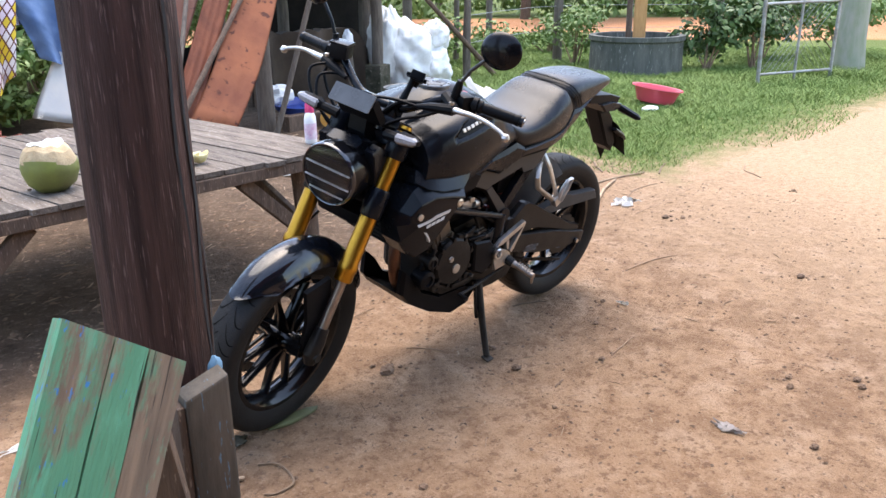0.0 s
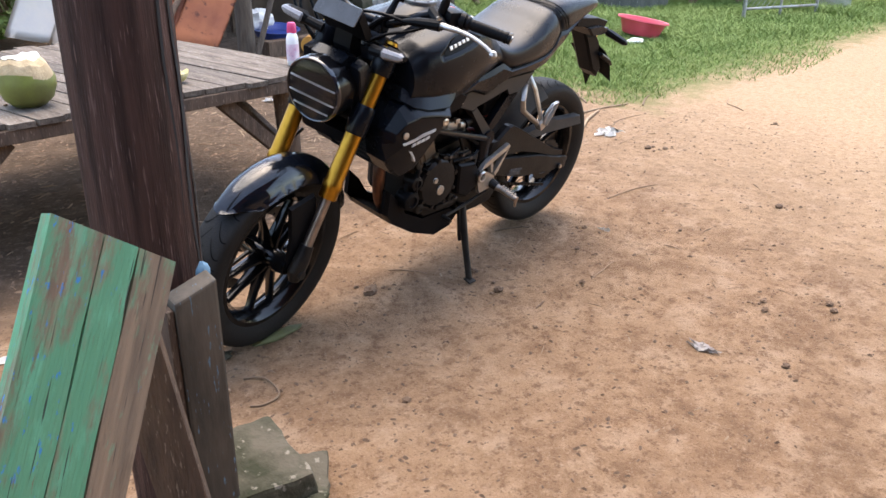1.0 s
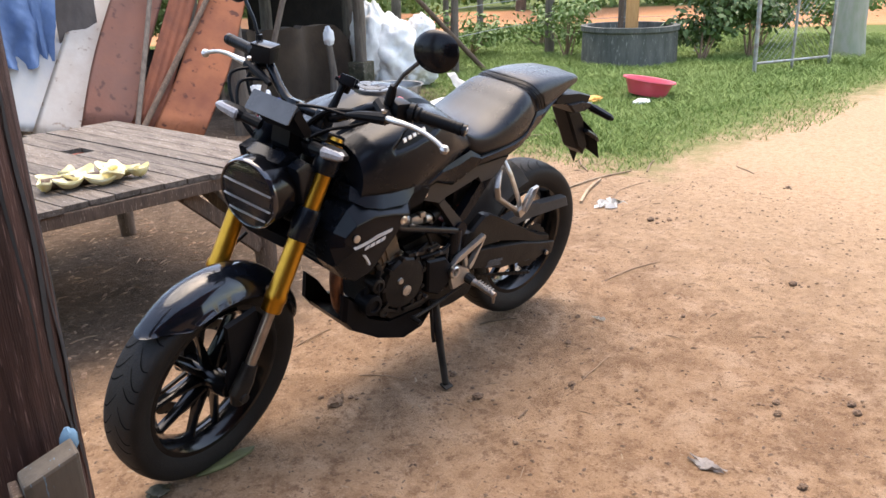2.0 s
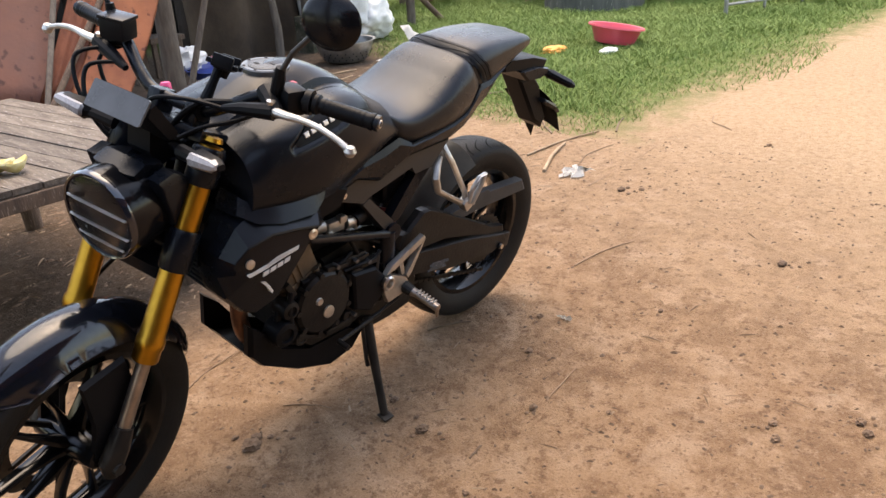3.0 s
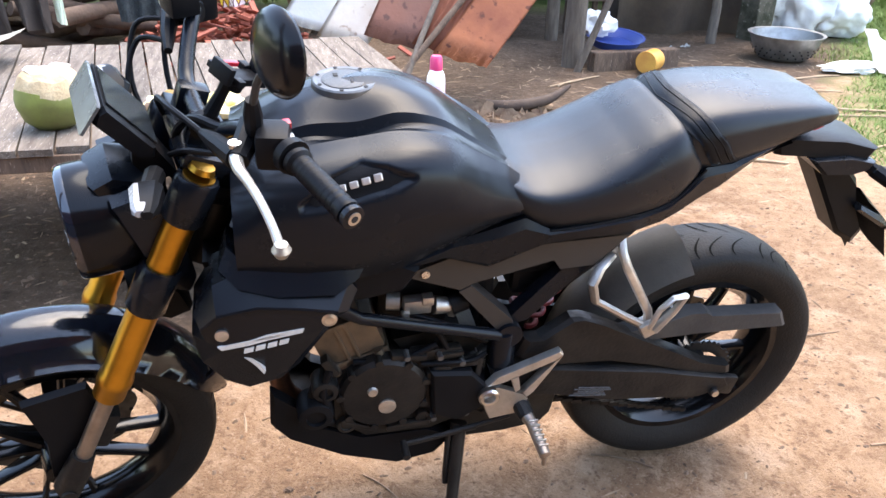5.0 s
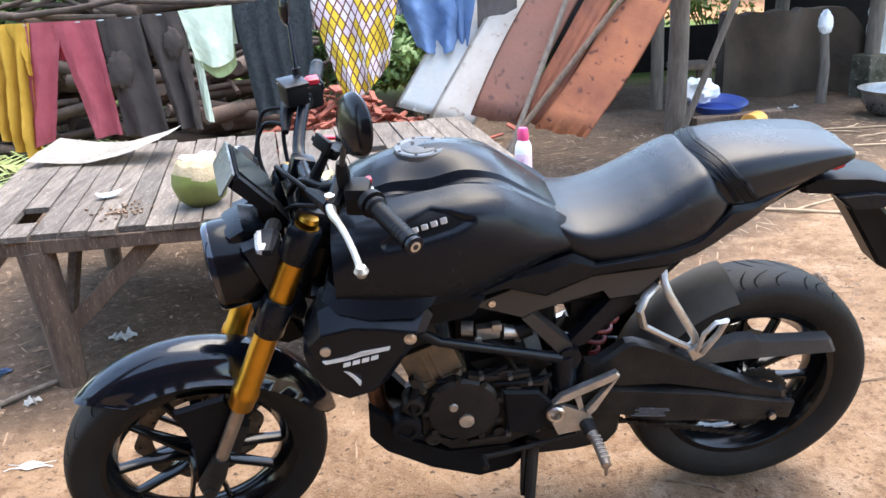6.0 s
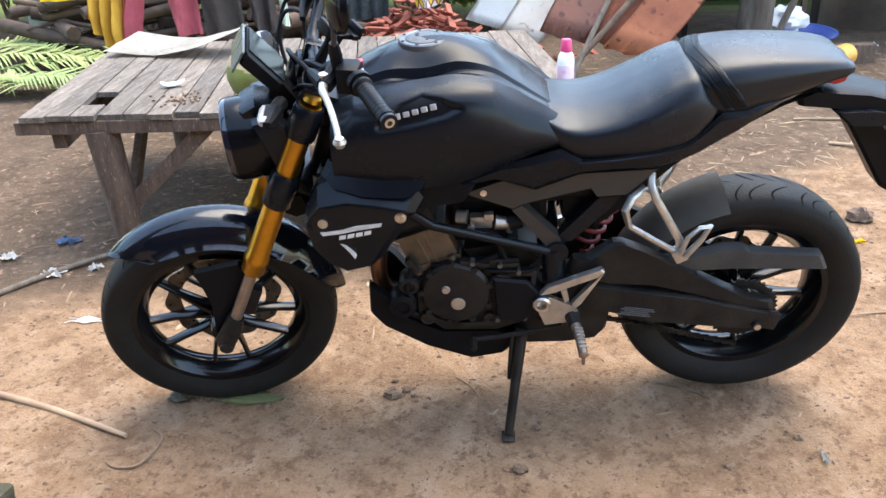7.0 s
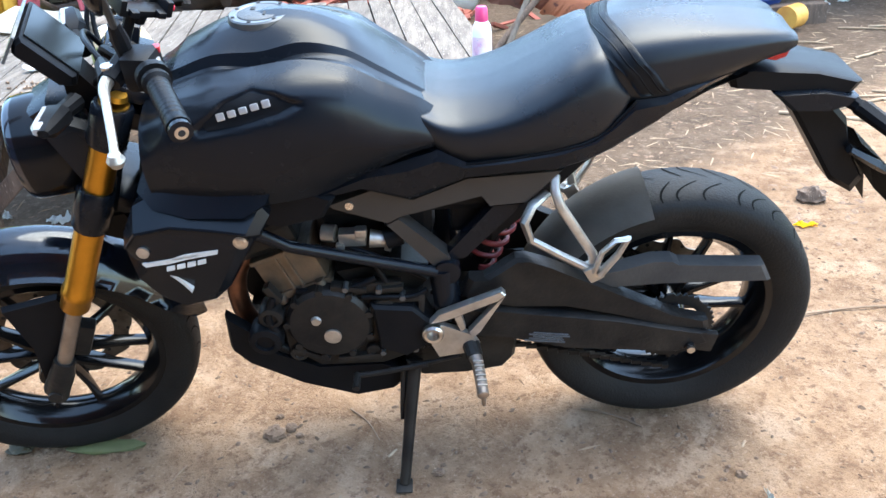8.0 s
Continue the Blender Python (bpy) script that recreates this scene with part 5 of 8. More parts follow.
# engine
bm = BM()
add_plate(bm, [(-0.16, 0.46), (-0.10, 0.50), (0.03, 0.50), (0.14, 0.475), (0.17, 0.40), (0.14, 0.33), (0.05, 0.295), (-0.09, 0.295), (-0.155, 0.35)], [-0.115, -0.10, 0.10, 0.13], [0.94, 1, 1, 0.9])
engine = part("crankcase", bm, "dusty_black", bike, "dusty black engine crankcase", 25)
cm = Matrix.Translation((-0.052, -0.115, 0.425)) @ Matrix.Rotation(radians(90), 4, "X")
bm = BM()
add_lathe(bm, [(0.09, -0.01), (0.088, 0.010), (0.080, 0.018), (0.06, 0.020), (0.03, 0.022), (0.0, 0.022)], 40, cm)
cover = part("generator_cover", bm, "dusty_black", engine, "round generator cover", 30)
bm = BM()
add_lathe(bm, [(0.0, 0.0215), (0.0175, 0.0215), (0.0175, 0.026), (0.015, 0.027), (0.0, 0.027)], 24, cm @ Matrix.Translation((0.005, -0.023, 0)))
part("inspection_cap", bm, "alu", cover, "bright slotted inspection cap", 30)
bm = BM()
add_lathe(bm, [(0.0, 0.0215), (0.011, 0.0215), (0.009, 0.027), (0.0, 0.027)], 18, cm @ Matrix.Translation((-0.024, 0.019, 0)))
part("timing_plug", bm, "alu", cover, "", 30)
for k in range(9):
    bm = BM()
    a = 0.3 + 2 * math.pi * k / 9
    p = cm @ V(0.086 * math.cos(a), 0.086 * math.sin(a), 0.0)
    add_tube(bm, [p + V(0, 0.005, 0), p + V(0, -0.020, 0)], 0.0075, 10)
    part("cover_bolt", bm, "dusty_black", cover, "", 40)
bm = BM()
add_plate(bm, [(0.035, 0.48), (0.12, 0.47), (0.155, 0.43), (0.15, 0.37), (0.10, 0.335), (0.045, 0.36)], [-0.10, -0.135, -0.142], [1, 0.97, 0.88])
part("sprocket_cover", bm, "black_plastic", engine, "", 25)
bm = BM()
add_plate(bm, [(-0.03, 0.53), (0.10, 0.55), (0.15, 0.50), (0.12, 0.47), (0.0, 0.485)], [-0.09, 0.09])
add_box(bm, (0.05, -0.11, 0.505), (0.10, 0.02, 0.03), None, 0.006)
part("gearbox_top", bm, "dusty_black", engine)
tilt = Matrix.Translation((-0.115, 0, 0.535)) @ Matrix.Rotation(radians(-20), 4, "Y")
bm = BM()
add_box(bm, (0, 0, 0), (0.125, 0.20, 0.115), None, 0.012)
bm.transform(tilt)
cyl = part("cylinder", bm, "cylinder", engine, "heat-tinted brown cylinder block", 25)
for i in range(4):
    bm = BM()
    if i < 2:
        add_box(bm, (-0.012 + 0.020 * i, 0, 0.0), (0.007, 0.208, 0.112), None, 0.002)
    elif i == 2:
        add_box(bm, (0, 0, -0.040), (0.131, 0.210, 0.018), None, 0.003)
    else:
        add_box(bm, (0, 0, 0.052), (0.129, 0.206, 0.010), None, 0.003)
    bm.transform(tilt)
    part("cylinder_rib", bm, "cylinder", cyl)
for dx in (-0.045, 0.045):
    bm = BM()
    add_tube(bm, [tilt @ V(dx, -0.105, -0.052), tilt @ V(dx, -0.105, -0.028)], 0.010, 10)
    part("cylinder_boss", bm, "cylinder", cyl, "", 40)
bm = BM()
add_box(bm, (-0.02, 0, 0.085), (0.13, 0.18, 0.06), None, 0.014)
bm.transform(tilt)
part("cylinder_head", bm, "dusty_black", engine)
for sy in (-1, 1):
    bm = BM()
    add_tube(bm, [(-0.045, sy * 0.085, 0.622), (-0.02, sy * 0.090, 0.622)], 0.017, 14)
    add_box(bm, (0.012, sy * 0.092, 0.614), (0.052, 0.026, 0.030), None, 0.004)
    add_box(bm, (0.030, sy * 0.100, 0.630), (0.022, 0.020, 0.018), None, 0.003)
    add_tube(bm, [(0.045, sy * 0.094, 0.610), (0.075, sy * 0.094, 0.606)], [0.018, 0.015], 14)
    add_box(bm, (0.082, sy * 0.096, 0.600), (0.014, 0.016, 0.034), Matrix.Rotation(0.3, 3, "Y"), 0.003)
    add_box(bm, (-0.012, sy * 0.104, 0.600), (0.016, 0.012, 0.016), None, 0.003)
    part("throttle_body", bm, "alu", engine, "grey cast throttle body", 30)
    bm = BM()
    add_tube(bm, [(0.075, sy * 0.094, 0.608), (0.105, sy * 0.090, 0.616)], 0.022, 14)
    part("intake_rubber", bm, "black_plastic", engine, "", 30)
bm = BM()
add_box(bm, (0.12, 0, 0.645), (0.10, 0.15, 0.10), None, 0.02)
add_box(bm, (0.08, 0, 0.712), (0.40, 0.17, 0.11), None, 0.015)
add_box(bm, (0.25, 0, 0.66), (0.10, 0.15, 0.12), None, 0.015)
add_box(bm, (0.01, 0, 0.60), (0.14, 0.13, 0.13), None, 0.015)
part("air_box", bm, "black_plastic", bike)
bm = BM()
add_tube(bm, [(-0.19, -0.02, 0.55), (-0.235, -0.03, 0.515), (-0.25, -0.04, 0.45), (-0.235, -0.04, 0.37), (-0.17, -0.02, 0.31), (-0.05, 0.02, 0.28), (0.15, 0.08, 0.26)], 0.021, 14, smooth_steps=5)
part("exhaust_pipe", bm, "header", bike, "heat-browned exhaust header pipe", 60)
bm = BM()
add_tube(bm, [(0.10, 0.09, 0.27), (0.14, 0.11, 0.275), (0.30, 0.13, 0.30), (0.345, 0.135, 0.31), (0.35, 0.135, 0.31)], [0.03, 0.06, 0.066, 0.055, 0.03], 18, squash=0.9)
part("silencer", bm, "dusty_black", bike, "short black silencer", 40)
# belly pan
bm = BM()
PAN = [(-0.268, 0.44), (-0.272, 0.352), (-0.242, 0.312), (-0.132, 0.243), (-0.013, 0.198), (0.07, 0.215), (0.11, 0.262), (0.05, 0.292), (-0.09, 0.29), (-0.18, 0.335), (-0.225, 0.40)]
for sy in (-1, 1):
    add_plate(bm, PAN, [sy * 0.084, sy * 0.100, sy * 0.112], [1, 1, 0.95])
add_plate(bm, [(-0.258, 0.338), (-0.242, 0.312), (-0.132, 0.243), (-0.013, 0.198), (0.07, 0.215), (0.10, 0.255), (0.04, 0.250), (-0.10, 0.262), (-0.215, 0.322)], [-0.09, 0.09])
belly = part("belly_pan", bm, "black_plastic", bike, "black plastic belly pan", 25)
bm = BM()
add_lathe(bm, [(0.022, -0.004), (0.026, 0.0), (0.022, 0.004), (0.018, 0.0)], 24, Matrix.Translation((-0.20, -0.116, 0.392)) @ Matrix.Rotation(radians(90), 4, "X") @ Matrix.Diagonal((0.75, 1.2, 1, 1)), closed=True)
part("hose_ring", bm, "black_satin", belly, "", 40)
bm = BM()
add_box(bm, (0.0, -0.10, 0.31), (0.055, 0.015, 0.012), Matrix.Rotation(radians(-8), 3, "Y"), 0.003)
part("footrest_bracket", bm, "white_mark", engine, "bright bracket end")
# ribs, bosses, clamps and leads on the engine's left side
for x, z, r, d, mt in ((0.060, 0.455, 0.030, 0.020, "dusty_black"), (0.098, 0.392, 0.040, 0.014, "black_plastic"), (-0.165, 0.455, 0.026, 0.030, "dusty_black"), (-0.185, 0.395, 0.036, 0.034, "black_plastic"), (-0.125, 0.345, 0.020, 0.016, "dusty_black"), (0.03, 0.345, 0.016, 0.016, "dusty_black")):
    bm = BM()
    add_lathe(bm, [(r, -0.02), (r, d * 0.6), (r * 0.9, d * 0.9), (r * 0.55, d), (r * 0.5, d * 0.8), (0.0, d * 0.8)], 22, Matrix.Translation((x, -0.112, z)) @ Matrix.Rotation(radians(90), 4, "X"))
    part("engine_boss", bm, mt, engine, "", 30)
for x, z, w, h, a in ((-0.005, 0.512, 0.070, 0.012, 8), (0.075, 0.508, 0.055, 0.010, -4), (0.105, 0.482, 0.060, 0.014, 0), (-0.10, 0.342, 0.080, 0.012, 22), (0.00, 0.328, 0.090, 0.014, -4), (-0.155, 0.505, 0.045, 0.016, 60), (0.135, 0.455, 0.012, 0.075, 6)):
    bm = BM()
    add_box(bm, (x, -0.118, z), (w, 0.022, h), Matrix.Rotation(radians(a), 3, "Y"), 0.003)
    part("engine_rib", bm, "dusty_black", engine, "", 30)
for x, z in ((-0.01, 0.517), (0.055, 0.51), (0.10, 0.49), (0.13, 0.40), (0.05, 0.345), (0.118, 0.350)):
    bm = BM()
    add_tube(bm, [(x, -0.112, z), (x, -0.136, z)], 0.006, 8)
    part("engine_bolt", bm, "cap_metal", engine, "", 40)
for line, r in (([(0.02, -0.122, 0.488), (0.07, -0.130, 0.492), (0.12, -0.126, 0.488), (0.15, -0.12, 0.50)], 0.0055), ([(-0.155, -0.125, 0.50), (-0.170, -0.135, 0.455), (-0.160, -0.13, 0.41)], 0.008),
                ([(-0.06, -0.10, 0.60), (-0.01, -0.115, 0.595), (0.04, -0.112, 0.575), (0.07, -0.118, 0.52)], 0.006)):
    bm = BM()
    add_tube(bm, line, r, 8, smooth_steps=4)
    part("engine_lead", bm, "black_plastic", engine, "", 60)
# starter, hoses
bm = BM()
add_tube(bm, [(-0.17, -0.105, 0.47), (-0.19, -0.115, 0.42), (-0.17, -0.11, 0.36), (-0.12, -0.105, 0.33)], 0.011, 10, smooth_steps=4)
add_tube(bm, [(-0.11, -0.11, 0.50), (-0.02, -0.12, 0.505), (0.05, -0.115, 0.53)], 0.007, 8, smooth_steps=4)
add_tube(bm, [(-0.02, -0.09, 0.60), (0.06, -0.11, 0.575), (0.15, -0.115, 0.525)], 0.006, 8, smooth_steps=4)
part("engine_hose", bm, "black_plastic", engine, "", 60)

# footrests, gear lever and side stand
for sy in (-1, 1):
    y = sy * 0.142
    bm = BM()
    for bar in ([(0.150, 0.432), (0.168, 0.454), (0.294, 0.507), (0.302, 0.498), (0.290, 0.486), (0.180, 0.438)], [(0.302, 0.498), (0.290, 0.486), (0.228, 0.405), (0.236, 0.390), (0.250, 0.404)], [(0.200, 0.446), (0.214, 0.452), (0.222, 0.416), (0.212, 0.408)]):
        add_plate(bm, bar, [sy * 0.132, sy * 0.146, sy * 0.149], [1, 1, 0.96])
    add_plate(bm, [(0.14, 0.42), (0.175, 0.425), (0.236, 0.395), (0.252, 0.362), (0.232, 0.345), (0.165, 0.335), (0.15, 0.37)], [sy * 0.132, sy * 0.144], [1, 0.95])
    hang = part("footrest_hanger", bm, "alu", bike, "silver triangular footrest hanger", 35)
    bm = BM()
    add_lathe(bm, [(0.011, 0.0), (0.021, 0), (0.022, 0.012), (0.018, 0.016), (0.013, 0.015), (0.011, 0.008)], 20, Matrix.Translation((0.156, sy * 0.143, 0.408)) @ Matrix.Rotation(radians(-90 * sy), 4, "X"), closed=True)
    part("hanger_bolt", bm, "chrome", hang, "", 35)
    bm = BM()
    add_tube(bm, [(0.236, sy * 0.145, 0.358), (0.24, sy * 0.17, 0.352), (0.243, sy * 0.18, 0.350), (0.25, sy * 0.255, 0.335), (0.25, sy * 0.258, 0.334)], [0.014, 0.014, 0.012, 0.012, 0.006], 10)
    add_tube(bm, [(0.25, sy * 0.252, 0.335), (0.251, sy * 0.252, 0.305)], [0.006, 0.004], 8)
    peg = part("footrest", bm, "slider", hang, "worn ribbed metal footrest", 40)
    bm = BM()
    add_tube(bm, [(0.232, sy * 0.138, 0.362), (0.238, sy * 0.166, 0.353)], [0.019, 0.017], 12)
    part("footrest_collar", bm, "dusty_black", peg, "dark footrest pivot")
    for k in range(6):
        f = k / 5
        bm = BM()
        add_box(bm, (0.2445 + 0.005 * f, sy * (0.186 + 0.055 * f), 0.3605 - 0.011 * f), (0.020, 0.004, 0.006), None, 0.001)
        part("footrest_rib", bm, "alu", peg)
bm = BM()
add_plate(bm, [(0.10, 0.345), (0.325, 0.350), (0.333, 0.335), (0.327, 0.280), (0.305, 0.252), (0.22, 0.238), (0.12, 0.236), (0.09, 0.26)], [-0.095, -0.085, 0.085, 0.095], [0.92, 1, 1, 0.92])
part("exhaust_chamber", bm, "dusty_black", bike, "black exhaust chamber under the engine", 30)
bm = BM()
add_tube(bm, [(0.14, -0.135, 0.31), (0.05, -0.135, 0.292), (-0.01, -0.14, 0.288)], [0.007, 0.006, 0.006], 8)
add_tube(bm, [(-0.01, -0.135, 0.288), (-0.01, -0.175, 0.285)], 0.008, 10)
add_tube(bm, [(0.14, -0.135, 0.312), (0.21, -0.14, 0.335)], 0.005, 8)
part("gear_lever", bm, "dusty_black", bike, "black gear lever", 40)
bm = BM()
add_tube(bm, [(0.112, -0.11, 0.30), (0.108, -0.125, 0.27), (0.09, -0.185, 0.14), (0.076, -0.232, 0.046)], [0.018, 0.016, 0.0125, 0.012], 10)
add_box(bm, (0.075, -0.238, 0.042), (0.036, 0.034, 0.006), Matrix.Rotation(radians(9), 3, "X"), 0.003)
stand = part("side_stand", bm, "dusty_black", bike, "black side stand with a flat foot", 40)
bm = BM()
add_tube(bm, [(0.088, -0.122, 0.29), (0.080, -0.150, 0.19), (0.08, -0.157, 0.17)], 0.0065, 8)
part("stand_spring", bm, "dusty_black", stand)

# swing arm
for sy in (-1, 1):
    bm = BM()
    add_plate(bm, [(0.16, 0.455), (0.30, 0.438), (0.54, 0.397), (0.66, 0.366), (0.722, 0.352), (0.738, 0.325), (0.668, 0.302), (0.43, 0.328), (0.30, 0.366), (0.18, 0.385)], [sy * 0.088, sy * 0.12, sy * 0.126], [1, 1, 0.94])
    arm = part("swing_arm", bm, "dusty_black", bike, "black box-section swing arm", 25)
    bm = BM()
    add_plate(bm, [(0.215, 0.47), (0.232, 0.512), (0.262, 0.512), (0.322, 0.556), (0.345, 0.556), (0.385, 0.540), (0.659, 0.393), (0.725, 0.374), (0.73, 0.352), (0.65, 0.366), (0.53, 0.406), (0.425, 0.434), (0.31, 0.440)], [sy * 0.084, sy * 0.106, sy * 0.115], [1, 1, 0.95])
    part("swing_arm_brace", bm, "dusty_black", arm, "", 25)
    bm = BM()
    add_box(bm, (0.706, sy * 0.117, 0.330), (0.075, 0.016, 0.05), Matrix.Rotation(radians(12), 3, "Y"), 0.005)
    add_tube(bm, [(0.690, sy * 0.09, 0.318), (0.690, sy * 0.132, 0.318)], 0.012, 6)
    part("axle_adjuster", bm, "dusty_black", arm, "", 30)
    bm = BM()
    add_tube(bm, [(0.690, sy * 0.130, 0.318), (0.690, sy * 0.138, 0.318)], 0.0085, 10)
    part("axle_nut", bm, "chrome", arm)
    if sy < 0:
        bm = BM()
        for i in range(5):
            add_box(bm, (0.385 + 0.003 * i, -0.1265, 0.352 + 0.005 * i), (0.085 - 0.012 * (i % 3), 0.002, 0.0032), Matrix.Rotation(radians(8), 3, "Y"))
        part("swing_arm_decal", bm, "visor", arm, "worn pale decal stripes")
bm = BM()
add_plate(bm, [(0.40, 0.478), (0.45, 0.494), (0.53, 0.508), (0.595, 0.527), (0.635, 0.526), (0.65, 0.516), (0.820, 0.505), (0.840, 0.466), (0.62, 0.470), (0.43, 0.462)], [-0.066, -0.094, -0.1], [1, 1, 0.96])
part("chain_guard", bm, "guard_grey", bike, "dusty black chain guard", 25)
# hugger over the rear tyre
bm = BM()
rows = []
for i in range(15):
    a = radians(104 + 68 * i / 14)
    row = []
    for k in range(-6, 7):
        t = k / 6
        rr = 0.340 - 0.055 * abs(t) ** 2.2
        row.append(bm.verts.new((0.664 + rr * math.cos(a), 0.014 + 0.088 * t, 0.333 + rr * math.sin(a))))
    rows.append(row)
for a, b in zip(rows, rows[1:]):
    for k in range(12):
        bm.faces.new((a[k], a[k + 1], b[k + 1], b[k]))
bmesh.ops.solidify(bm, geom=list(bm.faces), thickness=0.004)
part("rear_hugger", bm, mat("dusty_grey_plastic", (0.085, 0.077, 0.067), 0.7, 0, (0.13, 0.115, 0.098), 8, 0.5, 0.05, 200), bike, "dusty grey inner mudguard over the rear tyre", 50)
bm = BM()
add_plate(bm, [(0.28, 0.72), (0.42, 0.78), (0.60, 0.86), (0.72, 0.905), (0.66, 0.88), (0.56, 0.82), (0.45, 0.745), (0.36, 0.65), (0.28, 0.58)], [-0.075, 0.075])
part("under_tail", bm, "black_plastic", bike)
# shock
bm = BM()
p0, p1 = V(0.255, -0.01, 0.49), V(0.335, -0.01, 0.66)
hel = []
for i in range(97):
    f = i / 96
    a = 2 * math.pi * 6 * f
    u, v = ring_frame(p1 - p0)
    hel.append(p0.lerp(p1, f) + (u * math.cos(a) + v * math.sin(a)) * 0.034)
add_tube(bm, hel, 0.006, 6)
shock = part("shock_absorber", bm, "spring", bike, "red coil spring of the rear shock", 60)
bm = BM()
add_tube(bm, [p0, p1], 0.02, 12)
part("shock_body", bm, "dusty_black", shock)
# pillion footrest brackets
for sy in (-1, 1):
    bm = BM()
    y = sy * 0.142
    add_tube(bm, [(0.380, sy * 0.11, 0.706), (0.350, sy * 0.13, 0.692), (0.335, y, 0.664), (0.348, y, 0.623), (0.412, y, 0.580), (0.468, y, 0.545)], [0.010, 0.011, 0.011, 0.011, 0.0115, 0.013], 8, squash=0.7)
    add_tube(bm, [(0.392, sy * 0.11, 0.742), (0.390, sy * 0.13, 0.722), (0.400, y, 0.695), (0.465, y, 0.585), (0.473, y, 0.545)], [0.009, 0.009, 0.0095, 0.0095, 0.012], 8, squash=0.7)
    add_box(bm, (0.468, sy * 0.145, 0.548), (0.030, 0.03, 0.034), Matrix.Rotation(radians(-30), 3, "Y"), 0.005)
    pb = part("pillion_bracket", bm, "alu", bike, "silver pillion footrest bracket", 35)
    bm = BM()
    add_tube(bm, [(0.468, sy * 0.158, 0.555), (0.478, sy * 0.162, 0.602), (0.500, sy * 0.165, 0.630), (0.522, sy * 0.167, 0.636), (0.508, sy * 0.165, 0.600), (0.478, sy * 0.160, 0.550)], [0.008, 0.008, 0.008, 0.009, 0.009, 0.011], 8, squash=0.7)
    part("pillion_footrest", bm, "alu", pb, "folded footrest", 35)

# tail tidy, plate and rear indicators
bm = BM()
add_plate(bm, [(0.69, 0.902), (0.723, 0.908), (0.85, 0.897), (0.930, 0.876), (0.918, 0.856), (0.86, 0.852), (0.80, 0.862), (0.757, 0.868), (0.70, 0.874)], [-0.066, -0.058, -0.02, 0.02, 0.058, 0.066], [0.9, 1, 1, 1, 1, 0.9])
tail = part("tail_bracket", bm, "black_plastic", bike, "black number plate carrier behind the seat", 25)
bm = BM()
add_plate(bm, [(0.772, 0.864), (0.862, 0.866), (0.925, 0.852), (0.915, 0.836), (0.880, 0.826), (0.812, 0.829)], [-0.078, -0.070, 0.070, 0.078], [0.86, 1, 1, 0.86])
part("carrier_block", bm, "black_satin", tail, "", 20)
bm = BM()
add_plate(bm, [(0.815, 0.832), (0.895, 0.830), (0.935, 0.79), (0.960, 0.72), (1.000, 0.655), (0.985, 0.625), (0.935, 0.655), (0.885, 0.73)], [-0.040, -0.030, 0.030, 0.040], [0.8, 1, 1, 0.8])
part("plate_stay", bm, "black_plastic", tail, "", 25)
bm = BM()
plate_rows = [[V(0.882, 0.062, 0.757), V(0.975, 0.062, 0.672), V(1.072, 0.062, 0.545)], [V(0.925, 0.020, 0.765), V(0.985, 0.020, 0.69), V(1.030, 0.020, 0.640)], [V(0.955, -0.030, 0.765), V(1.000, -0.030, 0.705), V(1.030, -0.030, 0.630)], [V(0.962, -0.058, 0.748), V(1.020, -0.058, 0.702), V(1.064, -0.058, 0.600)]]
add_strip(bm, plate_rows, cap=False)
bmesh.ops.solidify(bm, geom=list(bm.faces), thickness=0.005)
part("number_plate", bm, "dusty_black", tail, "dark bent back of the number plate")
bm = BM()
add_tube(bm, [(0.945, -0.050, 0.735), (1.00, -0.054, 0.705), (1.035, -0.052, 0.68)], [0.016, 0.022, 0.014], 6, squash=0.5)
part("plate_lamp", bm, "black_satin", tail, "", 30)
for sy in (-1, 1):
    bm = BM()
    add_tube(bm, [(0.890, sy * 0.040, 0.852), (0.915, sy * 0.062, 0.840), (0.930, sy * 0.075, 0.832)], [0.017, 0.014, 0.012], 8)
    ind = part("rear_indicator", bm, "black_plastic", tail, "black rear indicator stalk", 40)
    bm = BM()
    add_wedge(bm, V(0.922, sy * 0.066, 0.836), V(0.994, sy * 0.133, 0.793), ((0, 0.009, 0.009), (0.1, 0.014, 0.013), (0.85, 0.013, 0.011), (1, 0.006, 0.005)))
    part("indicator_housing", bm, "black_plastic", ind)
    bm = BM()
    add_wedge(bm, V(0.934, sy * 0.070, 0.836), V(0.998, sy * 0.129, 0.797), ((0, 0.007, 0.006), (0.1, 0.011, 0.010), (0.85, 0.010, 0.008), (1, 0.005, 0.004)))
    part("indicator_lens", bm, "lens" if sy > 0 else "guard_grey", ind)

# ---- platform table ----
TZ = 0.572
FL, FR, BR, BL = V(-1.70, 0.905, TZ), V(0.43, 0.93, TZ), V(0.255, 2.42, TZ), V(-1.93, 2.36, TZ)
rng = random.Random(4)


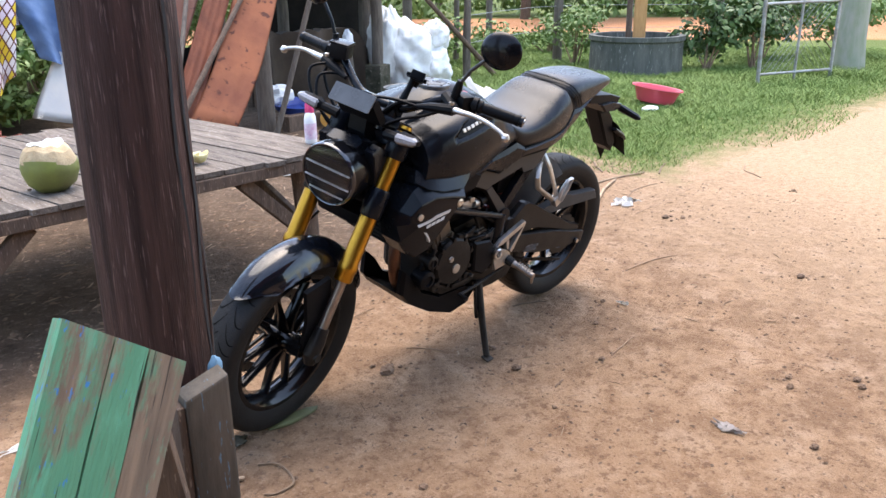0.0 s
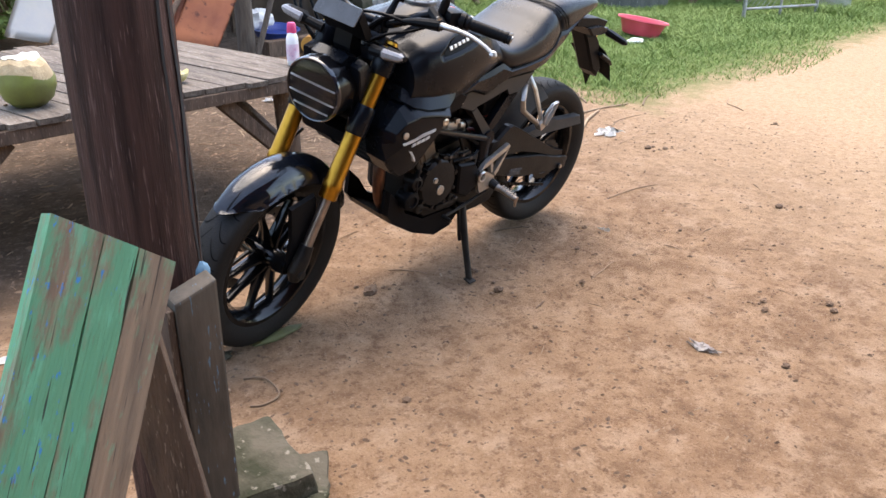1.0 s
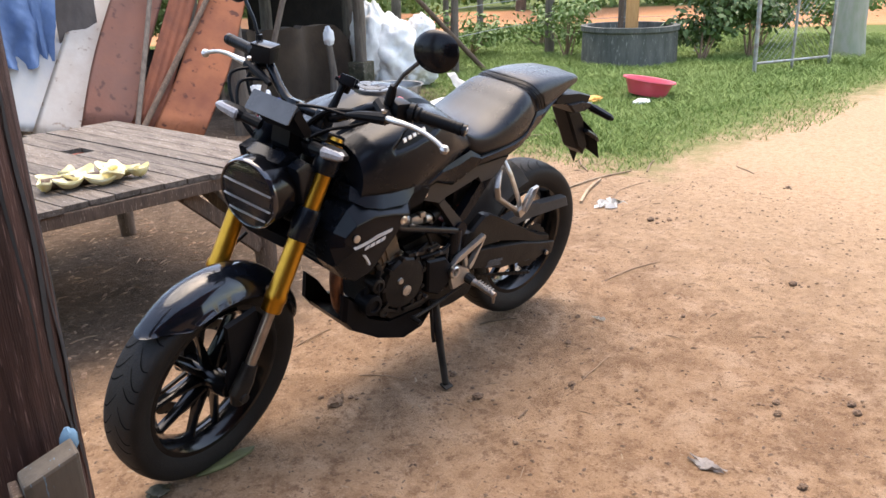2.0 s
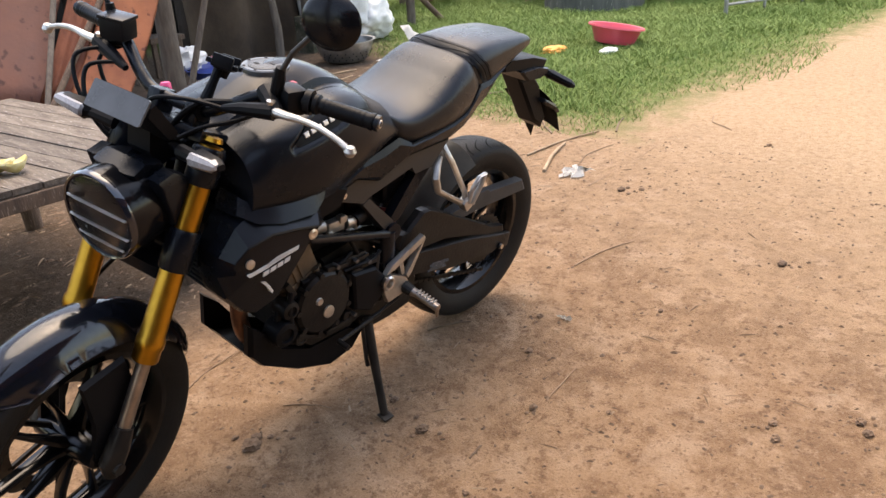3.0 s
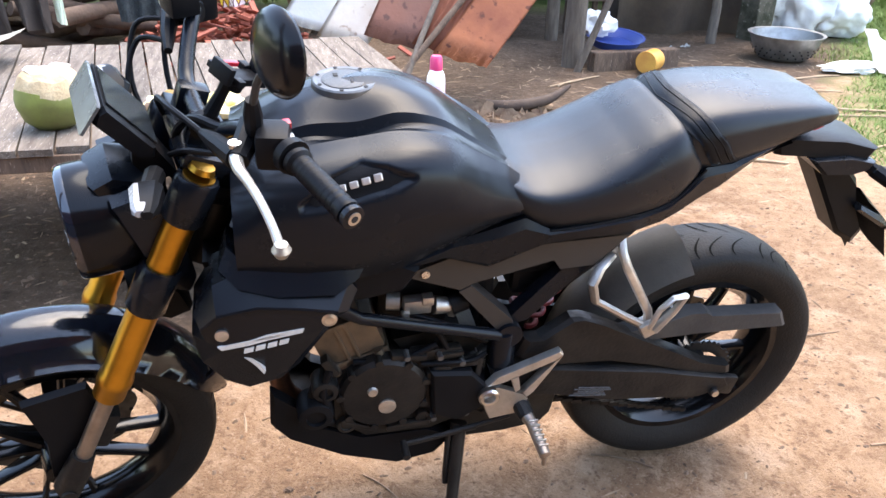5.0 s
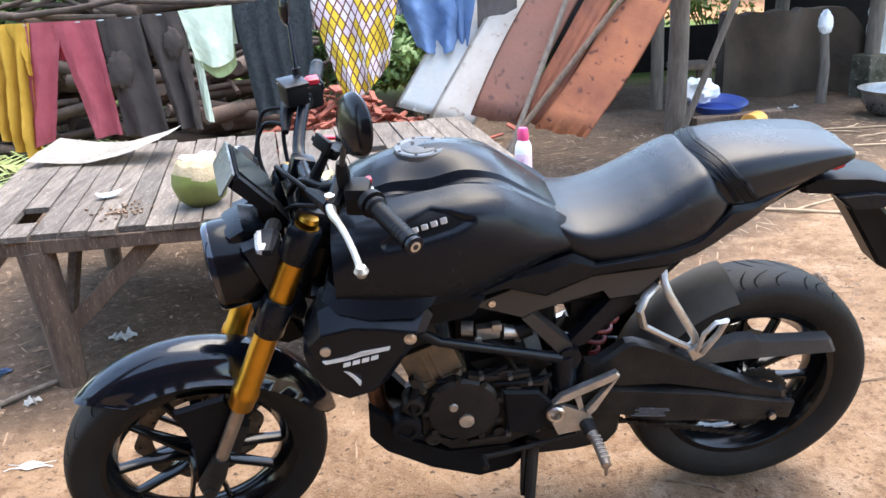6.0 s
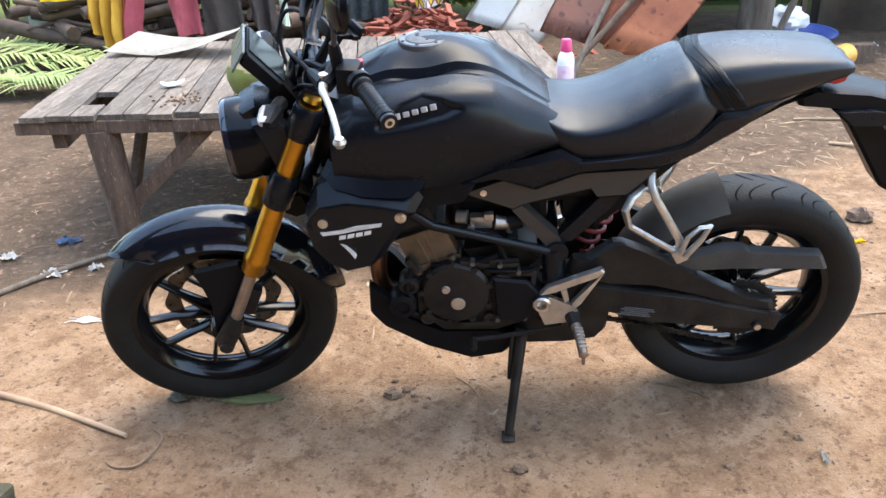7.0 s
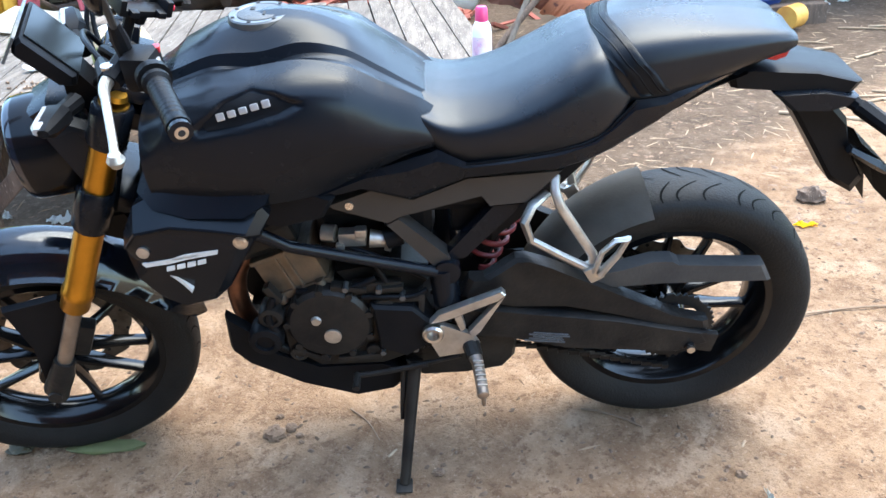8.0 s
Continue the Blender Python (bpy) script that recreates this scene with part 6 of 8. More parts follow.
def build_table():
    tb = thing("platform_table", "low weathered wooden platform table of grey slats", "table")
    n = 22
    for i in range(n):
        f0, f1 = i / n + 0.0014, (i + 1) / n - 0.0014 - rng.random() * 0.001
        a, b = FL.lerp(FR, f0), FL.lerp(FR, f1)
        c, d = BL.lerp(BR, f1), BL.lerp(BR, f0)
        spans = [(0.0, 1.0)]
        if i == 2:
            spans = [(0.0, 0.10), (0.235, 1.0)]
        if i == 16:
            spans = [(0.0, 0.56), (0.645, 1.0)]
        for s0, s1 in spans:
            jut0, jut1 = (rng.uniform(-0.012, 0.008) if s0 == 0 else 0), (rng.uniform(-0.03, 0.03) if s1 == 1 else 0)
            bm = BM()
            dz = rng.uniform(-0.003, 0.002)
            steps, rows = 7, []
            for k in range(steps + 1):
                t = s0 + (s1 - s0) * k / steps + (jut0 if k == 0 else jut1 if k == steps else 0)
                wob = rng.uniform(-0.0016, 0.0016)
                p, q = a.lerp(d, t), b.lerp(c, t)
                rows.append([bm.verts.new(p + V(wob, 0, dz)), bm.verts.new(q + V(wob, 0, dz)), bm.verts.new(q + V(wob, 0, dz - 0.021)), bm.verts.new(p + V(wob, 0, dz - 0.021))])
            for r0, r1 in zip(rows, rows[1:]):
                for k in range(4):
                    bm.faces.new((r0[k], r0[(k + 1) % 4], r1[(k + 1) % 4], r1[k]))
            bm.faces.new(rows[0][::-1])
            bm.faces.new(rows[-1])
            part("slat", bm, "plank", tb)

    def beam(name, p, q, w, h, dz):
        bm = BM()
        v = q - p
        add_box(bm, (p + q) / 2 + V(0, 0, dz), (v.length, w, h), Matrix.Rotation(math.atan2(v.y, v.x), 3, "Z"), 0.004)
        part(name, bm, "old_wood", tb)

    beam("front_beam", FL + V(-0.03, 0.02, 0), FR + V(0.02, 0.02, 0), 0.045, 0.05, -0.049)
    beam("back_beam", BL + V(0, -0.06, 0), BR + V(0, -0.06, 0), 0.045, 0.05, -0.049)
    beam("middle_beam", FL.lerp(BL, 0.5), FR.lerp(BR, 0.5), 0.05, 0.05, -0.049)
    for e0, e1 in ((FL, BL), (FR, BR)):
        beam("side_beam", e0.lerp(e1, 0.02) + V(0.12 if e0 is FL else -0.12, 0, 0), e0.lerp(e1, 0.96) + V(0.12 if e0 is FL else -0.12, 0, 0), 0.05, 0.06, -0.106)
    for top, foot, r in ((V(-1.42, 0.95, TZ - 0.07), V(-1.385, 0.92, -0.03), 0.062), (V(0.20, 1.02, TZ - 0.07), V(0.24, 1.05, -0.03), 0.058), (V(-1.62, 2.2, TZ - 0.07), V(-1.60, 2.16, -0.03), 0.05), (V(0.10, 2.25, TZ - 0.07), V(0.12, 2.22, -0.03), 0.05)):
        bm = BM()
        add_tube(bm, [foot, foot.lerp(top, 0.4) + V(0.006, 0.004, 0), top], [r * 0.8, r * 0.9, r], 10)
        part("leg", bm, "old_wood", tb, "", 50)
    for p, q in ((V(-1.36, 0.95, 0.20), V(-1.02, 0.96, TZ - 0.07)), (V(-1.38, 1.00, 0.2), V(-1.44, 1.45, TZ - 0.07)), (V(0.19, 1.02, 0.18), V(-0.16, 0.97, TZ - 0.07)), (V(0.22, 1.06, 0.2), V(0.10, 1.5, TZ - 0.07)), (V(-1.57, 2.15, 0.2), V(-1.25, 2.2, TZ - 0.07))):
        bm = BM()
        v = q - p
        add_box(bm, (p + q) / 2, (0.035, 0.06, v.length), v.to_track_quat("Z", "Y").to_matrix(), 0.004)
        part("brace", bm, "old_wood", tb)
    return tb


build_table()

# ---- things on the table ----


def build_coconut():
    t = thing("coconut", "green young coconut with its top cut off on the table", "coconut", Matrix.Translation((-0.862, 1.125, TZ)))
    bm = BM()
    add_lathe(bm, [(0.0, 0.0), (0.055, 0.004), (0.085, 0.03), (0.101, 0.075), (0.102, 0.10), (0.096, 0.122)], 32)
    for v in bm.verts:
        a = math.atan2(v.co.y, v.co.x)
        k = 1 + 0.025 * math.cos(3 * a + 0.4)
        v.co.x, v.co.y = v.co.x * k, v.co.y * k
        if v.co.z > 0.11:
            v.co.z += 0.010 * math.sin(2 * a)
    part("husk", bm, "coco_green", t, "green husk", 60)
    bm = BM()
    add_lathe(bm, [(0.0, 0.176), (0.040, 0.178), (0.060, 0.176), (0.080, 0.158), (0.093, 0.132), (0.098, 0.112)], 28)
    for v in bm.verts:
        a = math.atan2(v.co.y, v.co.x)
        v.co.z += 0.006 * math.sin(2 * a + 0.4) + 0.004 * math.sin(7 * a)
    part("cut_top", bm, "coco_flesh", t, "tan chopped sides", 20)
    bm = BM()
    add_lathe(bm, [(0.0, 0.1795), (0.02, 0.181), (0.040, 0.183), (0.052, 0.181), (0.058, 0.176)], 24)
    for v in bm.verts:
        a = math.atan2(v.co.y, v.co.x)
        k = 1 + 0.14 * math.sin(2 * a + 1.0) + 0.07 * math.sin(5 * a)
        v.co.x, v.co.y = v.co.x * k, v.co.y * k
        v.co.z += 0.006 * math.sin(2 * a + 0.4) + 0.004 * math.sin(7 * a)
    part("cut_face", bm, "paper", t, "white cut face", 40)
    return t


build_coconut()


def build_bottle():
    t = thing("bottle", "white plastic bottle with a pink cap on the table", "bottle", Matrix.Translation((0.335, 1.12, TZ)) @ Matrix.Rotation(radians(35), 4, "Z"))
    bm = BM()
    add_lathe(bm, [(0.0, 0.0), (0.032, 0.0), (0.035, 0.005), (0.035, 0.105), (0.033, 0.125), (0.026, 0.14), (0.020, 0.15), (0.0, 0.15)], 28)
    for v in bm.verts:
        v.co.y *= 0.8
    body = part("body", bm, "white_plastic", t, "", 35)
    bm = BM()
    add_lathe(bm, [(0.021, 0.145), (0.022, 0.150), (0.020, 0.185), (0.016, 0.192), (0.0, 0.194)], 24)
    part("cap", bm, "pink_plastic", t, "pink screw cap", 35)
    bm = BM()
    add_lathe(bm, [(0.0354, 0.022), (0.0356, 0.024), (0.0356, 0.095), (0.0354, 0.097)], 28)
    for v in bm.verts:
        v.co.y *= 0.8
    part("label", bm, mat("bottle_label", (0.70, 0.66, 0.70), 0.5, 0, (0.60, 0.30, 0.42), 26, 0.4, speck=(0.25, 0.25, 0.42)), body, "pale label with pink print", 50)
    return t


build_bottle()


def build_white_board():
    bm = BM()
    nx, ny, rows = 18, 8, []
    for j in range(ny + 1):
        row = []
        for i in range(nx + 1):
            u, v = i / nx, j / ny
            x = -1.84 + 0.65 * u + 0.05 * v
            y = 2.02 + 0.02 * u + 0.36 * v
            y0 = (1.98 - 0.10 * u) + (0.34 - 0.10 * u) * v
            z = TZ + 0.012 + 0.10 * max(0, u - 0.45) ** 1.6 * 2.2 + 0.07 * max(0, 0.3 - u) + 0.035 * v + 0.010 * math.sin(3 * v + u * 2) * u + 0.006 * noise.noise(V(u * 6, v * 4, 2))
            row.append(bm.verts.new((x, y0, z)))
        rows.append(row)
    for a, b in zip(rows, rows[1:]):
        for i in range(nx):
            bm.faces.new((a[i], a[i + 1], b[i + 1], b[i]))
    bmesh.ops.solidify(bm, geom=list(bm.faces), thickness=0.012)
    ob = part("curled_board", bm, "white_board", None, "", 40)
    return tagged(ob, "off-white curled sheet of board lying on the table", "board")


build_white_board()


def chip(name, c, r, mat_, label, cat, rz, thick=0.012, cup=0.02, group=""):
    bm = BM()
    rr = random.Random(int(c[0] * 1000) + int(c[1] * 777))
    add_lathe(bm, [(0.0, 0.002), (r * 0.6, 0.002 + cup * 0.3), (r, cup), (r * 0.97, cup + thick * 0.5), (r * 0.55, cup * 0.3 + thick), (0.0, thick)], 16)
    for v in bm.verts:
        a = math.atan2(v.co.y, v.co.x)
        k = 1 + 0.16 * math.sin(2 * a + rz) + 0.08 * math.sin(5 * a)
        v.co.x, v.co.y = v.co.x * k, v.co.y * k * 0.62
        v.co.z += 0.25 * v.co.x * v.co.x / max(r, 0.01)
    bm.transform(Matrix.Translation(c) @ Matrix.Rotation(rz, 4, "Z") @ Matrix.Rotation(rr.uniform(-0.15, 0.15), 4, "X"))
    return tagged(part(name, bm, mat_, None, "", 40), label, cat, group)


chip("coconut_slice", (-1.265, 1.325, TZ), 0.046, "paper", "pale round slice of coconut lying on the table", "coconut slice", 0.3, 0.01, 0.008)
for x, y, r, rz, dz in ((-0.46, 1.20, 0.075, 0.4, 0.0), (-0.36, 1.12, 0.085, 1.0, 0.004), (-0.30, 1.16, 0.07, 2.2, 0.0), (-0.42, 1.09, 0.06, 2.9, 0.0), (-0.52, 1.13, 0.065, 0.0, 0.002), (-0.34, 1.22, 0.06, 1.7, 0.0),
                        (-0.55, 1.22, 0.055, 2.5, 0.0), (-0.60, 1.16, 0.05, 1.2, 0.0), (-0.26, 1.10, 0.05, 0.2, 0.0), (-0.47, 1.28, 0.05, 0.8, 0.0)):
    chip("husk_chip", (x, y, TZ + dz), r, "coco_yellow", "yellowish chopped coconut husk chip on the table", "husk chip", rz, 0.016, 0.03, "husk chips on the table")
for x, y, r in ((-0.50, 1.17, 0.022),):
    bm = BM()
    add_tube(bm, [(x - 0.10, y + 0.03, TZ + 0.024), (x, y, TZ + 0.024), (x + 0.12, y - 0.01, TZ + 0.022)], [r, r * 1.05, r * 0.9], 12)
    tagged(part("husk_stick", bm, "old_wood", None, "", 50), "brown piece of coconut stalk on the table", "stalk")
bm = BM()
for i in range(60):
    a, d = rng.uniform(0, 6.28), abs(rng.gauss(0, 0.07))
    add_box(bm, (-1.17 + d * math.cos(a) * 1.3, 1.10 + d * math.sin(a), TZ + 0.003), (rng.uniform(0.004, 0.013), rng.uniform(0.004, 0.01), 0.006), Matrix.Rotation(a, 3, "Z"))
tagged(part("crumbs", bm, "clod"), "dark crumbs scattered on the table slats", "crumbs", kind="stuff")

# ---- house post, boards and footing near the camera ----
bm = BM()
pts = [V(-1.283 - 0.004 * math.sin(k * 0.9), -0.582 + 0.004 * math.cos(k * 1.3), -0.05 + 0.33 * k) for k in range(9)]
add_tube(bm, pts, [0.100, 0.099, 0.098, 0.097, 0.0965, 0.096, 0.0955, 0.095, 0.095], 28)
for v in bm.verts:
    a = math.atan2(v.co.y + 0.582, v.co.x + 1.283)
    k = 1 + 0.02 * math.sin(3 * a + 1) + 0.012 * math.sin(9 * a + v.co.z * 1.5)
    v.co.x, v.co.y = -1.283 + (v.co.x + 1.283) * k, -0.582 + (v.co.y + 0.582) * k
house_post = part("house_post", bm, "post", None, "", 60)
tagged(house_post, "round dark red-brown wooden post with drying cracks", "post", kind="structure")
for a0, z0, z1, w in ((-0.9, 0.5, 1.25, 0.006), (-0.72, 0.45, 0.95, 0.004), (-1.25, 0.75, 1.6, 0.003), (-0.55, 0.6, 1.1, 0.003)):
    bm = BM()
    rows = []
    for k in range(13):
        z = z0 + (z1 - z0) * k / 12
        a = a0 + 0.05 * math.sin(k * 1.1) + 0.04 * k / 12
        wd = w * (1 - abs(2 * k / 12 - 1) ** 2) + 0.0006
        r = 0.0985 * (1 + 0.02 * math.sin(3 * a + 1) + 0.012 * math.sin(9 * a + z * 1.5)) + 0.0012
        rows.append([bm.verts.new((-1.283 + r * math.cos(a + q * wd / r), -0.582 + r * math.sin(a + q * wd / r), z)) for q in (-1, 1)])
    for p, q in zip(rows, rows[1:]):
        bm.faces.new((p[0], p[1], q[1], q[0]))
    part("drying_crack", bm, "dark", house_post)

TL_, TR_ = V(-1.548, -0.838, 0.875), V(-1.378, -0.852, 0.748)
DOWN = V(-0.183, -0.098, -0.313).normalized()
WID = (TR_ - TL_)
WID = (WID - DOWN * WID.dot(DOWN))
NOR = DOWN.cross(WID).normalized()
board = thing("painted_board", "leaning board of old planks with flaking green paint", "board")
cuts = [0.0, 0.40, 0.68, 1.0]
for i in range(3):
    bm = BM()
    f0, f1 = cuts[i] + (0.007 if i else 0), cuts[i + 1] - (0.007 if i < 2 else 0)
    skew = (TR_ - TL_).dot(DOWN)
    rows = []
    for k in range(13):
        d = 0.90 * k / 12
        row = []
        for side in (-0.016, 0.016):
            for f in (f0, f1):
                wob = 0.006 * math.sin(k * 1.7 + i * 2 + f * 3) if 0 < k < 12 and (f not in (0.0, 1.0)) else 0
                row.append(bm.verts.new(TL_ + WID * (f + wob) + DOWN * (d + skew * f) + NOR * side))
        rows.append(row)
    for a, b in zip(rows, rows[1:]):
        for q in ((0, 1), (1, 3), (3, 2), (2, 0)):
            bm.faces.new((a[q[0]], a[q[1]], b[q[1]], b[q[0]]))
    bm.faces.new((rows[0][0], rows[0][1], rows[0][3], rows[0][2]))
    bm.faces.new((rows[-1][2], rows[-1][3], rows[-1][1], rows[-1][0]))
    lie = Matrix((WID.normalized(), NOR, -DOWN)).transposed().to_4x4()
    bm.transform(lie.inverted())
    pl = part("plank", bm, ("green_paint", "worn_green", "bare_edge")[i], board, "" if i < 2 else "half bare plank with green traces")
    pl.matrix_basis = lie

bm = BM()
add_box(bm, (-1.288, -0.735, 0.30), (0.085, 0.05, 0.66), Matrix.Rotation(radians(-8), 3, "Z"), 0.006)
for v in bm.verts:
    if v.co.z > 0.5:
        v.co.z += (v.co.x + 1.288) * 0.35
stub = thing("post_stub", "grey-brown upright board with blue paint traces beside a post", "board")
part("board", bm, mat("blue_grey_old_board", (0.115, 0.092, 0.068), 0.8, 0, (0.058, 0.048, 0.036), 5, 0.5, 0.12, 40, stretch=(4, 4, 0.8), speck=(0.12, 0.22, 0.30), speck_at=0.64), stub)
bm = BM()
add_box(bm, (-1.337, -0.722, 0.29), (0.014, 0.052, 0.62), Matrix.Rotation(radians(-8), 3, "Z"), 0.003)
part("side_batten", bm, "old_wood", stub, "dark narrow batten along its side")
bm = BM()
v = V(-1.365, -0.815, 0.02) - V(-1.425, -0.770, 0.60)
add_box(bm, V(-1.395, -0.790, 0.31), (0.09, 0.03, 0.58), v.to_track_quat("Z", "X").to_matrix(), 0.004)
tagged(part("prop_plank", bm, "old_wood"), "dark brown plank propped behind a painted board", "plank")
for c, s, rz in (((-1.21, -0.66, 0.05), (0.30, 0.26, 0.16), -12), ((-1.105, -0.735, 0.025), (0.17, 0.20, 0.10), -40)):
    bm = BM()
    add_box(bm, c, s, Matrix.Rotation(radians(rz), 3, "Z"), 0.012)
    bmesh.ops.subdivide_edges(bm, edges=list(bm.edges), cuts=7, use_grid_fill=True)
    for v in bm.verts:
        v.co += V(*(0.014 * noise.noise(v.co * 11 + V(k * 7, 0, 0)) + 0.006 * noise.noise(v.co * 34 + V(k * 5, 3, 0)) for k in range(3)))
    tagged(part("concrete_block", bm, "concrete", None, "", 40), "rough mossy concrete footing block by the post", "concrete block", "footing blocks")

# ---- leaning metal sheets ----
C0 = V(1.08, 3.07, 0.245)
UD = V(-0.88, 0.36, 0.20).normalized()
DD = V(0.68, 0.50, 0.885).normalized()
SN = UD.cross(DD).normalized()
if SN.y > 0:
    SN = -SN


def metal_sheet(name, s0, s1, h0, h1, off, material, label, ridge=0.009, pitch=0.076, ragged=0.0, lean=0.0):
    bm = BM()
    nx, ny, rows = int((s1 - s0) / pitch * 8) + 2, 14, []
    for j in range(ny + 1):
        row = []
        for i in range(nx + 1):
            s, h = s0 + (s1 - s0) * i / nx, h0 + (h1 - h0) * j / ny
            slip = lean * math.sin(min(1.0, h / 0.8) * 1.57) if h > 0 else 0.0
            if j == 0:
                h += ragged * (noise.noise(V(s * 9, 3.1, 0)) + 0.4 * noise.noise(V(s * 31, 1.1, 0)))
            dent = 0.012 * noise.noise(V(s * 2.2, h * 1.7, s0 * 5))
            row.append(bm.verts.new(C0 + UD * (s + slip) + DD * h + SN * (off + ridge * math.sin(2 * math.pi * s / pitch) + dent)))
        rows.append(row)
    for a, b in zip(rows, rows[1:]):
        for i in range(nx):
            bm.faces.new((a[i], a[i + 1], b[i + 1], b[i]))
    bmesh.ops.solidify(bm, geom=list(bm.faces), thickness=0.0015)
    return tagged(part(name, bm, material, None, "", 70), label, "metal sheet", "leaning sheets")


metal_sheet("roofing_sheet", 0.0, 0.33, 0.0, 2.1, 0.022, "rust", "rusty orange flat metal sheet leaning by a pole", 0.002, 0.11, 0.03, -0.08)
metal_sheet("roofing_sheet", 0.29, 0.47, 0.02, 2.1, 0.010, "rust_dark", "red-brown ribbed roofing sheet leaning between others", 0.004, 0.05, 0.02, -0.02)
metal_sheet("roofing_sheet", 0.43, 0.76, 0.0, 2.1, 0.0, "maroon", "rusty maroon flat metal sheet leaning by a pole", 0.0025, 0.17, 0.02, 0.06)
metal_sheet("cream_panel", 0.72, 1.03, -0.06, 1.3, -0.05, "cream", "cream coloured panel with brown stains leaning", 0.003, 0.3)
metal_sheet("white_panel", 0.99, 1.29, -0.02, 0.95, -0.075, "zinc", "pale blue-white panel leaning behind the table", 0.004, 0.3)

for pts, r, mt, lab in (([(0.40, 3.03, 0.01), (0.69, 3.17, 0.32), (1.26, 3.44, 0.88), (2.20, 3.88, 1.80)], 0.020, "old_wood", "dark thin pole leaning against rusty sheets"),
                        ([(0.52, 2.99, 0.01), (0.66, 3.16, 0.30), (0.98, 3.50, 0.86), (1.50, 4.06, 1.80)], 0.018, "grey_wood", "pale bamboo pole leaning against rusty sheets"),
                        ([(2.03, 3.97, -0.02), (2.19, 3.95, 0.42), (2.48, 3.93, 1.2), (2.80, 3.90, 2.05)], 0.024, "grey_wood", "pale pole propped against the shed")):
    bm = BM()
    add_tube(bm, pts, [r * 1.1, r, r, r * 0.8], 10, smooth_steps=4)
    tagged(part("leaning_pole", bm, mt, None, "", 60), lab, "pole", "leaning poles")

# ---- open shed ----


def round_post(name, x, y, h, r, lean=(0, 0), material="grey_wood", label="weathered round wooden post of the shed", group="shed posts"):
    bm = BM()
    rr = random.Random(int(x * 100 + y * 10))
    pts = [V(x + lean[0] * k / 5 + rr.uniform(-0.01, 0.01), y + lean[1] * k / 5 + rr.uniform(-0.01, 0.01), -0.05 + (h + 0.05) * k / 5) for k in range(6)]
    add_tube(bm, pts, [r * (1.08 - 0.03 * k) * rr.uniform(0.95, 1.05) for k in range(6)], 12)
    return tagged(part(name, bm, material, None, "", 60), label, "post", group)


for x, y, h, r, ln in ((2.06, 4.15, 2.0, 0.070, (0.02, 0.05)), (2.24, 5.1, 2.0, 0.05, (0, 0)), (4.12, 5.0, 2.2, 0.062, (0, 0)), (4.4, 7.2, 2.2, 0.07, (0, 0)), (2.3, 7.2, 2.1, 0.06, (0, 0)), (4.75, 5.9, 2.3, 0.11, (0.05, 0))):
    round_post("shed_post", x, y, h, r, ln)
bm = BM()
add_box(bm, (4.10, 4.97, 0.17), (0.22, 0.20, 0.38), Matrix.Rotation(0.3, 3, "Z"), 0.012)
tagged(part("concrete_stump", bm, "concrete"), "square concrete footing round a shed post", "footing")
# roof stays out of view; made this wide to darken the shed inside
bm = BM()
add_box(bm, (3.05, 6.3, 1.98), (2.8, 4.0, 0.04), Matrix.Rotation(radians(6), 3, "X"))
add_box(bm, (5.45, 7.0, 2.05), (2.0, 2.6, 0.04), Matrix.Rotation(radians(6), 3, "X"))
tagged(part("roof", bm, "shed_dark"), "dark low unseen roof added to shade the open shed", "roof", kind="structure")
# walls painted near black so the shed's inside reads as shaded
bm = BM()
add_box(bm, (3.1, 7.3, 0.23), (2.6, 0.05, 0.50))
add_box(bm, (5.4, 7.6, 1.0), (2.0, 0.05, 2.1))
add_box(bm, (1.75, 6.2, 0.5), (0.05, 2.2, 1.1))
tagged(part("shed_wall", bm, "shed_dark"), "board wall of the shed, near black to carry its shade", "wall", kind="structure")
bm = BM()
rows = []
for k in range(25):
    x = 2.95 + 1.30 * k / 24
    y = 5.35 + 0.10 * math.sin(k * 0.5)
    top = 0.74 + 0.05 * noise.noise(V(k * 0.4, 0, 0)) - 0.25 * max(0, (k - 20) / 4)
    rows.append([bm.verts.new((x, y, -0.03)), bm.verts.new((x, y - 0.01, top * 0.5)), bm.verts.new((x, y + 0.02, top)), bm.verts.new((x, y + 0.16, top)), bm.verts.new((x, y + 0.18, -0.03))])
for a, b in zip(rows, rows[1:]):
    for k in range(4):
        bm.faces.new((a[k], a[k + 1], b[k + 1], b[k]))
bm.faces.new(rows[0])
bm.faces.new(rows[-1][::-1])
tagged(part("mud_wall", bm, "mud_wall", None, "", 50), "low uneven brown mud wall of the shed", "wall", kind="structure")
bm = BM()
add_tube(bm, [(3.62, 4.86, -0.02), (3.63, 4.86, 0.3), (3.60, 4.87, 0.6)], [0.045, 0.04, 0.035], 10)
tagged(part("short_post", bm, "grey_wood", None, "", 60), "short grey post with a plastic bag on it", "post")


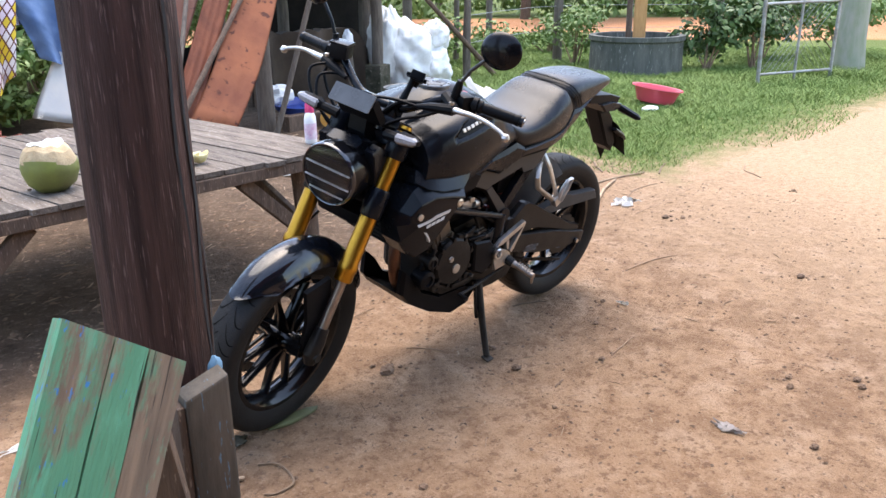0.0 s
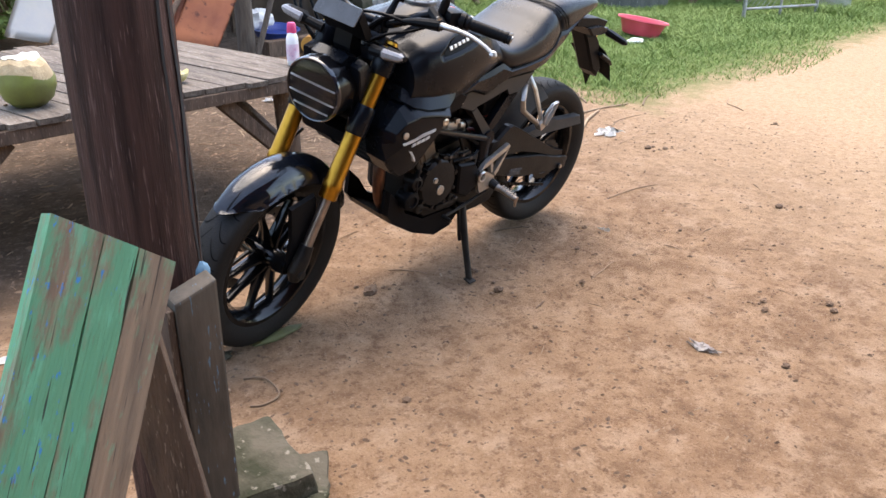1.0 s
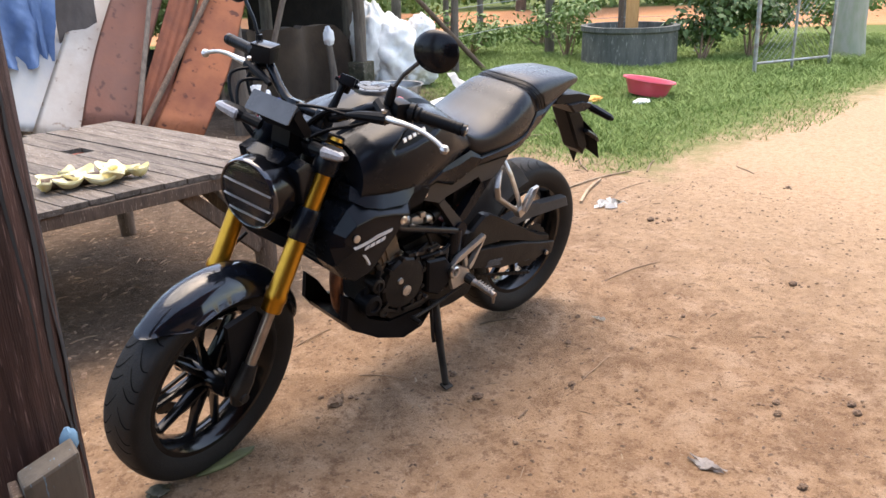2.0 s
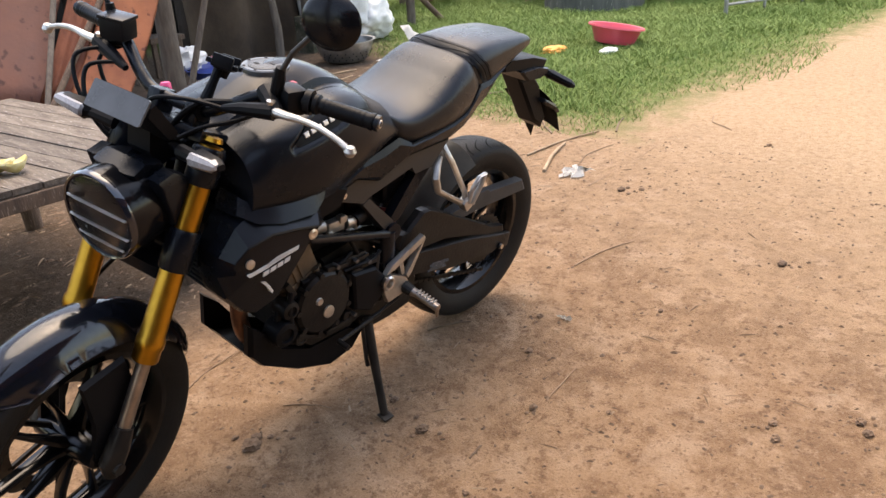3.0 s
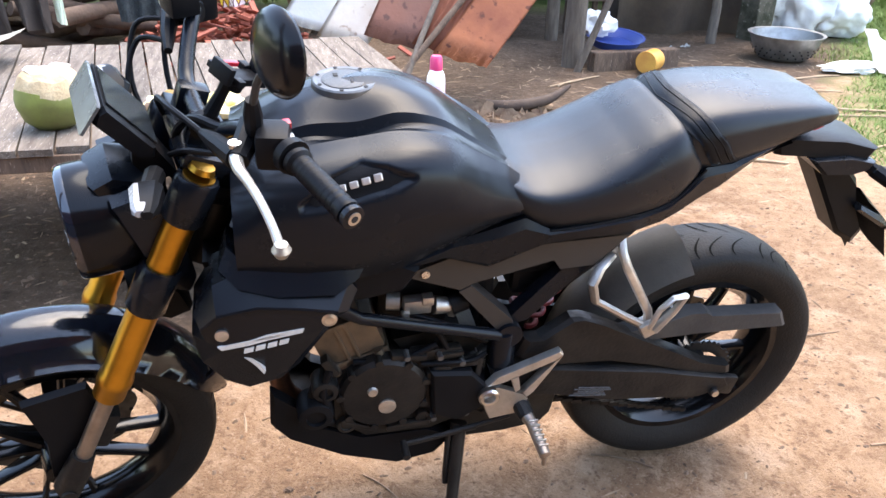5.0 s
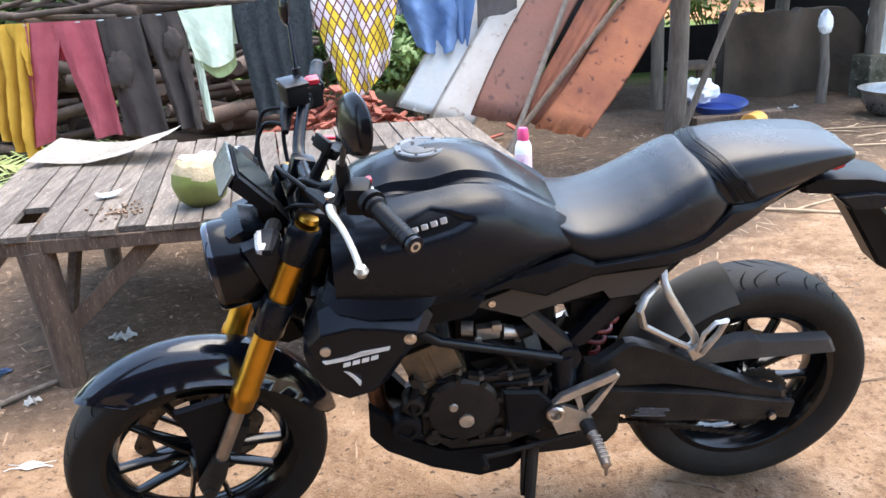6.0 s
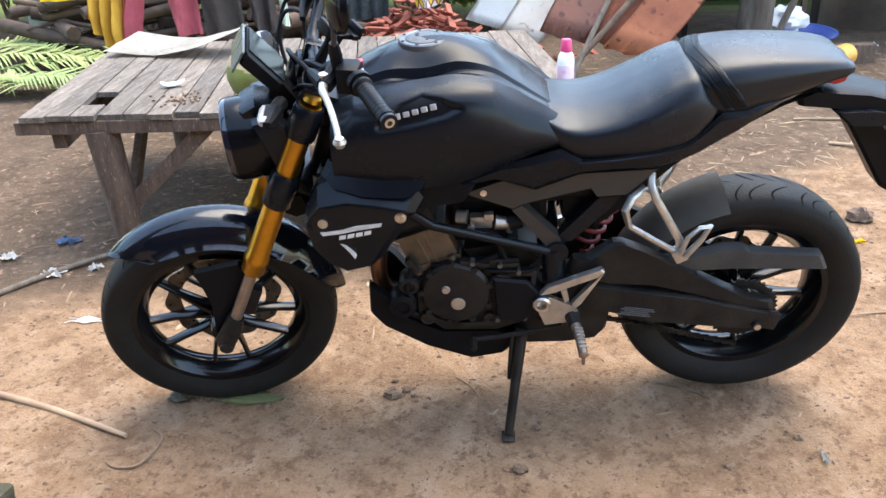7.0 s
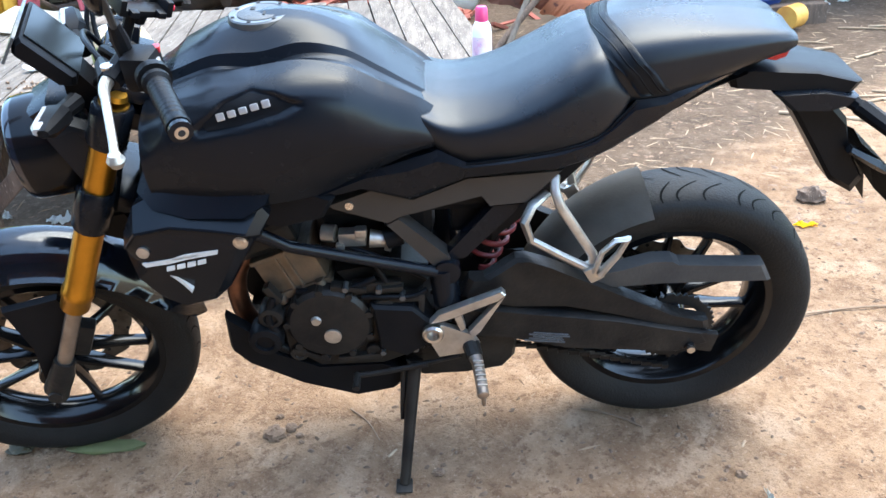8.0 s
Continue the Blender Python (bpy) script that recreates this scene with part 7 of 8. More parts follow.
def lumpy(bm, c, r, seed, amp=0.18, n=20, m=14, freq=2.4, flat=True):
    rows = []
    for j in range(m + 1):
        th = math.pi * j / m
        row = []
        for i in range(n):
            ph = 2 * math.pi * i / n
            d = V(math.sin(th) * math.cos(ph), math.sin(th) * math.sin(ph), math.cos(th))
            k = 1 + amp * (noise.noise(d * freq + V(seed, 0, 0)) + 0.5 * noise.noise(d * freq * 2.7 + V(0, seed, 0)))
            p = V(d.x * r[0] * k, d.y * r[1] * k, d.z * r[2] * k)
            if flat:
                p.z = max(p.z, -r[2] * 0.86)
            row.append(bm.verts.new(V(*c) + p))
        rows.append(row)
    for a, b in zip(rows, rows[1:]):
        for i in range(n):
            bm.faces.new((a[i], a[(i + 1) % n], b[(i + 1) % n], b[i]))
    bmesh.ops.remove_doubles(bm, verts=bm.verts, dist=1e-4)


bm = BM()
lumpy(bm, (3.60, 4.86, 0.66), (0.055, 0.055, 0.10), 3, 0.35)
tagged(part("plastic_bag", bm, "white_plastic", None, "", 120), "small translucent white plastic bag on a post", "bag")
for c, r, sd, lab in (((4.72, 5.12, 0.36), (0.36, 0.30, 0.42), 1.0, "full white woven sack standing beside the shed"), ((4.95, 5.02, 0.24), (0.27, 0.27, 0.27), 2.0, "slumped white woven sack on the ground"), ((4.45, 5.20, 0.48), (0.24, 0.2, 0.48), 5.0, "upright white woven sack behind the others"), ((5.05, 5.0, 0.60), (0.18, 0.16, 0.2), 8.0, "crumpled white sack on top of the pile")):
    bm = BM()
    lumpy(bm, c, r, sd, 0.24, 56, 40, 1.9)
    tagged(part("sack", bm, "sack", None, "", 170), lab, "sack", "white sacks")
# tub
tub = thing("metal_tub", "wide dull aluminium tub with a drilled base on the ground", "tub", Matrix.Translation((3.86, 4.17, 0.0)))
bm = BM()
add_lathe(bm, [(0.0, 0.012), (0.17, 0.012), (0.20, 0.03), (0.255, 0.13), (0.275, 0.195), (0.295, 0.20), (0.295, 0.206), (0.268, 0.202), (0.248, 0.132), (0.19, 0.04), (0.0, 0.02)], 44)
part("bowl", bm, "tub", tub, "", 40)
bm = BM()
for k in range(22):
    for j in range(3):
        a = 2 * math.pi * (k + 0.5 * j) / 22
        rr, zz = 0.214 + 0.020 * j, 0.045 + 0.030 * j
        add_lathe(bm, [(0.006, -0.004), (0.006, 0.004)], 8, Matrix.Translation((rr * math.cos(a), rr * math.sin(a), zz)) @ V(math.cos(a), math.sin(a), -0.4).to_track_quat("Z", "Y").to_matrix().to_4x4())
tagged(part("drain_hole", bm, "dark", tub), kind="stuff")
# timber step, blue basin, can and rag near the shed post
bm = BM()
add_box(bm, (2.50, 4.02, 0.06), (0.72, 0.10, 0.15), Matrix.Rotation(radians(6), 3, "Z"), 0.01)
tagged(part("timber_beam", bm, "old_wood"), "old timber beam lying on the ground by the shed", "beam")
bm = BM()
add_lathe(bm, [(0.0, 0.0), (0.17, 0.0), (0.21, 0.07), (0.225, 0.072), (0.20, 0.06), (0.16, 0.012), (0.0, 0.012)], 28, Matrix.Translation((2.42, 4.22, 0.13)) @ Matrix.Rotation(0.12, 4, "X"))
tagged(part("basin", bm, "blue_plastic", None, "", 40), "shallow blue plastic basin behind a timber beam", "basin")
bm = BM()
lumpy(bm, (2.30, 4.32, 0.27), (0.15, 0.12, 0.10), 7, 0.35)
tagged(part("rag", bm, "sack", None, "", 40), "crumpled grey-white rag over a basin", "rag")
can = thing("can", "rusty orange metal can lying on its side", "can", Matrix.Translation((2.55, 3.86, 0.085)) @ Matrix.Rotation(radians(40), 4, "Z") @ Matrix.Rotation(radians(90), 4, "Y"))
bm = BM()
add_lathe(bm, [(0.0, -0.075), (0.078, -0.075), (0.080, -0.07), (0.078, -0.03), (0.079, 0.0), (0.078, 0.03), (0.080, 0.075), (0.074, 0.075), (0.072, -0.06), (0.0, -0.06)], 26)
part("body", bm, "yellow_can", can, "", 40)
for nm, c, s, mt, lab in (("stool", (2.62, 5.3, 0.33), (0.35, 0.3, 0.05), "old_wood", "small dark wooden stool inside the shed"),):
    st = thing(nm, lab, "stool")
    bm = BM()
    add_box(bm, c, s, None, 0.01)
    part("seat", bm, mt, st)
    for dx in (-0.13, 0.13):
        for dy in (-0.11, 0.11):
            bm = BM()
            add_box(bm, (c[0] + dx, c[1] + dy, 0.15), (0.04, 0.04, 0.32))
            part("leg", bm, mt, st)
bm = BM()
rows = []
for j in range(13):
    rows.append([bm.verts.new((4.28 + 0.62 * i / 16, 3.50 + 0.34 * j / 12 - 0.1 * i / 16, 0.02 + 0.12 * max(0, noise.noise(V(i * 0.30, j * 0.36, 5))) + 0.42 * max(0, (j / 12 - 0.35)) * max(0, 1 - i / 15) + 0.015 * noise.noise(V(i, j, 2)))) for i in range(17)])
for a, b in zip(rows, rows[1:]):
    for i in range(16):
        bm.faces.new((a[i], a[i + 1], b[i + 1], b[i]))
bmesh.ops.solidify(bm, geom=list(bm.faces), thickness=0.002)
tagged(part("plastic_sheet", bm, "sack", None, "", 60), "crumpled white plastic sheet lying on grass", "plastic sheet")
bm = BM()
lumpy(bm, (4.15, 3.72, 0.03), (0.24, 0.12, 0.04), 11, 0.4)
tagged(part("litter_bag", bm, "paper", None, "", 30), "flattened white plastic bag on the ground", "bag")

# ---- clothesline and washing ----
bm = BM()
add_tube(bm, [(-3.9, 3.8, 1.20), (-2.85, 3.8, 1.135), (-2.0, 3.8, 1.12), (-1.1, 3.8, 1.155), (-0.3, 3.8, 1.235), (0.5, 3.8, 1.33), (1.3, 3.8, 1.45), (2.06, 4.13, 1.60)], 0.005, 6, smooth_steps=4)
tagged(part("clothesline", bm, "wire"), "thin pale cord strung between posts with washing", "clothesline")
round_post("line_post", -3.9, 3.8, 1.5, 0.045, (0, 0), "grey_wood", "thin wooden post holding the clothesline", "line posts")


def line_z(x):
    xs = [-3.9, -2.85, -2.0, -1.1, -0.3, 0.5, 1.3]
    return float(np.interp(x, xs, [1.20, 1.135, 1.12, 1.155, 1.235, 1.33, 1.45]))


def cloth(name, top, bottom, drop, material, label, folds=3.0, amp=0.03, seed=0.0, back=0.25, hem=None, extra=None, parent=None):
    """Hanging cloth: top (x0, x1) on the line, bottom (x0, x1) at heights drop (z at both corners), folded over the line behind."""
    bm = BM()
    uv = bm.loops.layers.uv.new("UVMap")
    nx, nz = 36, 40
    rows = []
    for j in range(-5, nz + 1):
        row = []
        for i in range(nx + 1):
            u = i / nx
            if j < 0:
                x = top[0] + (top[1] - top[0]) * u
                zt = line_z(x) + 0.007
                v = -j / 5
                p = V(x, 3.8 + 0.012 + 0.02 * v, zt - back * v)
            else:
                v = j / nz
                x = (top[0] + (top[1] - top[0]) * u) * (1 - v) + (bottom[0] + (bottom[1] - bottom[0]) * u) * v
                xt = top[0] + (top[1] - top[0]) * u
                zb = drop[0] + (drop[1] - drop[0]) * u
                if hem:
                    zb += hem(u)
                z = (line_z(xt) + 0.007) * (1 - v) + zb * v
                w = amp * (0.25 + v) * (math.sin(2 * math.pi * folds * u + seed + 0.8 * math.sin(3 * v + seed)) + 0.5 * noise.noise(V(u * 4, v * 3, seed)) + 0.45 * noise.noise(V((u + 0.6 * v) * 7, (v - u) * 3.2, seed + 4)) + 0.22 * noise.noise(V((u - v) * 13, (v + u) * 6, seed + 9)))
                p = V(x + 0.3 * w * (1 - abs(2 * u - 1)), 3.8 - 0.010 - abs(amp) * 0.9 * v + w, z)
            row.append((bm.verts.new(p), u, 1 - v if j >= 0 else 1.0))
        rows.append(row)
    for a, b in zip(rows, rows[1:]):
        for i in range(nx):
            q = (a[i], a[i + 1], b[i + 1], b[i])
            f = bm.faces.new([t[0] for t in q])
            for lp, t in zip(f.loops, q):
                lp[uv].uv = (t[1] * abs(top[1] - top[0]) * 1.6, t[2] * 0.75)
    ob = part(name, bm, material, parent, "", 80)
    return tagged(ob, label, "washing", "washing on the line") if parent is None else ob


y1 = cloth("jersey", (-3.10, -2.77), (-3.08, -2.76), (0.62, 0.63), "c_yellow", "bright yellow jersey hanging on a line", 1.5, 0.02, 1)
cloth("trim", (-2.785, -2.705), (-2.775, -2.70), (0.66, 0.62), "c_black", "", 0.6, 0.012, 2, parent=y1)
for k in (-0.024, 0.0, 0.024):
    cloth("stripe", (-2.748 + k, -2.742 + k), (-2.741 + k, -2.735 + k), (0.66, 0.66), "c_yellow", "", 0.2, 0.004, 2, parent=y1).location = (0, -0.022, 0.002)
cloth("mustard_cloth", (-2.72, -2.40), (-2.74, -2.50), (0.50, 0.26), "c_mustard", "mustard yellow cloth draped on a line", 3.4, 0.06, 0.5, hem=lambda u: -0.06 * math.sin(math.pi * u))
cloth("mustard_tail", (-2.56, -2.40), (-2.46, -2.43), (0.83, 0.79), "c_mustard", "short mustard sleeve hanging on a line", 1.0, 0.02, 2.5)
tr = cloth("trousers", (-2.43, -2.20), (-2.60, -2.40), (0.31, 0.36), "c_magenta", "rose red trousers hanging on a line", 1.2, 0.03, 1.1)
cloth("leg_panel", (-2.26, -1.98), (-2.13, -1.93), (0.36, 0.38), "c_magenta", "", 1.3, 0.03, 3.0, parent=tr)
tr = cloth("work_trousers", (-1.98, -1.70), (-1.92, -1.62), (0.36, 0.35), "c_brown", "dark brown work trousers with pockets on a line", 1.6, 0.03, 0.3)
cloth("leg_panel", (-1.70, -1.43), (-1.57, -1.40), (0.40, 0.37), "c_brown", "", 1.8, 0.04, 2.0, parent=tr)
bm = BM()
lumpy(bm, (-1.87, 3.755, 0.80), (0.085, 0.03, 0.12), 4, 0.3, flat=False)
part("pocket", bm, "c_brown", tr, "", 60)
bm = BM()
lumpy(bm, (-1.50, 3.755, 0.95), (0.06, 0.03, 0.09), 9, 0.3, flat=False)
part("pocket", bm, "c_brown", tr, "", 60)
sh_ = cloth("shirt", (-1.45, -1.10), (-1.38, -1.13), (0.78, 0.77), "c_mint", "pale mint shirt folded over a line", 1.3, 0.02, 0.2, hem=lambda u: 0.06 * (2 * u - 1) ** 2)
cloth("hem", (-1.40, -1.12), (-1.36, -1.12), (0.70, 0.70), "c_olive", "", 1.4, 0.012, 0.7, parent=sh_, hem=lambda u: 0.08 * (2 * u - 1) ** 2).location = (0, 0.03, 0)
cloth("sleeve", (-1.42, -1.36), (-1.39, -1.33), (0.42, 0.40), "c_mint", "", 0.6, 0.015, 2.7, parent=sh_).location = (0, 0.045, 0)
cloth("lace_cloth", (-1.10, -0.58), (-1.02, -0.62), (0.42, 0.46), "c_lace", "charcoal lace cloth hanging on a line", 4.5, 0.022, 1.7)
cloth("printed_cloth", (-0.62, 0.02), (-0.42, -0.10), (0.50, 0.56), "c_lattice", "yellow and white lattice print cloth on a line", 2.6, 0.04, 0.9, hem=lambda u: 0.32 * max(0, u - 0.45) ** 1.2)
cloth("denim_shirt", (-0.06, 0.56), (0.10, 0.44), (0.72, 0.80), "c_denim", "blue denim shirt hanging on a line", 2.4, 0.05, 2.2, hem=lambda u: 0.22 * max(0, 0.4 - u))
cloth("denim_sleeve", (0.33, 0.46), (0.36, 0.44), (0.62, 0.60), "c_denim", "blue denim sleeve hanging on a line", 1.0, 0.02, 0.4)
cloth("grey_cloth", (0.53, 0.80), (0.515, 0.785), (0.70, 0.67), "c_grey", "taupe grey cloth hanging straight on a line", 0.8, 0.012, 0.5)
cloth("strap_cloth", (1.05, 1.15), (1.02, 1.07), (0.95, 0.90), "c_grey", "narrow grey cloth hanging before rusty sheets", 0.8, 0.012, 0.5)
bm = BM()
lumpy(bm, (2.04, 4.08, 1.22), (0.09, 0.07, 0.20), 6, 0.3)
tagged(part("red_cloth", bm, mat("red_cloth", (0.45, 0.02, 0.03), 0.9, 0, (0.32, 0.015, 0.02), 8, 0.5), None, "", 50), "red cloth tied round a shed post", "cloth")

# ---- heaps behind the washing ----
rng = random.Random(11)
pile = thing("tile_heap", "heap of broken red clay tiles behind the table", "tile heap")
for i in range(230):
    x = -0.42 + rng.gauss(0, 0.40)
    y = 4.62 + rng.gauss(0, 0.20)
    h = max(0.0, 0.46 * math.exp(-((x + 0.48) / 0.52) ** 2 - ((y - 4.62) / 0.35) ** 2)) * rng.uniform(0.3, 1.0)
    bm = BM()
    add_box(bm, (0, 0, 0), (rng.uniform(0.07, 0.22), rng.uniform(0.03, 0.06), rng.uniform(0.012, 0.03)), None, 0.004)
    bm.transform(Matrix.Translation((x, y, h + 0.02)) @ Euler((rng.uniform(-0.5, 0.5), rng.uniform(-0.5, 0.5), rng.uniform(0, 3.14))).to_matrix().to_4x4())
    part("tile_shard", bm, "laterite", pile)
heap = thing("firewood_heap", "tangled heap of dark firewood and brush behind the washing", "firewood")
for i in range(230):
    x = rng.uniform(-3.5, -1.0)
    top = 1.36 * math.exp(-((x + 2.15) / 1.25) ** 4) + 0.1
    z = rng.uniform(0.02, top)
    y = 4.95 + rng.uniform(-0.3, 0.5) + 0.25 * z
    a = rng.uniform(-0.6, 0.6) + (math.pi / 2 if rng.random() < 0.15 else 0)
    ln = rng.uniform(0.35, 1.1)
    r = rng.choice([0.018, 0.025, 0.035, 0.05, 0.06])
    d = V(math.cos(a), math.sin(a) * 0.5, rng.uniform(-0.25, 0.25)).normalized()
    p = V(x, y, z + r)
    bm = BM()
    add_tube(bm, [p - d * ln / 2, p + V(0, 0, rng.uniform(-0.03, 0.04)), p + d * ln / 2], [r, r * 0.95, r * 0.75], 7)
    part("log", bm, "firewood", heap, "", 60)


def frond(origin, yaw, length, seed, droop=0.1, material="frond", label="drying green palm frond lying on the ground", name="palm_frond", lift=0.05, group="palm fronds"):
    rr = random.Random(seed)
    t = thing(name, label, "palm frond", Matrix.Translation(origin) @ Matrix.Rotation(yaw, 4, "Z"), group)
    ax = [V(length * k / 8, 0, lift + 0.10 * math.sin(math.pi * k / 8) - droop * (k / 8) ** 2) for k in range(9)]
    bm = BM()
    add_tube(bm, ax, [0.014 - 0.0013 * k for k in range(9)], 6)
    part("rachis", bm, material, t, "", 60)
    bm = BM()
    for k in range(46):
        f = 0.12 + 0.87 * k / 45
        i = min(7, int(f * 8))
        p = ax[i].lerp(ax[i + 1], f * 8 - i)
        for sd in (-1, 1):
            ll = 0.42 * math.sin(math.pi * (0.15 + 0.8 * f)) * rr.uniform(0.8, 1.1)
            d = V(0.62, sd * 0.78, rr.uniform(-0.12, 0.10)).normalized()
            w = V(0.010, -sd * 0.004, 0)
            m_ = p + d * ll * 0.5 + V(0, 0, 0.02)
            e = p + d * ll + V(0, 0, -0.03)
            vs = [bm.verts.new(v) for v in (p - w, p + w, m_ + w * 1.1, m_ - w * 1.1)]
            bm.faces.new(vs)
            bm.faces.new((vs[3], vs[2], bm.verts.new(e)))
    tagged(part("frond_blade", bm, material, t), kind="stuff")
    return t


for i, (o, yw, ln) in enumerate((((-3.9, 4.1, 0.0), 0.15, 1.7), ((-3.7, 3.75, 0.0), -0.1, 1.6), ((-3.6, 4.5, 0.02), 0.35, 1.8), ((-4.4, 4.3, 0.04), 0.0, 1.9), ((-3.2, 4.35, 0.05), 2.6, 1.6), ((-2.9, 3.55, 0.0), 3.0, 1.5))):
    frond(o, yw, ln, i)


def leaf_mesh(name, blobs, size, material, seed, parent=None, curl=0.3, narrow=0.5):
    """Many small bent leaves scattered in ellipsoids (x, y, z, rx, ry, rz, count)."""
    r = np.random.RandomState(seed)
    verts, faces = [], []
    for bx, by, bz, rx, ry, rz, cnt in blobs:
        d = r.normal(size=(cnt, 3))
        d /= np.linalg.norm(d, axis=1)[:, None]
        rad = r.uniform(0.35, 1.0, cnt) ** 0.6
        wob = 1 + 0.35 * np.sin(d[:, 0] * 5 + seed) * np.cos(d[:, 2] * 4 + bx)
        c = np.array([bx, by, bz]) + d * np.array([rx, ry, rz]) * (rad * wob)[:, None]
        n = d + r.normal(scale=0.7, size=(cnt, 3)) + np.array([0, 0, 0.5])
        n /= np.linalg.norm(n, axis=1)[:, None]
        u = np.cross(n, r.normal(size=(cnt, 3)))
        u /= np.linalg.norm(u, axis=1)[:, None]
        v = np.cross(n, u)
        s = size * r.uniform(0.6, 1.4, cnt)
        for i in range(cnt):
            b = len(verts)
            L, W = u[i] * s[i], v[i] * s[i] * narrow
            verts += [tuple(c[i] - L), tuple(c[i] + W - n[i] * s[i] * curl * 0.2), tuple(c[i] - W - n[i] * s[i] * curl * 0.2), tuple(c[i] + L - n[i] * s[i] * curl)]
            faces += [(b, b + 1, b + 2), (b + 1, b + 3, b + 2)]
    me = bpy.data.meshes.new(name)
    me.from_pydata(verts, [], faces)
    me.materials.append(M[material])
    ob = new(name, me)
    if parent is not None:
        ob.parent = parent
    return ob


def shrub(label, x, y, h, w, material, seed, leaf=0.05, cnt=900, stems=7, cat="shrub", group="yard shrubs", narrow=0.5):
    r = random.Random(seed)
    t = thing("shrub", label, cat, None, group)
    blobs = []
    for k in range(7):
        a = r.uniform(0, 6.28)
        d = w * 0.5 * r.uniform(0.1, 0.9)
        blobs.append((x + d * math.cos(a), y + d * math.sin(a), h * r.uniform(0.35, 0.85), w * r.uniform(0.22, 0.38), w * r.uniform(0.22, 0.38), h * r.uniform(0.16, 0.30), cnt // 7))
    leaf_mesh("foliage", blobs, leaf, material, seed, t, narrow=narrow)
    for k in range(stems):
        bx, by, bz = blobs[k % 7][:3]
        bm = BM()
        add_tube(bm, [(x + r.uniform(-0.06, 0.06), y + r.uniform(-0.06, 0.06), -0.02), ((x + bx) / 2, (y + by) / 2, bz * 0.6), (bx, by, bz)], [0.014, 0.010, 0.005], 6)
        part("stem", bm, "twig", t)
    return t


for i, (x, y, h, w, m_, lf, cn) in enumerate(((8.75, 3.35, 1.0, 1.0, "leaf_b", 0.05, 1500), (9.4, 3.0, 0.95, 1.1, "leaf_b", 0.05, 1500), (8.2, 5.2, 0.9, 0.8, "leaf_a", 0.04, 800), (10.6, 3.4, 1.1, 1.3, "leaf_b", 0.05, 1300),
                                             (7.5, 6.5, 0.7, 1.2, "leaf_a", 0.04, 900), (6.6, 6.6, 0.6, 1.0, "leaf_a", 0.04, 700), (9.4, 6.6, 0.7, 1.4, "leaf_a", 0.045, 900), (11.6, 2.6, 0.9, 1.6, "leaf_a", 0.05, 1000))):
    shrub("leafy green bush growing by the fence", x, y, h, w, m_, 20 + i, lf, cn)
for i, (x, y, h, w, m_, lf) in enumerate(((-5.2, 7.0, 2.0, 2.6, "leaf_b", 0.09), (-3.6, 7.4, 2.2, 2.4, "leaf_a", 0.10), (-2.2, 7.8, 2.1, 2.2, "leaf_b", 0.09), (-0.6, 7.6, 1.9, 2.0, "leaf_a", 0.09), (0.6, 7.0, 1.5, 1.6, "leaf_b", 0.07), (1.5, 8.2, 2.0, 2.0, "leaf_a", 0.08), (2.6, 9.6, 1.8, 2.2, "leaf_a", 0.08), (0.2, 5.6, 0.7, 0.8, "leaf_a", 0.05), (-3.3, 6.2, 1.5, 1.7, "leaf_b", 0.06), (-1.9, 6.3, 1.4, 1.7, "leaf_b", 0.06), (-0.7, 6.1, 1.2, 1.4, "leaf_b", 0.05), (0.4, 6.3, 1.1, 1.3, "leaf_a", 0.05), (3.3, 8.7, 1.5, 1.8, "leaf_a", 0.05), (4.3, 9.0, 1.5, 1.7, "leaf_a", 0.05))):
    shrub("green shrubs crowding behind the yard", x, y, h, w, m_, 50 + i, lf, 2600, narrow=0.4)


def banana(x, y, h, seed):
    """A banana plant: fleshy stem and long split leaves."""
    r = random.Random(seed)
    t = thing("banana_plant", "banana plant with long torn green leaves", "banana plant", Matrix.Translation((x, y, 0)), "banana plants")
    bm = BM()
    add_tube(bm, [(0, 0, -0.05), (0.02, 0, h * 0.35), (0, 0.02, h * 0.6)], [0.09, 0.075, 0.05], 12)
    part("stem", bm, "bark", t, "", 60)
    for k in range(7):
        a = 2 * math.pi * k / 7 + r.uniform(-0.3, 0.3)
        ln = h * r.uniform(0.55, 0.8)
        bm = BM()
        rows = []
        for j in range(13):
            f = j / 12
            dr = V(math.cos(a), math.sin(a), 0)
            p = V(0, 0, h * 0.58) + dr * ln * f * 0.75 + V(0, 0, ln * (0.75 * f - 0.75 * f * f))
            sd = V(-math.sin(a), math.cos(a), 0)
            w = 0.17 * math.sin(math.pi * min(1, 0.08 + 0.9 * f)) * (0.75 if j % 3 == 0 else 1)
            rows.append([bm.verts.new(p - sd * w + V(0, 0, -0.05)), bm.verts.new(p), bm.verts.new(p + sd * w + V(0, 0, -0.05))])
        for p, q in zip(rows, rows[1:]):
            for i in (0, 1):
                bm.faces.new((p[i], p[i + 1], q[i + 1], q[i]))
        part("leaf", bm, "leaf_a", t, "", 60)
    return t


for i, (x, y, h) in enumerate(((-4.3, 5.9, 1.9), (0.5, 6.4, 1.4))):
    banana(x, y, h, 70 + i)

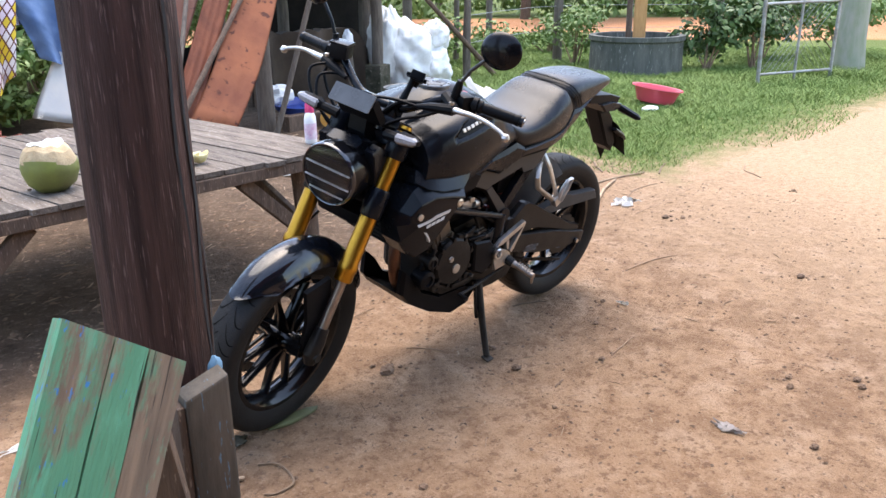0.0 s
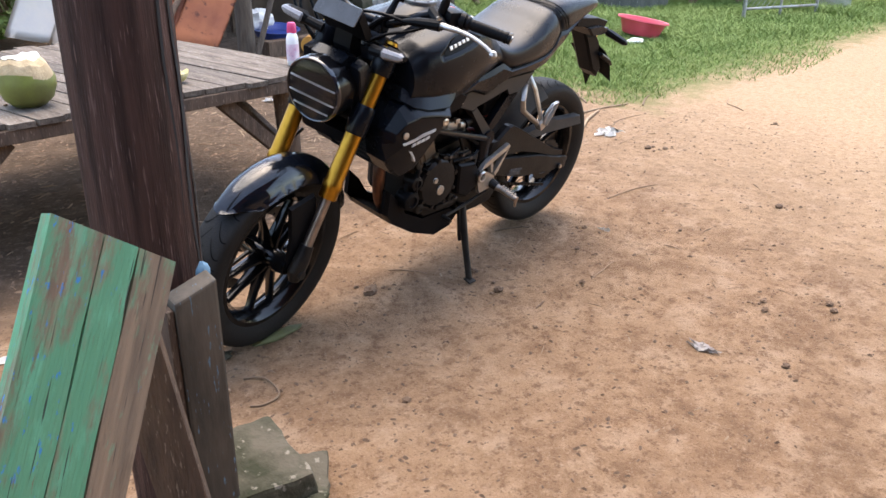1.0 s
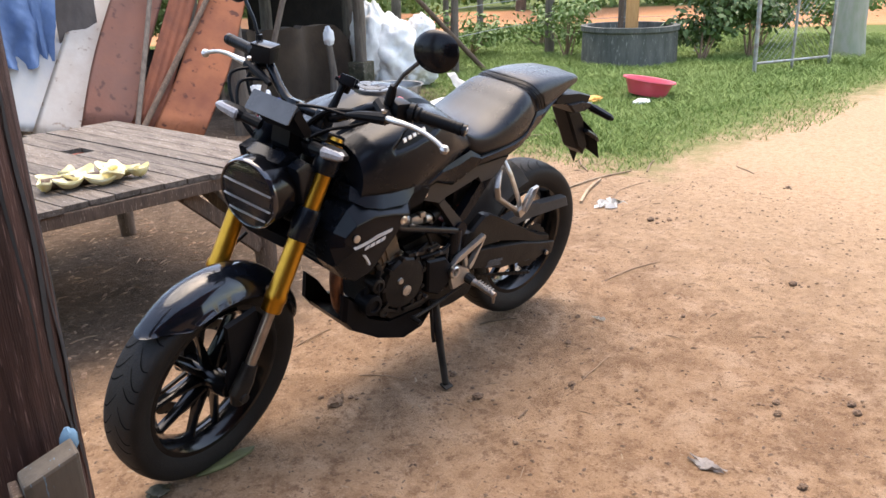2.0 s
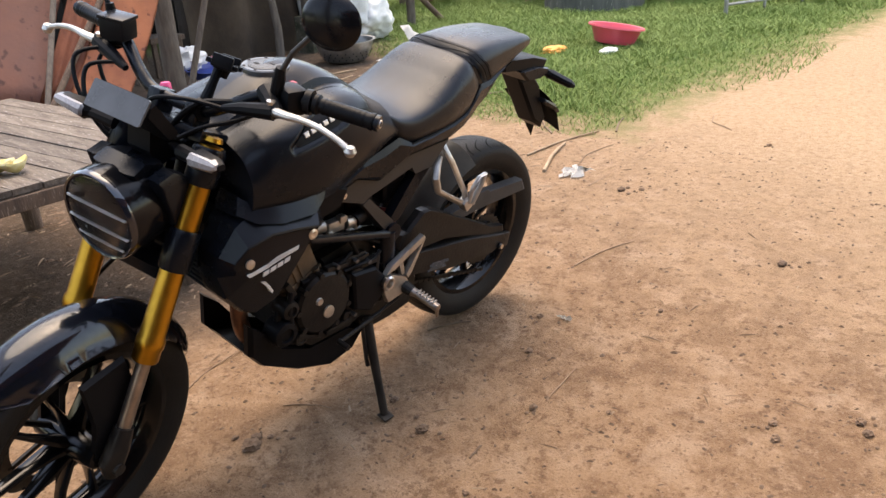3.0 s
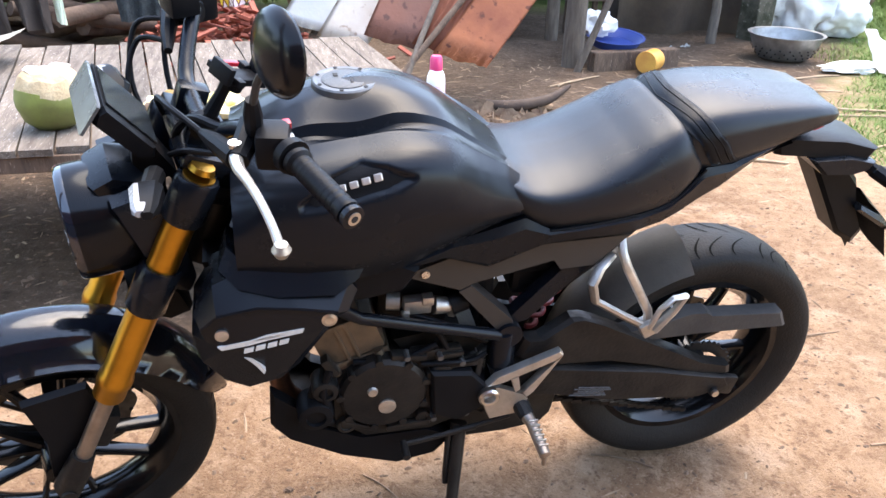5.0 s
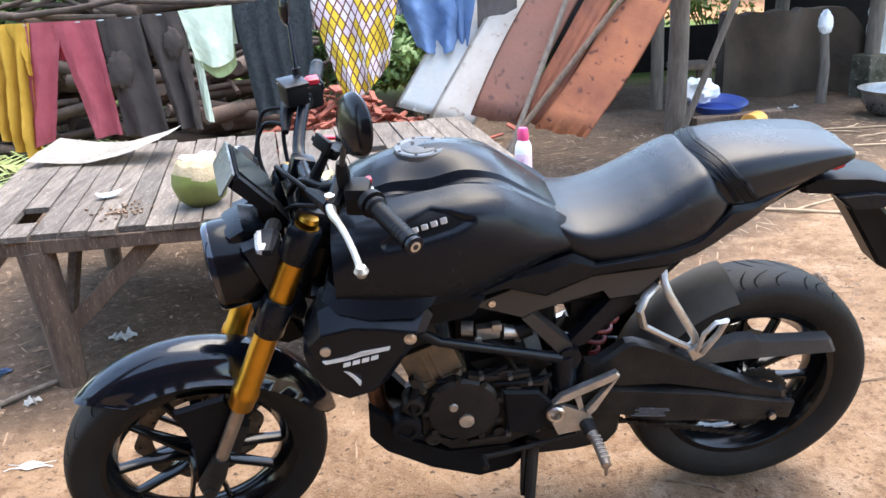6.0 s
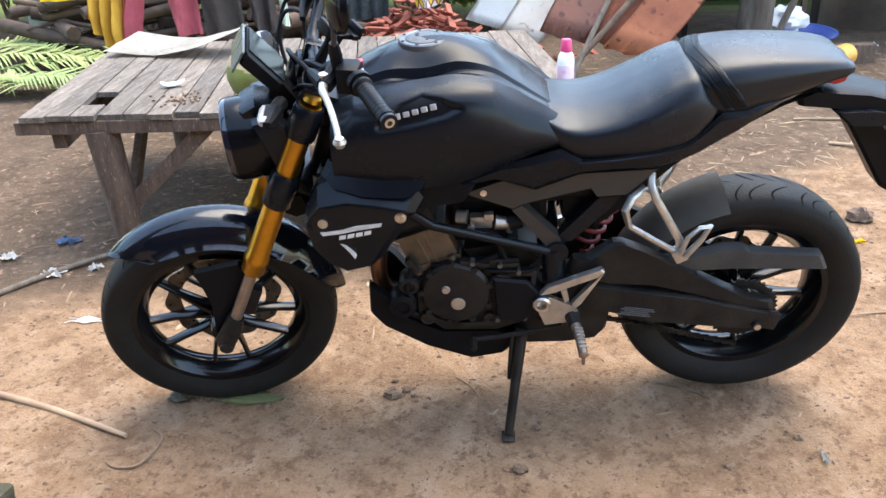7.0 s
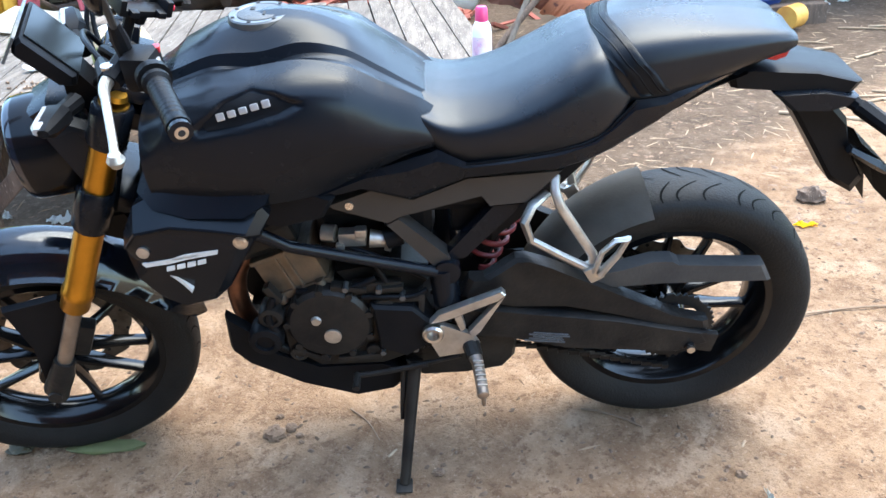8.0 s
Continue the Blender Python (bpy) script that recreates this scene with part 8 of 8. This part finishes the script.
# ---- well, basin, fence, gate on the grass ----
well = thing("well", "round mossy grey concrete well ring on the grass", "well", Matrix.Translation((8.1, 4.1, 0)))
bm = BM()
add_lathe(bm, [(0.64, -0.05), (0.635, 0.25), (0.63, 0.42), (0.655, 0.44), (0.655, 0.50), (0.57, 0.50), (0.56, 0.3), (0.56, -0.05)], 48)
part("ring", bm, "well_wall", well, "", 30)
bm = BM()
add_lathe(bm, [(0.0, 0.06), (0.56, 0.06)], 24)
part("water", bm, "dark", well)
for nm, x, y, s, h, mt, lab in (("well_beam", 7.85, 3.92, 0.16, 2.2, "orange_wood", "squared orange timber standing at the well"), ("well_bar", 7.74, 4.02, 0.07, 2.2, "old_wood", "dark timber standing at the well")):
    bm = BM()
    add_box(bm, (x, y, 0.45 + h / 2), (s, s, h), Matrix.Rotation(0.6, 3, "Z"), 0.006)
    tagged(part(nm, bm, mt), lab, "timber post")
basin = thing("plastic_basin", "red plastic wash basin standing tilted on grass", "basin", Matrix.Translation((5.62, 2.33, 0.03)) @ Matrix.Rotation(radians(9), 4, V(0.6, 0.7, 0)))
bm = BM()
add_lathe(bm, [(0.0, 0.0), (0.165, 0.0), (0.185, 0.01), (0.235, 0.14), (0.245, 0.155), (0.265, 0.158), (0.268, 0.150), (0.262, 0.165), (0.238, 0.162), (0.225, 0.14), (0.175, 0.012), (0.0, 0.01)], 44)
part("bowl", bm, "basin_red", basin, "", 40)
bm = BM()
lumpy(bm, (5.25, 2.16, 0.03), (0.13, 0.06, 0.025), 12, 0.4)
tagged(part("paper_litter", bm, mat("pale_blue_paper", (0.60, 0.68, 0.70), 0.7, 0, (0.70, 0.72, 0.72), 12, 0.4), None, "", 30), "crumpled pale blue paper on grass", "litter")
bm = BM()
lumpy(bm, (5.05, 2.62, 0.035), (0.14, 0.08, 0.035), 13, 0.5)
tagged(part("orange_rind", bm, "orange_litter", None, "", 30), "orange piece of litter on grass", "litter")

FENCE = [(5.95, 5.32, 1.5, 0.05), (7.35, 6.85, 1.5, 0.045), (8.45, 5.72, 1.7, 0.07), (8.67, 7.33, 1.7, 0.055), (7.43, 8.04, 1.7, 0.075), (11.1, 4.40, 1.7, 0.07), (10.3, 5.6, 1.5, 0.05), (6.0, 7.9, 1.7, 0.07)]
for x, y, h, r in FENCE:
    round_post("fence_post", x, y, h, r, (0.03, 0.02), "grey_wood", "rough weathered wooden fence post in grass", "fence posts")
bm = BM()
add_tube(bm, [(5.15, 5.55, 1.25), (6.35, 5.15, 0.0)], [0.03, 0.035], 8)
tagged(part("brace_pole", bm, "old_wood", None, "", 60), "slanting brown pole bracing the fence", "pole")
for z in (0.45, 0.8):
    bm = BM()
    add_tube(bm, [(5.95, 5.32, z), (8.45, 5.72, z + 0.03), (11.1, 4.40, z), (12.5, 3.6, z)], 0.004, 5, smooth_steps=4)
    tagged(part("fence_wire", bm, "pipe"), "thin rusty fence wire strung between posts", "wire", "fence wires")
gate = thing("pipe_gate", "grey pipe and mesh gate standing open by the road", "gate")
for p, q, r in (((7.88, 2.23, -0.03), (7.85, 2.24, 1.35), 0.024), ((9.05, 1.80, -0.03), (9.05, 1.80, 1.45), 0.022), ((8.45, 2.02, -0.03), (8.45, 2.02, 1.4), 0.018), ((7.86, 2.23, 0.95), (9.05, 1.80, 0.97), 0.018), ((7.87, 2.23, 0.12), (9.05, 1.80, 0.12), 0.016)):
    bm = BM()
    add_tube(bm, [p, q], r, 8)
    part("pipe", bm, "pipe", gate, "", 50)
bm = BM()
for k in range(15):
    for s in (-1, 1):
        f0 = k / 14
        f1 = f0 + s * 0.62
        a, b = V(7.87, 2.23, 0.13).lerp(V(9.05, 1.80, 0.13), f0), V(7.86, 2.23, 0.94).lerp(V(9.05, 1.80, 0.95), min(1, max(0, f1)))
        if 0 <= f1 <= 1:
            add_tube(bm, [a, b], 0.0025, 4)
part("mesh", bm, "pipe", gate)
bm = BM()
add_tube(bm, [(9.85, 1.86, -0.05), (9.85, 1.88, 0.4), (9.88, 1.9, 1.2), (9.9, 1.92, 2.6)], [0.23, 0.20, 0.19, 0.17], 20)
tagged(part("gate_pillar", bm, "bark", None, "", 60), "pale greenish bare trunk beside the gate", "trunk")

# ---- trees beyond the road, and unseen ones behind ----


def tree(x, y, h, w, seed, material):
    r = random.Random(seed)
    t = thing("tree", "leafy green tree beyond the road, some unseen and added behind", "tree", None, "roadside trees")
    bm = BM()
    add_tube(bm, [(x, y, -0.1), (x + 0.1, y, h * 0.3), (x + 0.05, y + 0.1, h * 0.6)], [0.16, 0.12, 0.07], 10)
    for k in range(5):
        a = 2 * math.pi * k / 5
        add_tube(bm, [(x + 0.08, y, h * (0.3 + 0.06 * k)), (x + w * 0.3 * math.cos(a), y + w * 0.3 * math.sin(a), h * 0.7)], [0.06, 0.025], 6)
    part("trunk", bm, "old_wood", t, "", 60)
    blobs = [(x + w * 0.42 * r.uniform(-1, 1), y + w * 0.42 * r.uniform(-1, 1), h * r.uniform(0.38, 0.9), w * r.uniform(0.16, 0.28), w * r.uniform(0.16, 0.28), h * r.uniform(0.08, 0.16), 260) for k in range(12)]
    leaf_mesh("crown", blobs, 0.16, material, seed, t)
    return t


for i in range(26):
    a = radians(-20 + 150 * i / 25)
    d = 30 + 9 * math.sin(i * 2.3)
    tree(d * math.cos(a), d * math.sin(a) - 1, 6 + 2 * math.sin(i * 1.7), 6.5, 100 + i, "leaf_a" if i % 2 else "leaf_b")
# unseen ring of trees added to block low sky and darken reflections
for i in range(10):
    a = radians(110 + 16 * i)
    tree(19 * math.cos(a), 19 * math.sin(a), 6.0 + math.sin(i), 6.5, 140 + i, "leaf_b")
hedge = []
_r = random.Random(8)
for i in range(60):
    s = -14 + 34 * i / 59
    bx, by = 18.5 * 0.7 + 0.714 * s + 0.7 * 5, 18.5 * 0.714 - 0.7 * s + 0.714 * 5
    hedge.append((bx + _r.uniform(-1, 1), by + _r.uniform(-1, 1), _r.uniform(0.2, 1.0), 1.2, 1.2, _r.uniform(0.4, 1.0), 170))
tagged(leaf_mesh("roadside_bushes", hedge, 0.13, "leaf_a", 9), "bright green bushes lining the far side of the road", "bushes", kind="stuff")


# ---- grass ----
def build_grass():
    r = np.random.RandomState(5)
    verts, faces = [], []
    n = 0
    while n < 210000:
        x, y = 2.5 + 10.5 * r.rand() ** 1.25, 0.45 + 9.0 * r.rand()
        nz = noise.noise(V(x * 1.1, y * 1.1, 0))
        edge = min((min(x, 5.2) - 2.75) * 0.9 + 0.5 * nz, y - 0.75 + 0.45 * nz + 0.0 * x)
        if y > 2.2 and x < 7:
            edge = min(edge, (x - 2.9 - 0.72 * (y - 2.2)) + 0.4 * nz)
        if edge < 0 or (edge < 0.8 and r.rand() > edge + 0.12):
            n += 0.2
            continue
        if math.hypot(x - 8.1, y - 4.1) < 0.66:
            continue
        h = (0.026 + 0.046 * r.rand()) * (1.0 + 0.9 * max(0, nz)) * (0.6 if edge < 0.5 else 1.0) * (1.9 if x > 9 and y < 2.6 else 1.0)
        a = r.rand() * 6.283
        w = 0.0016 + 0.0014 * r.rand() + 0.00030 * x
        lx, ly = 1.0 * h * r.randn(), 1.0 * h * r.randn()
        z = ground_z(x, y)
        b = len(verts)
        cx, sx = math.cos(a) * w, math.sin(a) * w
        verts += [(x - cx, y - sx, z), (x + cx, y + sx, z), (x + lx * 0.4 + cx * 0.7, y + ly * 0.4 + sx * 0.7, z + h * 0.6), (x + lx * 0.4 - cx * 0.7, y + ly * 0.4 - sx * 0.7, z + h * 0.6), (x + lx, y + ly, z + h)]
        faces += [(b, b + 1, b + 2, b + 3), (b + 3, b + 2, b + 4)]
        n += 1
    me = bpy.data.meshes.new("grass")
    me.from_pydata(verts, [], faces)
    me.materials.append(M["grass"])
    return tagged(new("grass", me), "short green grass with dry patches beside the yard", "grass", kind="stuff")


build_grass()

# ---- unseen roof and walls behind the camera, added to shade and darken reflections ----
bm = BM()
add_box(bm, (-1.6, -4.6, 2.62), (8.0, 3.6, 0.05), Matrix.Rotation(radians(7), 3, "X"))
tagged(part("unseen_house_roof", bm, "maroon"), "unseen rusty metal house roof added for shade and dimmer reflections", "roof", kind="structure")
bm = BM()
add_box(bm, (-1.6, -6.0, 1.2), (8.0, 0.08, 2.5))
add_box(bm, (-5.5, -4.4, 1.2), (0.08, 3.2, 2.5))
tagged(part("unseen_wall", bm, "old_wood"), "unseen plain brown board wall added to darken reflections", "wall", kind="structure")

# ---- litter and marks on the ground ----
rng = random.Random(21)


def on_ground(x, y, z=0.0):
    return V(x, y, ground_z(x, y) + z)


def stick(name, p, q, r, label, material="twig", bend=0.02, group="sticks on the dirt"):
    p, q = on_ground(*p, r * 0.8), on_ground(*q, r * 0.8)
    m_ = (p + q) / 2 + V(-(q - p).y, (q - p).x, 0).normalized() * bend
    bm = BM()
    add_tube(bm, [p, p.lerp(m_, 0.5) + V(0, 0, 0.003), m_, m_.lerp(q, 0.5) + V(0, 0, 0.004), q], [r, r * 0.95, r, r * 0.85, r * 0.6], 7, smooth_steps=3)
    return tagged(part(name, bm, material, None, "", 60), label, "stick", group)


stick("stick", (-1.62, 0.02), (-0.945, -0.232), 0.011, "thick brown stick lying on bare dirt", bend=0.015)
stick("stick", (-1.75, 0.55), (-1.35, 0.98), 0.012, "grey stick lying under the table edge", "grey_wood", 0.03)
for p, q, r, b in (((2.25, 0.55), (2.75, 0.62), 0.0025, 0.05), ((2.05, 0.35), (2.9, 0.42), 0.0022, -0.03), ((1.05, 0.35), (1.55, 0.42), 0.003, 0.02), ((0.09, -0.54), (0.15, -0.53), 0.003, 0.0), ((0.5, -0.01), (0.63, -0.09), 0.003, 0.01), ((-0.07, 0.04), (0.01, -0.08), 0.002, 0.01), ((0.42, -0.55), (0.62, -0.52), 0.002, 0.0),
                   ((-0.3, 0.3), (0.1, 0.42), 0.0025, 0.03), ((1.25, -0.1), (1.6, -0.16), 0.003, 0.02), ((3.0, 0.75), (3.35, 0.9), 0.006, 0.01), ((2.75, 1.05), (3.0, 1.3), 0.006, 0.01), ((3.4, 0.2), (3.7, 0.45), 0.004, 0.06)):
    stick("twig", p, q, r, "thin dry twig lying on the dirt", bend=b, group="twigs on the dirt")
stick("stick", (2.12, 0.66), (2.62, 0.86), 0.010, "pale dry stick lying by the grass edge", "dry", 0.02)
stick("stick", (2.30, 0.90), (2.95, 0.84), 0.007, "pale dry stick lying by the grass edge", "dry", 0.03)
# bark strip curl near the post
bm = BM()
add_tube(bm, [on_ground(-0.95, -0.34, 0.004), on_ground(-0.92, -0.36, 0.004), on_ground(-0.86, -0.35, 0.008), on_ground(-0.84, -0.25, 0.008), on_ground(-0.88, -0.20, 0.004)], 0.0032, 6, smooth_steps=4)
tagged(part("vine_curl", bm, "twig", None, "", 60), "dry curled vine stem on the dirt", "vine")


def clod(x, y, r, seed, material="clod", label="dark clod of earth on bare dirt", name="earth_clod", cat="clod", group="earth clods", squash=0.55):
    bm = BM()
    lumpy(bm, on_ground(x, y, r * squash * 0.5), (r, r * 0.8, r * squash), seed, 0.5, 16, 11, 2.6)
    return tagged(part(name, bm, material, None, "", 40), label, cat, group)


for i, (x, y, r) in enumerate(((0.10, -0.36, 0.026), (0.61, -0.35, 0.018), (0.37, -0.54, 0.018), (0.81, -0.25, 0.018), (0.15, -0.20, 0.020), (0.64, -1.12, 0.020), (0.70, -1.09, 0.018), (0.80, -1.30, 0.021), (0.84, -1.27, 0.022), (2.10, 0.19, 0.030), (2.16, 0.11, 0.022),
                               (1.72, -0.73, 0.028), (-0.246, -0.045, 0.036), (-0.21, -0.02, 0.02), (-0.62, -0.62, 0.02), (0.33, -1.32, 0.02), (3.2, -0.1, 0.022), (1.1, -0.55, 0.014), (-0.02, -0.62, 0.012), (0.48, -0.72, 0.012))):
    clod(x, y, r * 0.72, i * 1.7)
    for k in range(3):
        a_, d_ = rng.uniform(0, 6.28), rng.uniform(0.025, 0.075)
        clod(x + d_ * math.cos(a_), y + d_ * math.sin(a_), r * rng.uniform(0.18, 0.36), i * 1.7 + k * 3.1 + 0.5)
# husk wedged under the front tyre
bm = BM()
lumpy(bm, on_ground(-0.66, -0.055, 0.006), (0.10, 0.024, 0.010), 3.3, 0.25, 18, 10, 2.0)
tagged(part("wedge_leaf", bm, mat("yellow_green_husk", (0.115, 0.125, 0.045), 0.7, 0, (0.085, 0.075, 0.035), 8, 0.5), None, "", 50), "flat yellow-green husk wedged under the front tyre", "husk")
clod(-0.86, -0.05, 0.032, 9.1, "concrete", "grey stone lying before the front tyre", "stone", "stone", "stones", 0.4)


def scrap(name, x, y, rx, ry, seed, material, label, cat="litter", rise=0.02):
    bm = BM()
    rows = []
    for j in range(8):
        rows.append([bm.verts.new(on_ground(x, y, 0.004) + V(rx * (i / 8 - 0.5) * 2 * (0.7 + 0.3 * math.sin(j + seed)), ry * (j / 7 - 0.5) * 2 * (0.7 + 0.3 * math.cos(i * 1.3 + seed)), rise * abs(noise.noise(V(i * 0.5, j * 0.5, seed))))) for i in range(9)])
    for a, b in zip(rows, rows[1:]):
        for i in range(8):
            bm.faces.new((a[i], a[i + 1], b[i + 1], b[i]))
    bmesh.ops.solidify(bm, geom=list(bm.faces), thickness=0.001)
    return tagged(part(name, bm, material, None, "", 30), label, cat)


scrap("tissue", 2.17, 0.505, 0.10, 0.07, 2.0, "paper", "crumpled white tissue on the dirt", rise=0.05)
scrap("wrapper", 0.254, -1.085, 0.03, 0.06, 4.0, mat("clear_wrapper", (0.27, 0.23, 0.20), 0.15, 0, (0.42, 0.38, 0.35), 14, 0.5), "small clear plastic wrapper on the dirt")
scrap("paper_strip", -1.33, 0.38, 0.075, 0.022, 1.0, "paper", "white strip of paper on the dirt", rise=0.01)
scrap("paper_strip", -1.72, 0.0, 0.10, 0.04, 1.4, "paper", "white strip of paper by the post", rise=0.01)
scrap("shaving", 0.845, -0.326, 0.008, 0.03, 6.0, "paper", "white wood shaving on the dirt", rise=0.02)
scrap("plastic_scrap", 1.45, 0.95, 0.05, 0.02, 3.0, "c_yellow", "yellow plastic scrap on the dirt", rise=0.02)
for x, y, rx, sd, lb in ((-1.62, 0.72, 0.05, 1.1, "paper"), (-1.48, 0.78, 0.03, 2.2, "paper"), (-1.72, 1.05, 0.06, 3.3, "c_denim"), (-1.30, 1.25, 0.06, 4.4, "paper"), (-1.55, 1.30, 0.04, 5.5, "paper"), (-1.9, 0.9, 0.05, 6.6, "paper"), (1.2, 2.6, 0.05, 7.7, "paper"), (3.3, 3.0, 0.06, 8.8, "paper"), (3.1, 4.6, 0.06, 9.9, "paper"), (3.3, 4.7, 0.05, 10.1, "paper")):
    scrap("litter_scrap", x, y, rx, rx * 0.7, sd, lb, "small pale scrap of litter on dark soil", rise=0.04)
# brown coconut shell on the soil and driftwood by the sheets
clod(1.55, 1.15, 0.055, 5.2, "old_wood", "brown old coconut husk on the soil", "coconut_husk", "coconut husk", "old husks", 0.6)
clod(1.45, 3.05, 0.05, 6.2, "twig", "broken brown husk piece on the soil", "husk_piece", "husk", "husk pieces", 0.8)
clod(1.62, 3.0, 0.035, 7.2, "twig", "broken brown husk piece on the soil", "husk_piece", "husk", "husk pieces", 0.8)
bm = BM()
add_tube(bm, [on_ground(1.10, 3.10, 0.03), on_ground(1.25, 3.00, 0.035), on_ground(1.45, 2.97, 0.08), on_ground(1.60, 3.02, 0.15)], [0.026, 0.036, 0.03, 0.010], 10, smooth_steps=4)
tagged(part("root_piece", bm, "firewood", None, "", 50), "dark gnarled root lying by rusty sheets", "root")
for i in range(26):
    x, y = rng.uniform(1.6, 3.6), rng.uniform(2.0, 3.9)
    a = rng.uniform(-0.5, 0.6)
    ln = rng.uniform(0.2, 0.7)
    stick("cane", (x, y), (x + ln * math.cos(a), y + ln * math.sin(a)), rng.uniform(0.005, 0.011), "dry cane lying on the yard soil", "dry", rng.uniform(-0.03, 0.03), "dry canes")


def debris(name, label, region, count, smin, smax, material, seed, flat=0.25, slim=1.0):
    """Joined small bits: leaf litter, pebbles, crumbs of soil."""
    r = np.random.RandomState(seed)
    verts, faces = [], []
    for i in range(count):
        x, y = region(r)
        s = smin + (smax - smin) * r.rand() ** 3
        z = ground_z(x, y)
        a = r.rand() * 6.283
        ca, sa = math.cos(a), math.sin(a)
        L, W, H = s, s * slim * (0.35 + 0.5 * r.rand()), s * flat * (0.5 + r.rand())
        b = len(verts)
        for dx, dy, dz in ((-1, -0.4, 0), (-0.5, -1, 0), (0.8, -0.7, 0), (1, 0.5, 0), (0.2, 1, 0), (-0.9, 0.6, 0), (-0.2, -0.1, 1), (0.35, 0.15, 0.85)):
            X, Y = dx * L * (0.8 + 0.4 * r.rand()), dy * W
            verts.append((x + X * ca - Y * sa, y + X * sa + Y * ca, z - 0.001 + dz * H * 2))
        faces += [(b, b + 1, b + 6), (b + 1, b + 2, b + 7, b + 6), (b + 2, b + 3, b + 7), (b + 3, b + 4, b + 7), (b + 4, b + 5, b + 6, b + 7), (b + 5, b, b + 6)]
    me = bpy.data.meshes.new(name)
    me.from_pydata(verts, [], faces)
    me.materials.append(M[material])
    return tagged(new(name, me), label, "debris", kind="stuff")


debris("pebbles", "small dark crumbs of earth scattered over the dirt", lambda r: (-1.6 + 4.6 * r.rand() ** 1.25, -1.5 + 2.9 * r.rand()), 11000, 0.0014, 0.0115, "clod", 1, 0.25)
debris("leaf_bits", "dry leaf bits scattered over the dirt", lambda r: (-1.6 + 5.5 * r.rand(), -1.4 + 3.0 * r.rand()), 1300, 0.004, 0.020, "dry", 2, 0.06, 0.4)
debris("soil_crumbs", "dark soil crumbs and litter under the table", lambda r: (-2.4 + 4.2 * r.rand(), 0.75 + 2.6 * r.rand()), 4200, 0.004, 0.022, "clod", 3, 0.16)
debris("table_litter", "broken twigs and leaf stalks on dark soil round the table", lambda r: (-2.6 + 3.4 * r.rand(), 0.25 + 2.4 * r.rand()), 1300, 0.008, 0.055, "twig", 5, 0.05, 0.12)
debris("table_litter", "pale scraps of bark and husk on dark soil", lambda r: (-2.6 + 3.0 * r.rand(), 0.3 + 2.0 * r.rand()), 420, 0.005, 0.022, "dry", 6, 0.10, 0.6)
debris("straw_heap", "tangled dry stalks heaped by rusty sheets", lambda r: (1.15 + 0.16 * r.randn(), 2.93 + 0.10 * r.randn()), 260, 0.015, 0.07, "twig", 9, 0.35, 0.10)
debris("twig_bits", "short dark twig bits scattered over the dirt", lambda r: (-1.3 + 4.6 * r.rand(), -1.3 + 2.6 * r.rand()), 620, 0.006, 0.045, "twig", 7, 0.06, 0.10)
debris("straw", "pale dry straw along the grass edge", lambda r: (1.9 + 1.5 * r.rand(), 0.35 + 0.9 * r.rand()), 260, 0.008, 0.05, "dry", 8, 0.04, 0.12)
debris("straw", "dry straw and leaf litter before the shed", lambda r: (0.6 + 3.4 * r.rand(), 1.4 + 3.0 * r.rand()), 2600, 0.008, 0.07, "dry", 4, 0.03, 0.14)

bm = BM()
lumpy(bm, (-1.243, -0.705, 0.632), (0.014, 0.012, 0.022), 2.0, 0.3, 12, 8)
tagged(part("blue_rag", bm, mat("pale_blue_rag", (0.13, 0.25, 0.34), 0.9, 0, (0.10, 0.20, 0.30), 30, 0.4), None, "", 50), "scrap of pale blue cloth stuck between board and post", "rag")
